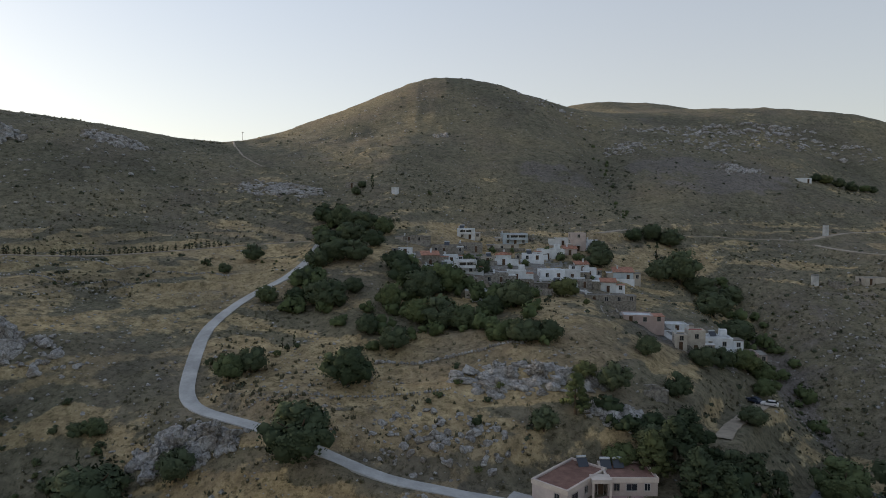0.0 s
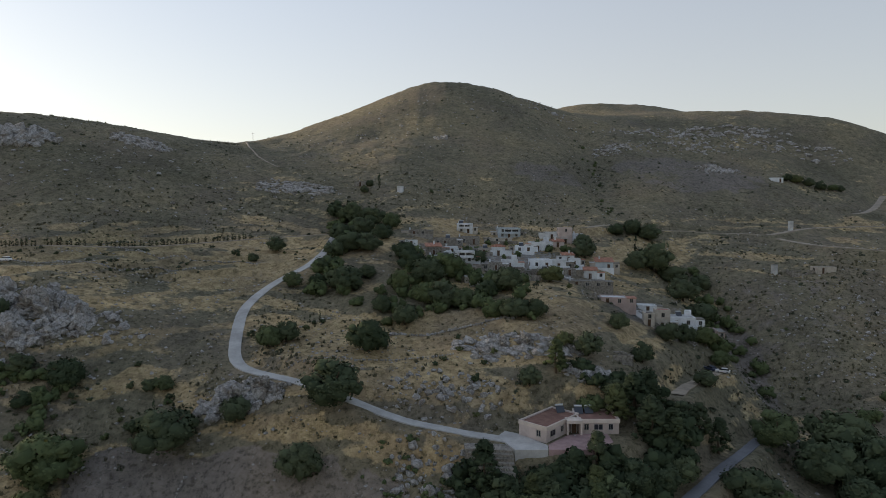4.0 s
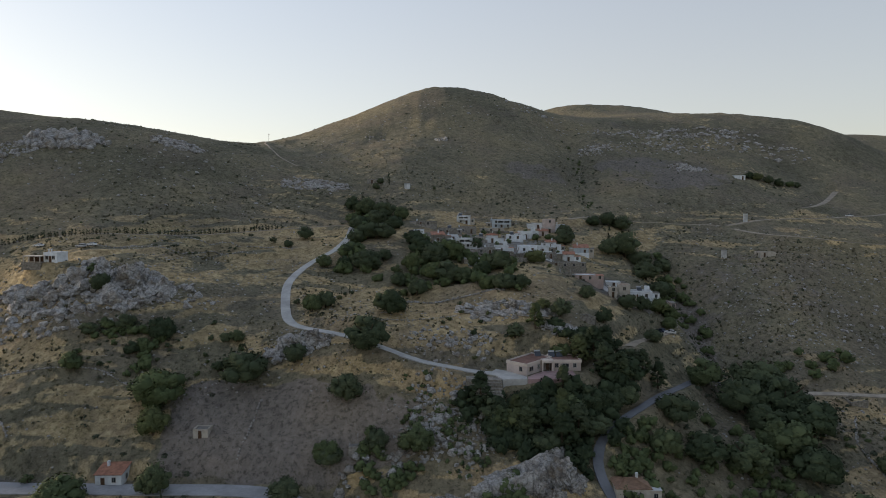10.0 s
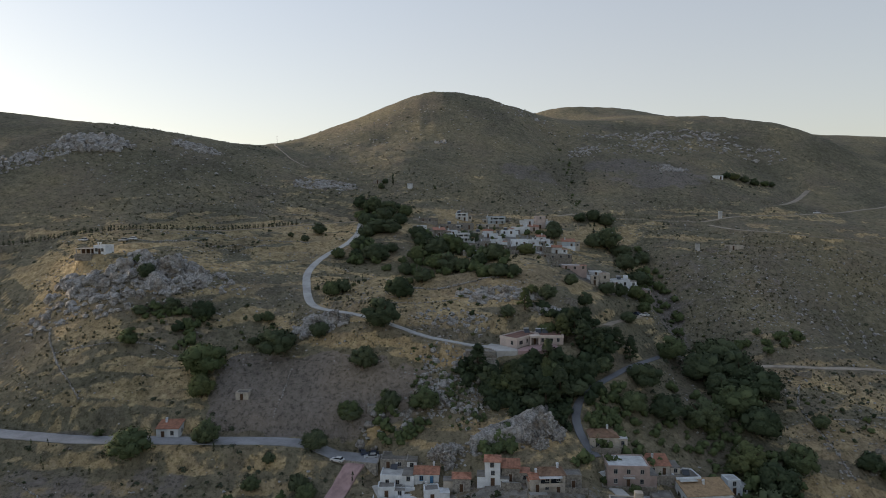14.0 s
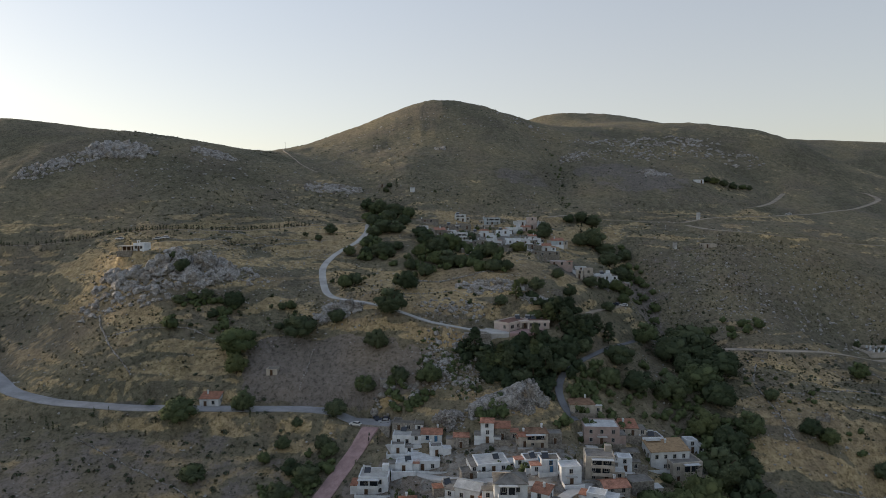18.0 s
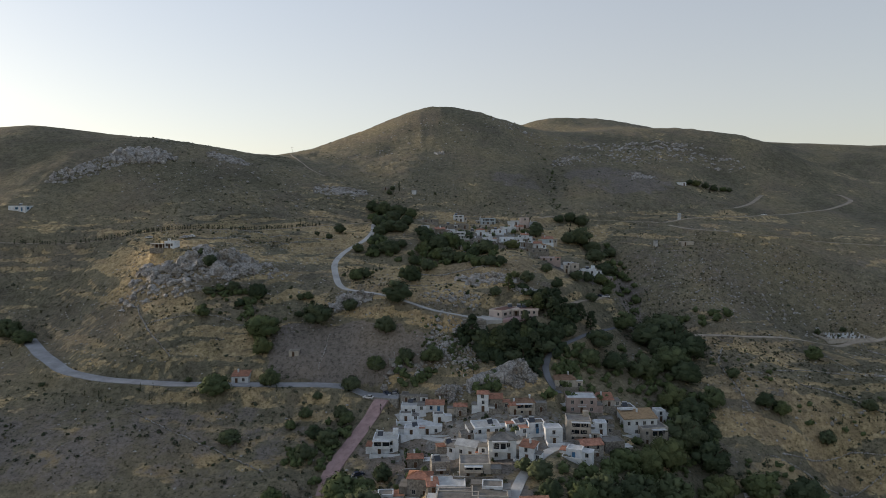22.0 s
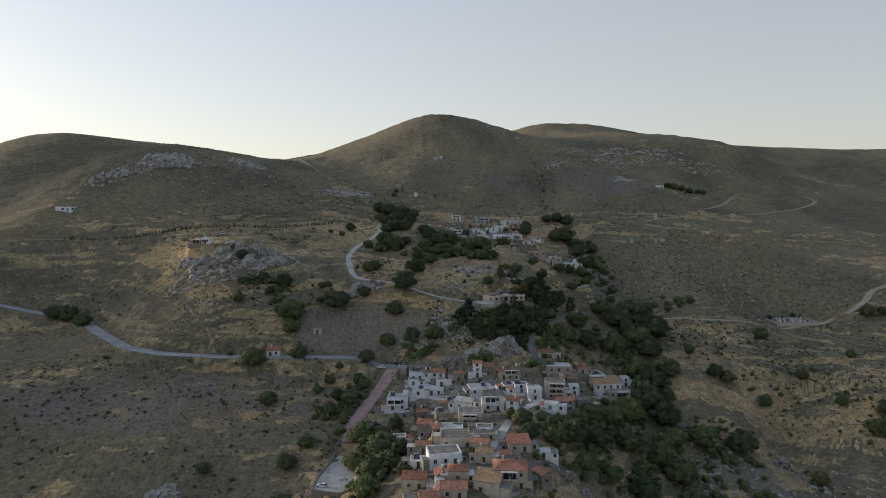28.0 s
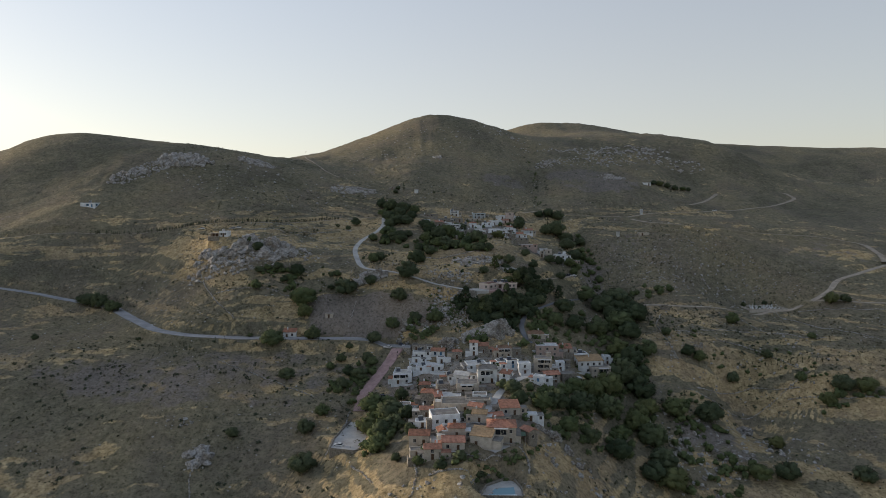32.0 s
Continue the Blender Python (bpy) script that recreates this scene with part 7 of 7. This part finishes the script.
# ---- terraces, pool, walls ----
def platform(name, corners, level, deep, mat, label, rim=0.0):
    base = thing(name, pose(0, 0, 0), label, "terrace")
    part("paving", prism(corners, level - 0.25, level), mat, base)
    cx, cy = sum(c[0] for c in corners) / len(corners), sum(c[1] for c in corners) / len(corners)
    for (x0, y0), (x1, y1) in zip(corners, corners[1:] + corners[:1]):
        run = math.hypot(x1 - x0, y1 - y0)
        nx, ny = (y1 - y0) / run * 0.35, -(x1 - x0) / run * 0.35
        part("retaining_wall", prism([(x0, y0), (x0 + nx, y0 + ny), (x1 + nx, y1 + ny), (x1, y1)], level - deep, level + rim), WALL["stone"], base)
    return base


platform("car_park", [(-55.8, -9), (-46, -12), (-39.8, -8.5), (-39.8, -1.6), (-44, 9.7), (-45.6, 28.5), (-49.4, 29), (-52.4, 17), (-55.3, 2)], 14.95, 6.0, CONCRETE, "pale concrete car park above a curved stone wall", 0.7)
platform("village_square", [(-40, 74.5), (-34, 73), (-24.5, 70.5), (-24, 77), (-38, 80)], 38.0, 5.0, ASPHALT, "grey concrete square with parked cars", 0.05)
kiosk = thing("bus_shelter", pose(-45.6, 11.5, 14.95, 0, 0, 5), "small brown open shelter in the car park", "shelter")
part("roof", boxes((-1.6, 1.6, -1.2, 1.2, 2.3, 2.45)), RED_PAINT, kiosk)
part("back_wall", boxes((-1.5, 1.5, 0.95, 1.1, 0, 2.3)), WOOD, kiosk)
for x in (-1.4, 1.4):
    part("post", tubes(((x, -1.0, 0), (x, -1.0, 2.3), 0.06, 0.06, 6)), METAL, kiosk)
lower = platform("pool_terrace", [(0.6, -60), (14.5, -61), (15, -55), (13, -45.5), (3.7, -52)], 18.1, 7.0, CONCRETE, "pale stone terrace with a shallow blue basin", 0.9)
WATER, _nt, _sh = material("pool_water")
_sh.inputs["Base Color"].default_value, _sh.inputs["Roughness"].default_value = (0.22, 0.36, 0.42, 1), 0.08
part("basin_water", prism([(3.5, -58.5), (12.5, -59), (12.8, -53), (6.5, -53.5)], 17.95, 18.16), WATER, lower, "pale blue water surface")
part("basin_rim", boxes((3.2, 12.8, -59.6, -59.1, 17.9, 18.5)), WALL["white"], lower)


def field_wall(corners, high, seed, label="grey dry-stone field wall across the slope"):
    """A wall of piled stones."""
    rng = random.Random(seed)
    line = spaced(corners, 0.75)
    cx, cy = line[0]
    base = thing("dry_stone_wall", pose(cx, cy, land(cx, cy)), label, "wall", "field walls")
    for x, y in line[:140]:
        s = high * rng.uniform(0.4, 0.75)
        m = Matrix.LocRotScale((x - cx + rng.uniform(-0.2, 0.2), y - cy + rng.uniform(-0.2, 0.2), land(x, y) - base.location.z + s * 0.3), Euler((rng.uniform(-0.4, 0.4), rng.uniform(-0.4, 0.4), rng.uniform(0, 6))), (s, s * 0.8, s))
        shared("stone", rng.choice(ROCKS), base, m)


field_wall([(-150, 124), (-147, 118), (-137, 106), (-123, 93)], 0.9, 1)
field_wall([(-56, 102), (-57, 95), (-59, 88)], 0.8, 2)
field_wall([(-140, 111), (-110, 112), (-90, 106)], 0.8, 3)
field_wall([(-128, 66), (-96, 52), (-70, 40)], 0.8, 4)
field_wall([(-40, 128), (-22, 133), (2, 137)], 0.7, 5)
field_wall([(-16, 150), (8, 152), (30, 156)], 1.0, 6)
field_wall([(-112, 7), (-114, -6), (-110, -16)], 0.9, 7)
field_wall([(130, 100), (165, 104), (200, 98)], 0.8, 8)
field_wall([(120, 60), (150, 58), (190, 66)], 0.8, 9)
field_wall([(-30, 126), (-31, 117)], 0.8, 10)
field_wall([(-150, 178), (-118, 184), (-88, 194)], 0.8, 11)
field_wall([(-130, 214), (-95, 206), (-70, 205)], 0.8, 12)
field_wall([(-46, -22), (-41, -30), (-36, -42)], 0.9, 13)
field_wall([(-24, -36), (-20, -46), (-22, -56)], 0.9, 14)
field_wall([(230, 142), (252, 128), (280, 112)], 0.8, 15)
field_wall([(180, 122), (184, 104), (215, 90)], 0.8, 16)
field_wall([(217, 146), (221, 106), (243, 81)], 0.9, 17)
field_wall([(152, 94), (171, 85), (188, 68)], 0.9, 18)
field_wall([(128, 63), (161, 70), (182, 61)], 0.9, 19)
field_wall([(175, 59), (197, 46), (222, 40)], 0.9, 20)
field_wall([(129, 119), (121, 106), (123, 77)], 0.9, 21)
field_wall([(-12, -44), (0, -46), (10, -44)], 1.0, 22, "rough stone terrace wall below the houses")
field_wall([(-16, -50), (0, -52)], 1.0, 23, "rough stone terrace wall below the houses")
field_wall([(15, -34), (20, -40), (19, -48)], 1.0, 24, "rough stone terrace wall below the houses")
field_wall([(-52, 30), (-54, 12), (-58, -6)], 0.9, 25, "pale stone parapet beside the parking place")


# ---- the cemetery ----
def grave(x, y, turn, seed):
    rng = random.Random(seed)
    ob = thing("grave", pose(x, y, 42.5, 0, 0, turn), "white marble grave with a small headstone cross", "grave", "graves")
    part("slab", boxes((-0.5, 0.5, -1.0, 1.0, -0.5, 0.45)), WALL[rng.choice(("white", "stone", "cream"))], ob)
    h = rng.uniform(1.0, 1.7)
    part("headstone", boxes((-0.45, 0.45, 0.8, 1.0, 0.55, h), (-0.08, 0.08, 0.86, 0.94, h, h + 0.6), (-0.25, 0.25, 0.86, 0.94, h + 0.28, h + 0.4)), WALL["white"], ob)


rows = random.Random(3)
for r in range(4):
    for n in range(8):
        if rows.random() < 0.85:
            grave(205.5 + 2.6 * n + rows.uniform(-0.3, 0.3), 153.6 + 3.2 * r + rows.uniform(-0.3, 0.3), rows.uniform(-8, 8), 50 + r * 8 + n)
yard_wall = thing("cemetery_wall", pose(215, 159, 42.5), "low whitewashed wall around the cemetery", "wall")
for x0, x1, y0, y1 in ((-13, 13, -7.8, -7.45), (-13, 13, 7.45, 7.8), (-13, -12.65, -7.45, 7.45), (12.65, 13, -7.45, 7.45)):
    part("wall_run", boxes((x0, x1, y0, y1, -2.5, 1.1)), WALL["cream"], yard_wall)
for x, y, w in ((205, 166, 5.0), (221, 168, 4.6), (213, 160, 3.2)):
    plant("tree", x, y, w, 0.9, grow)
for x, y in ((204, 164), (208, 157), (224, 165), (214, 168)):
    plant("cypress_tree", x, y, 4.2, 1.0, grow)


# ---- tanks, masts, poles ----
def water_tank(x, y, r, h, label):
    ob = thing("water_tank", pose(x, y, land(x, y)), label, "water tank", "water tanks")
    part("drum", tubes(((0, 0, -1.5), (0, 0, h), r, r, 24)), ROOF_WHITE, ob)
    part("lid", tubes(((0, 0, h), (0, 0, h + 0.25), r * 1.06, r * 0.9, 24)), ROOF_GREY, ob)
    part("pipe", tubes(((r + 0.1, 0, -1), (r + 0.1, 0, h), 0.06, 0.06, 6)), METAL, ob)


water_tank(176, 291, 1.25, 5.0, "pale cylindrical water tank beside the ridge track")
water_tank(137, 232, 1.3, 3.6, "pale cylindrical water tank beside the low sheds")
water_tank(-22, 292, 1.7, 2.4, "squat white water tank under the hill")


def mast(x, y, h, label):
    ob = thing("utility_pole", pose(x, y, land(x, y)), label, "pole", "poles")
    part("pole_shaft", tubes(((0, 0, -1), (0, 0, h), 0.14, 0.09, 8)), WOOD, ob)
    part("crossarm", boxes((-0.9, 0.9, -0.06, 0.06, h - 0.7, h - 0.55)), WOOD, ob)
    for k in (-0.8, 0.0, 0.8):
        part("insulator", tubes(((k, 0, h - 0.55), (k, 0, h - 0.3), 0.05, 0.05, 6)), METAL, ob)


mast(-149, 474, 6.5, "thin dark pole standing in the saddle")
awning = thing("awning", pose(17, -32.5, land(17, -32.5)), "green cloth awning beside a stone house", "awning")
AWNING_GREEN = plain("green_awning_cloth", (0.10, 0.16, 0.11), 0.9, 0.25, 1.0)
part("cloth", prism([(-3, -2), (3, -2.4), (3.2, 1.8), (-2.6, 2.2)], 2.5, 2.58), AWNING_GREEN, awning)
for x, y in ((-2.8, -1.8), (2.8, -2.2), (3.0, 1.6), (-2.4, 2.0)):
    part("post", tubes(((x, y, -1), (x, y, 2.5), 0.05, 0.05, 6)), METAL, awning)
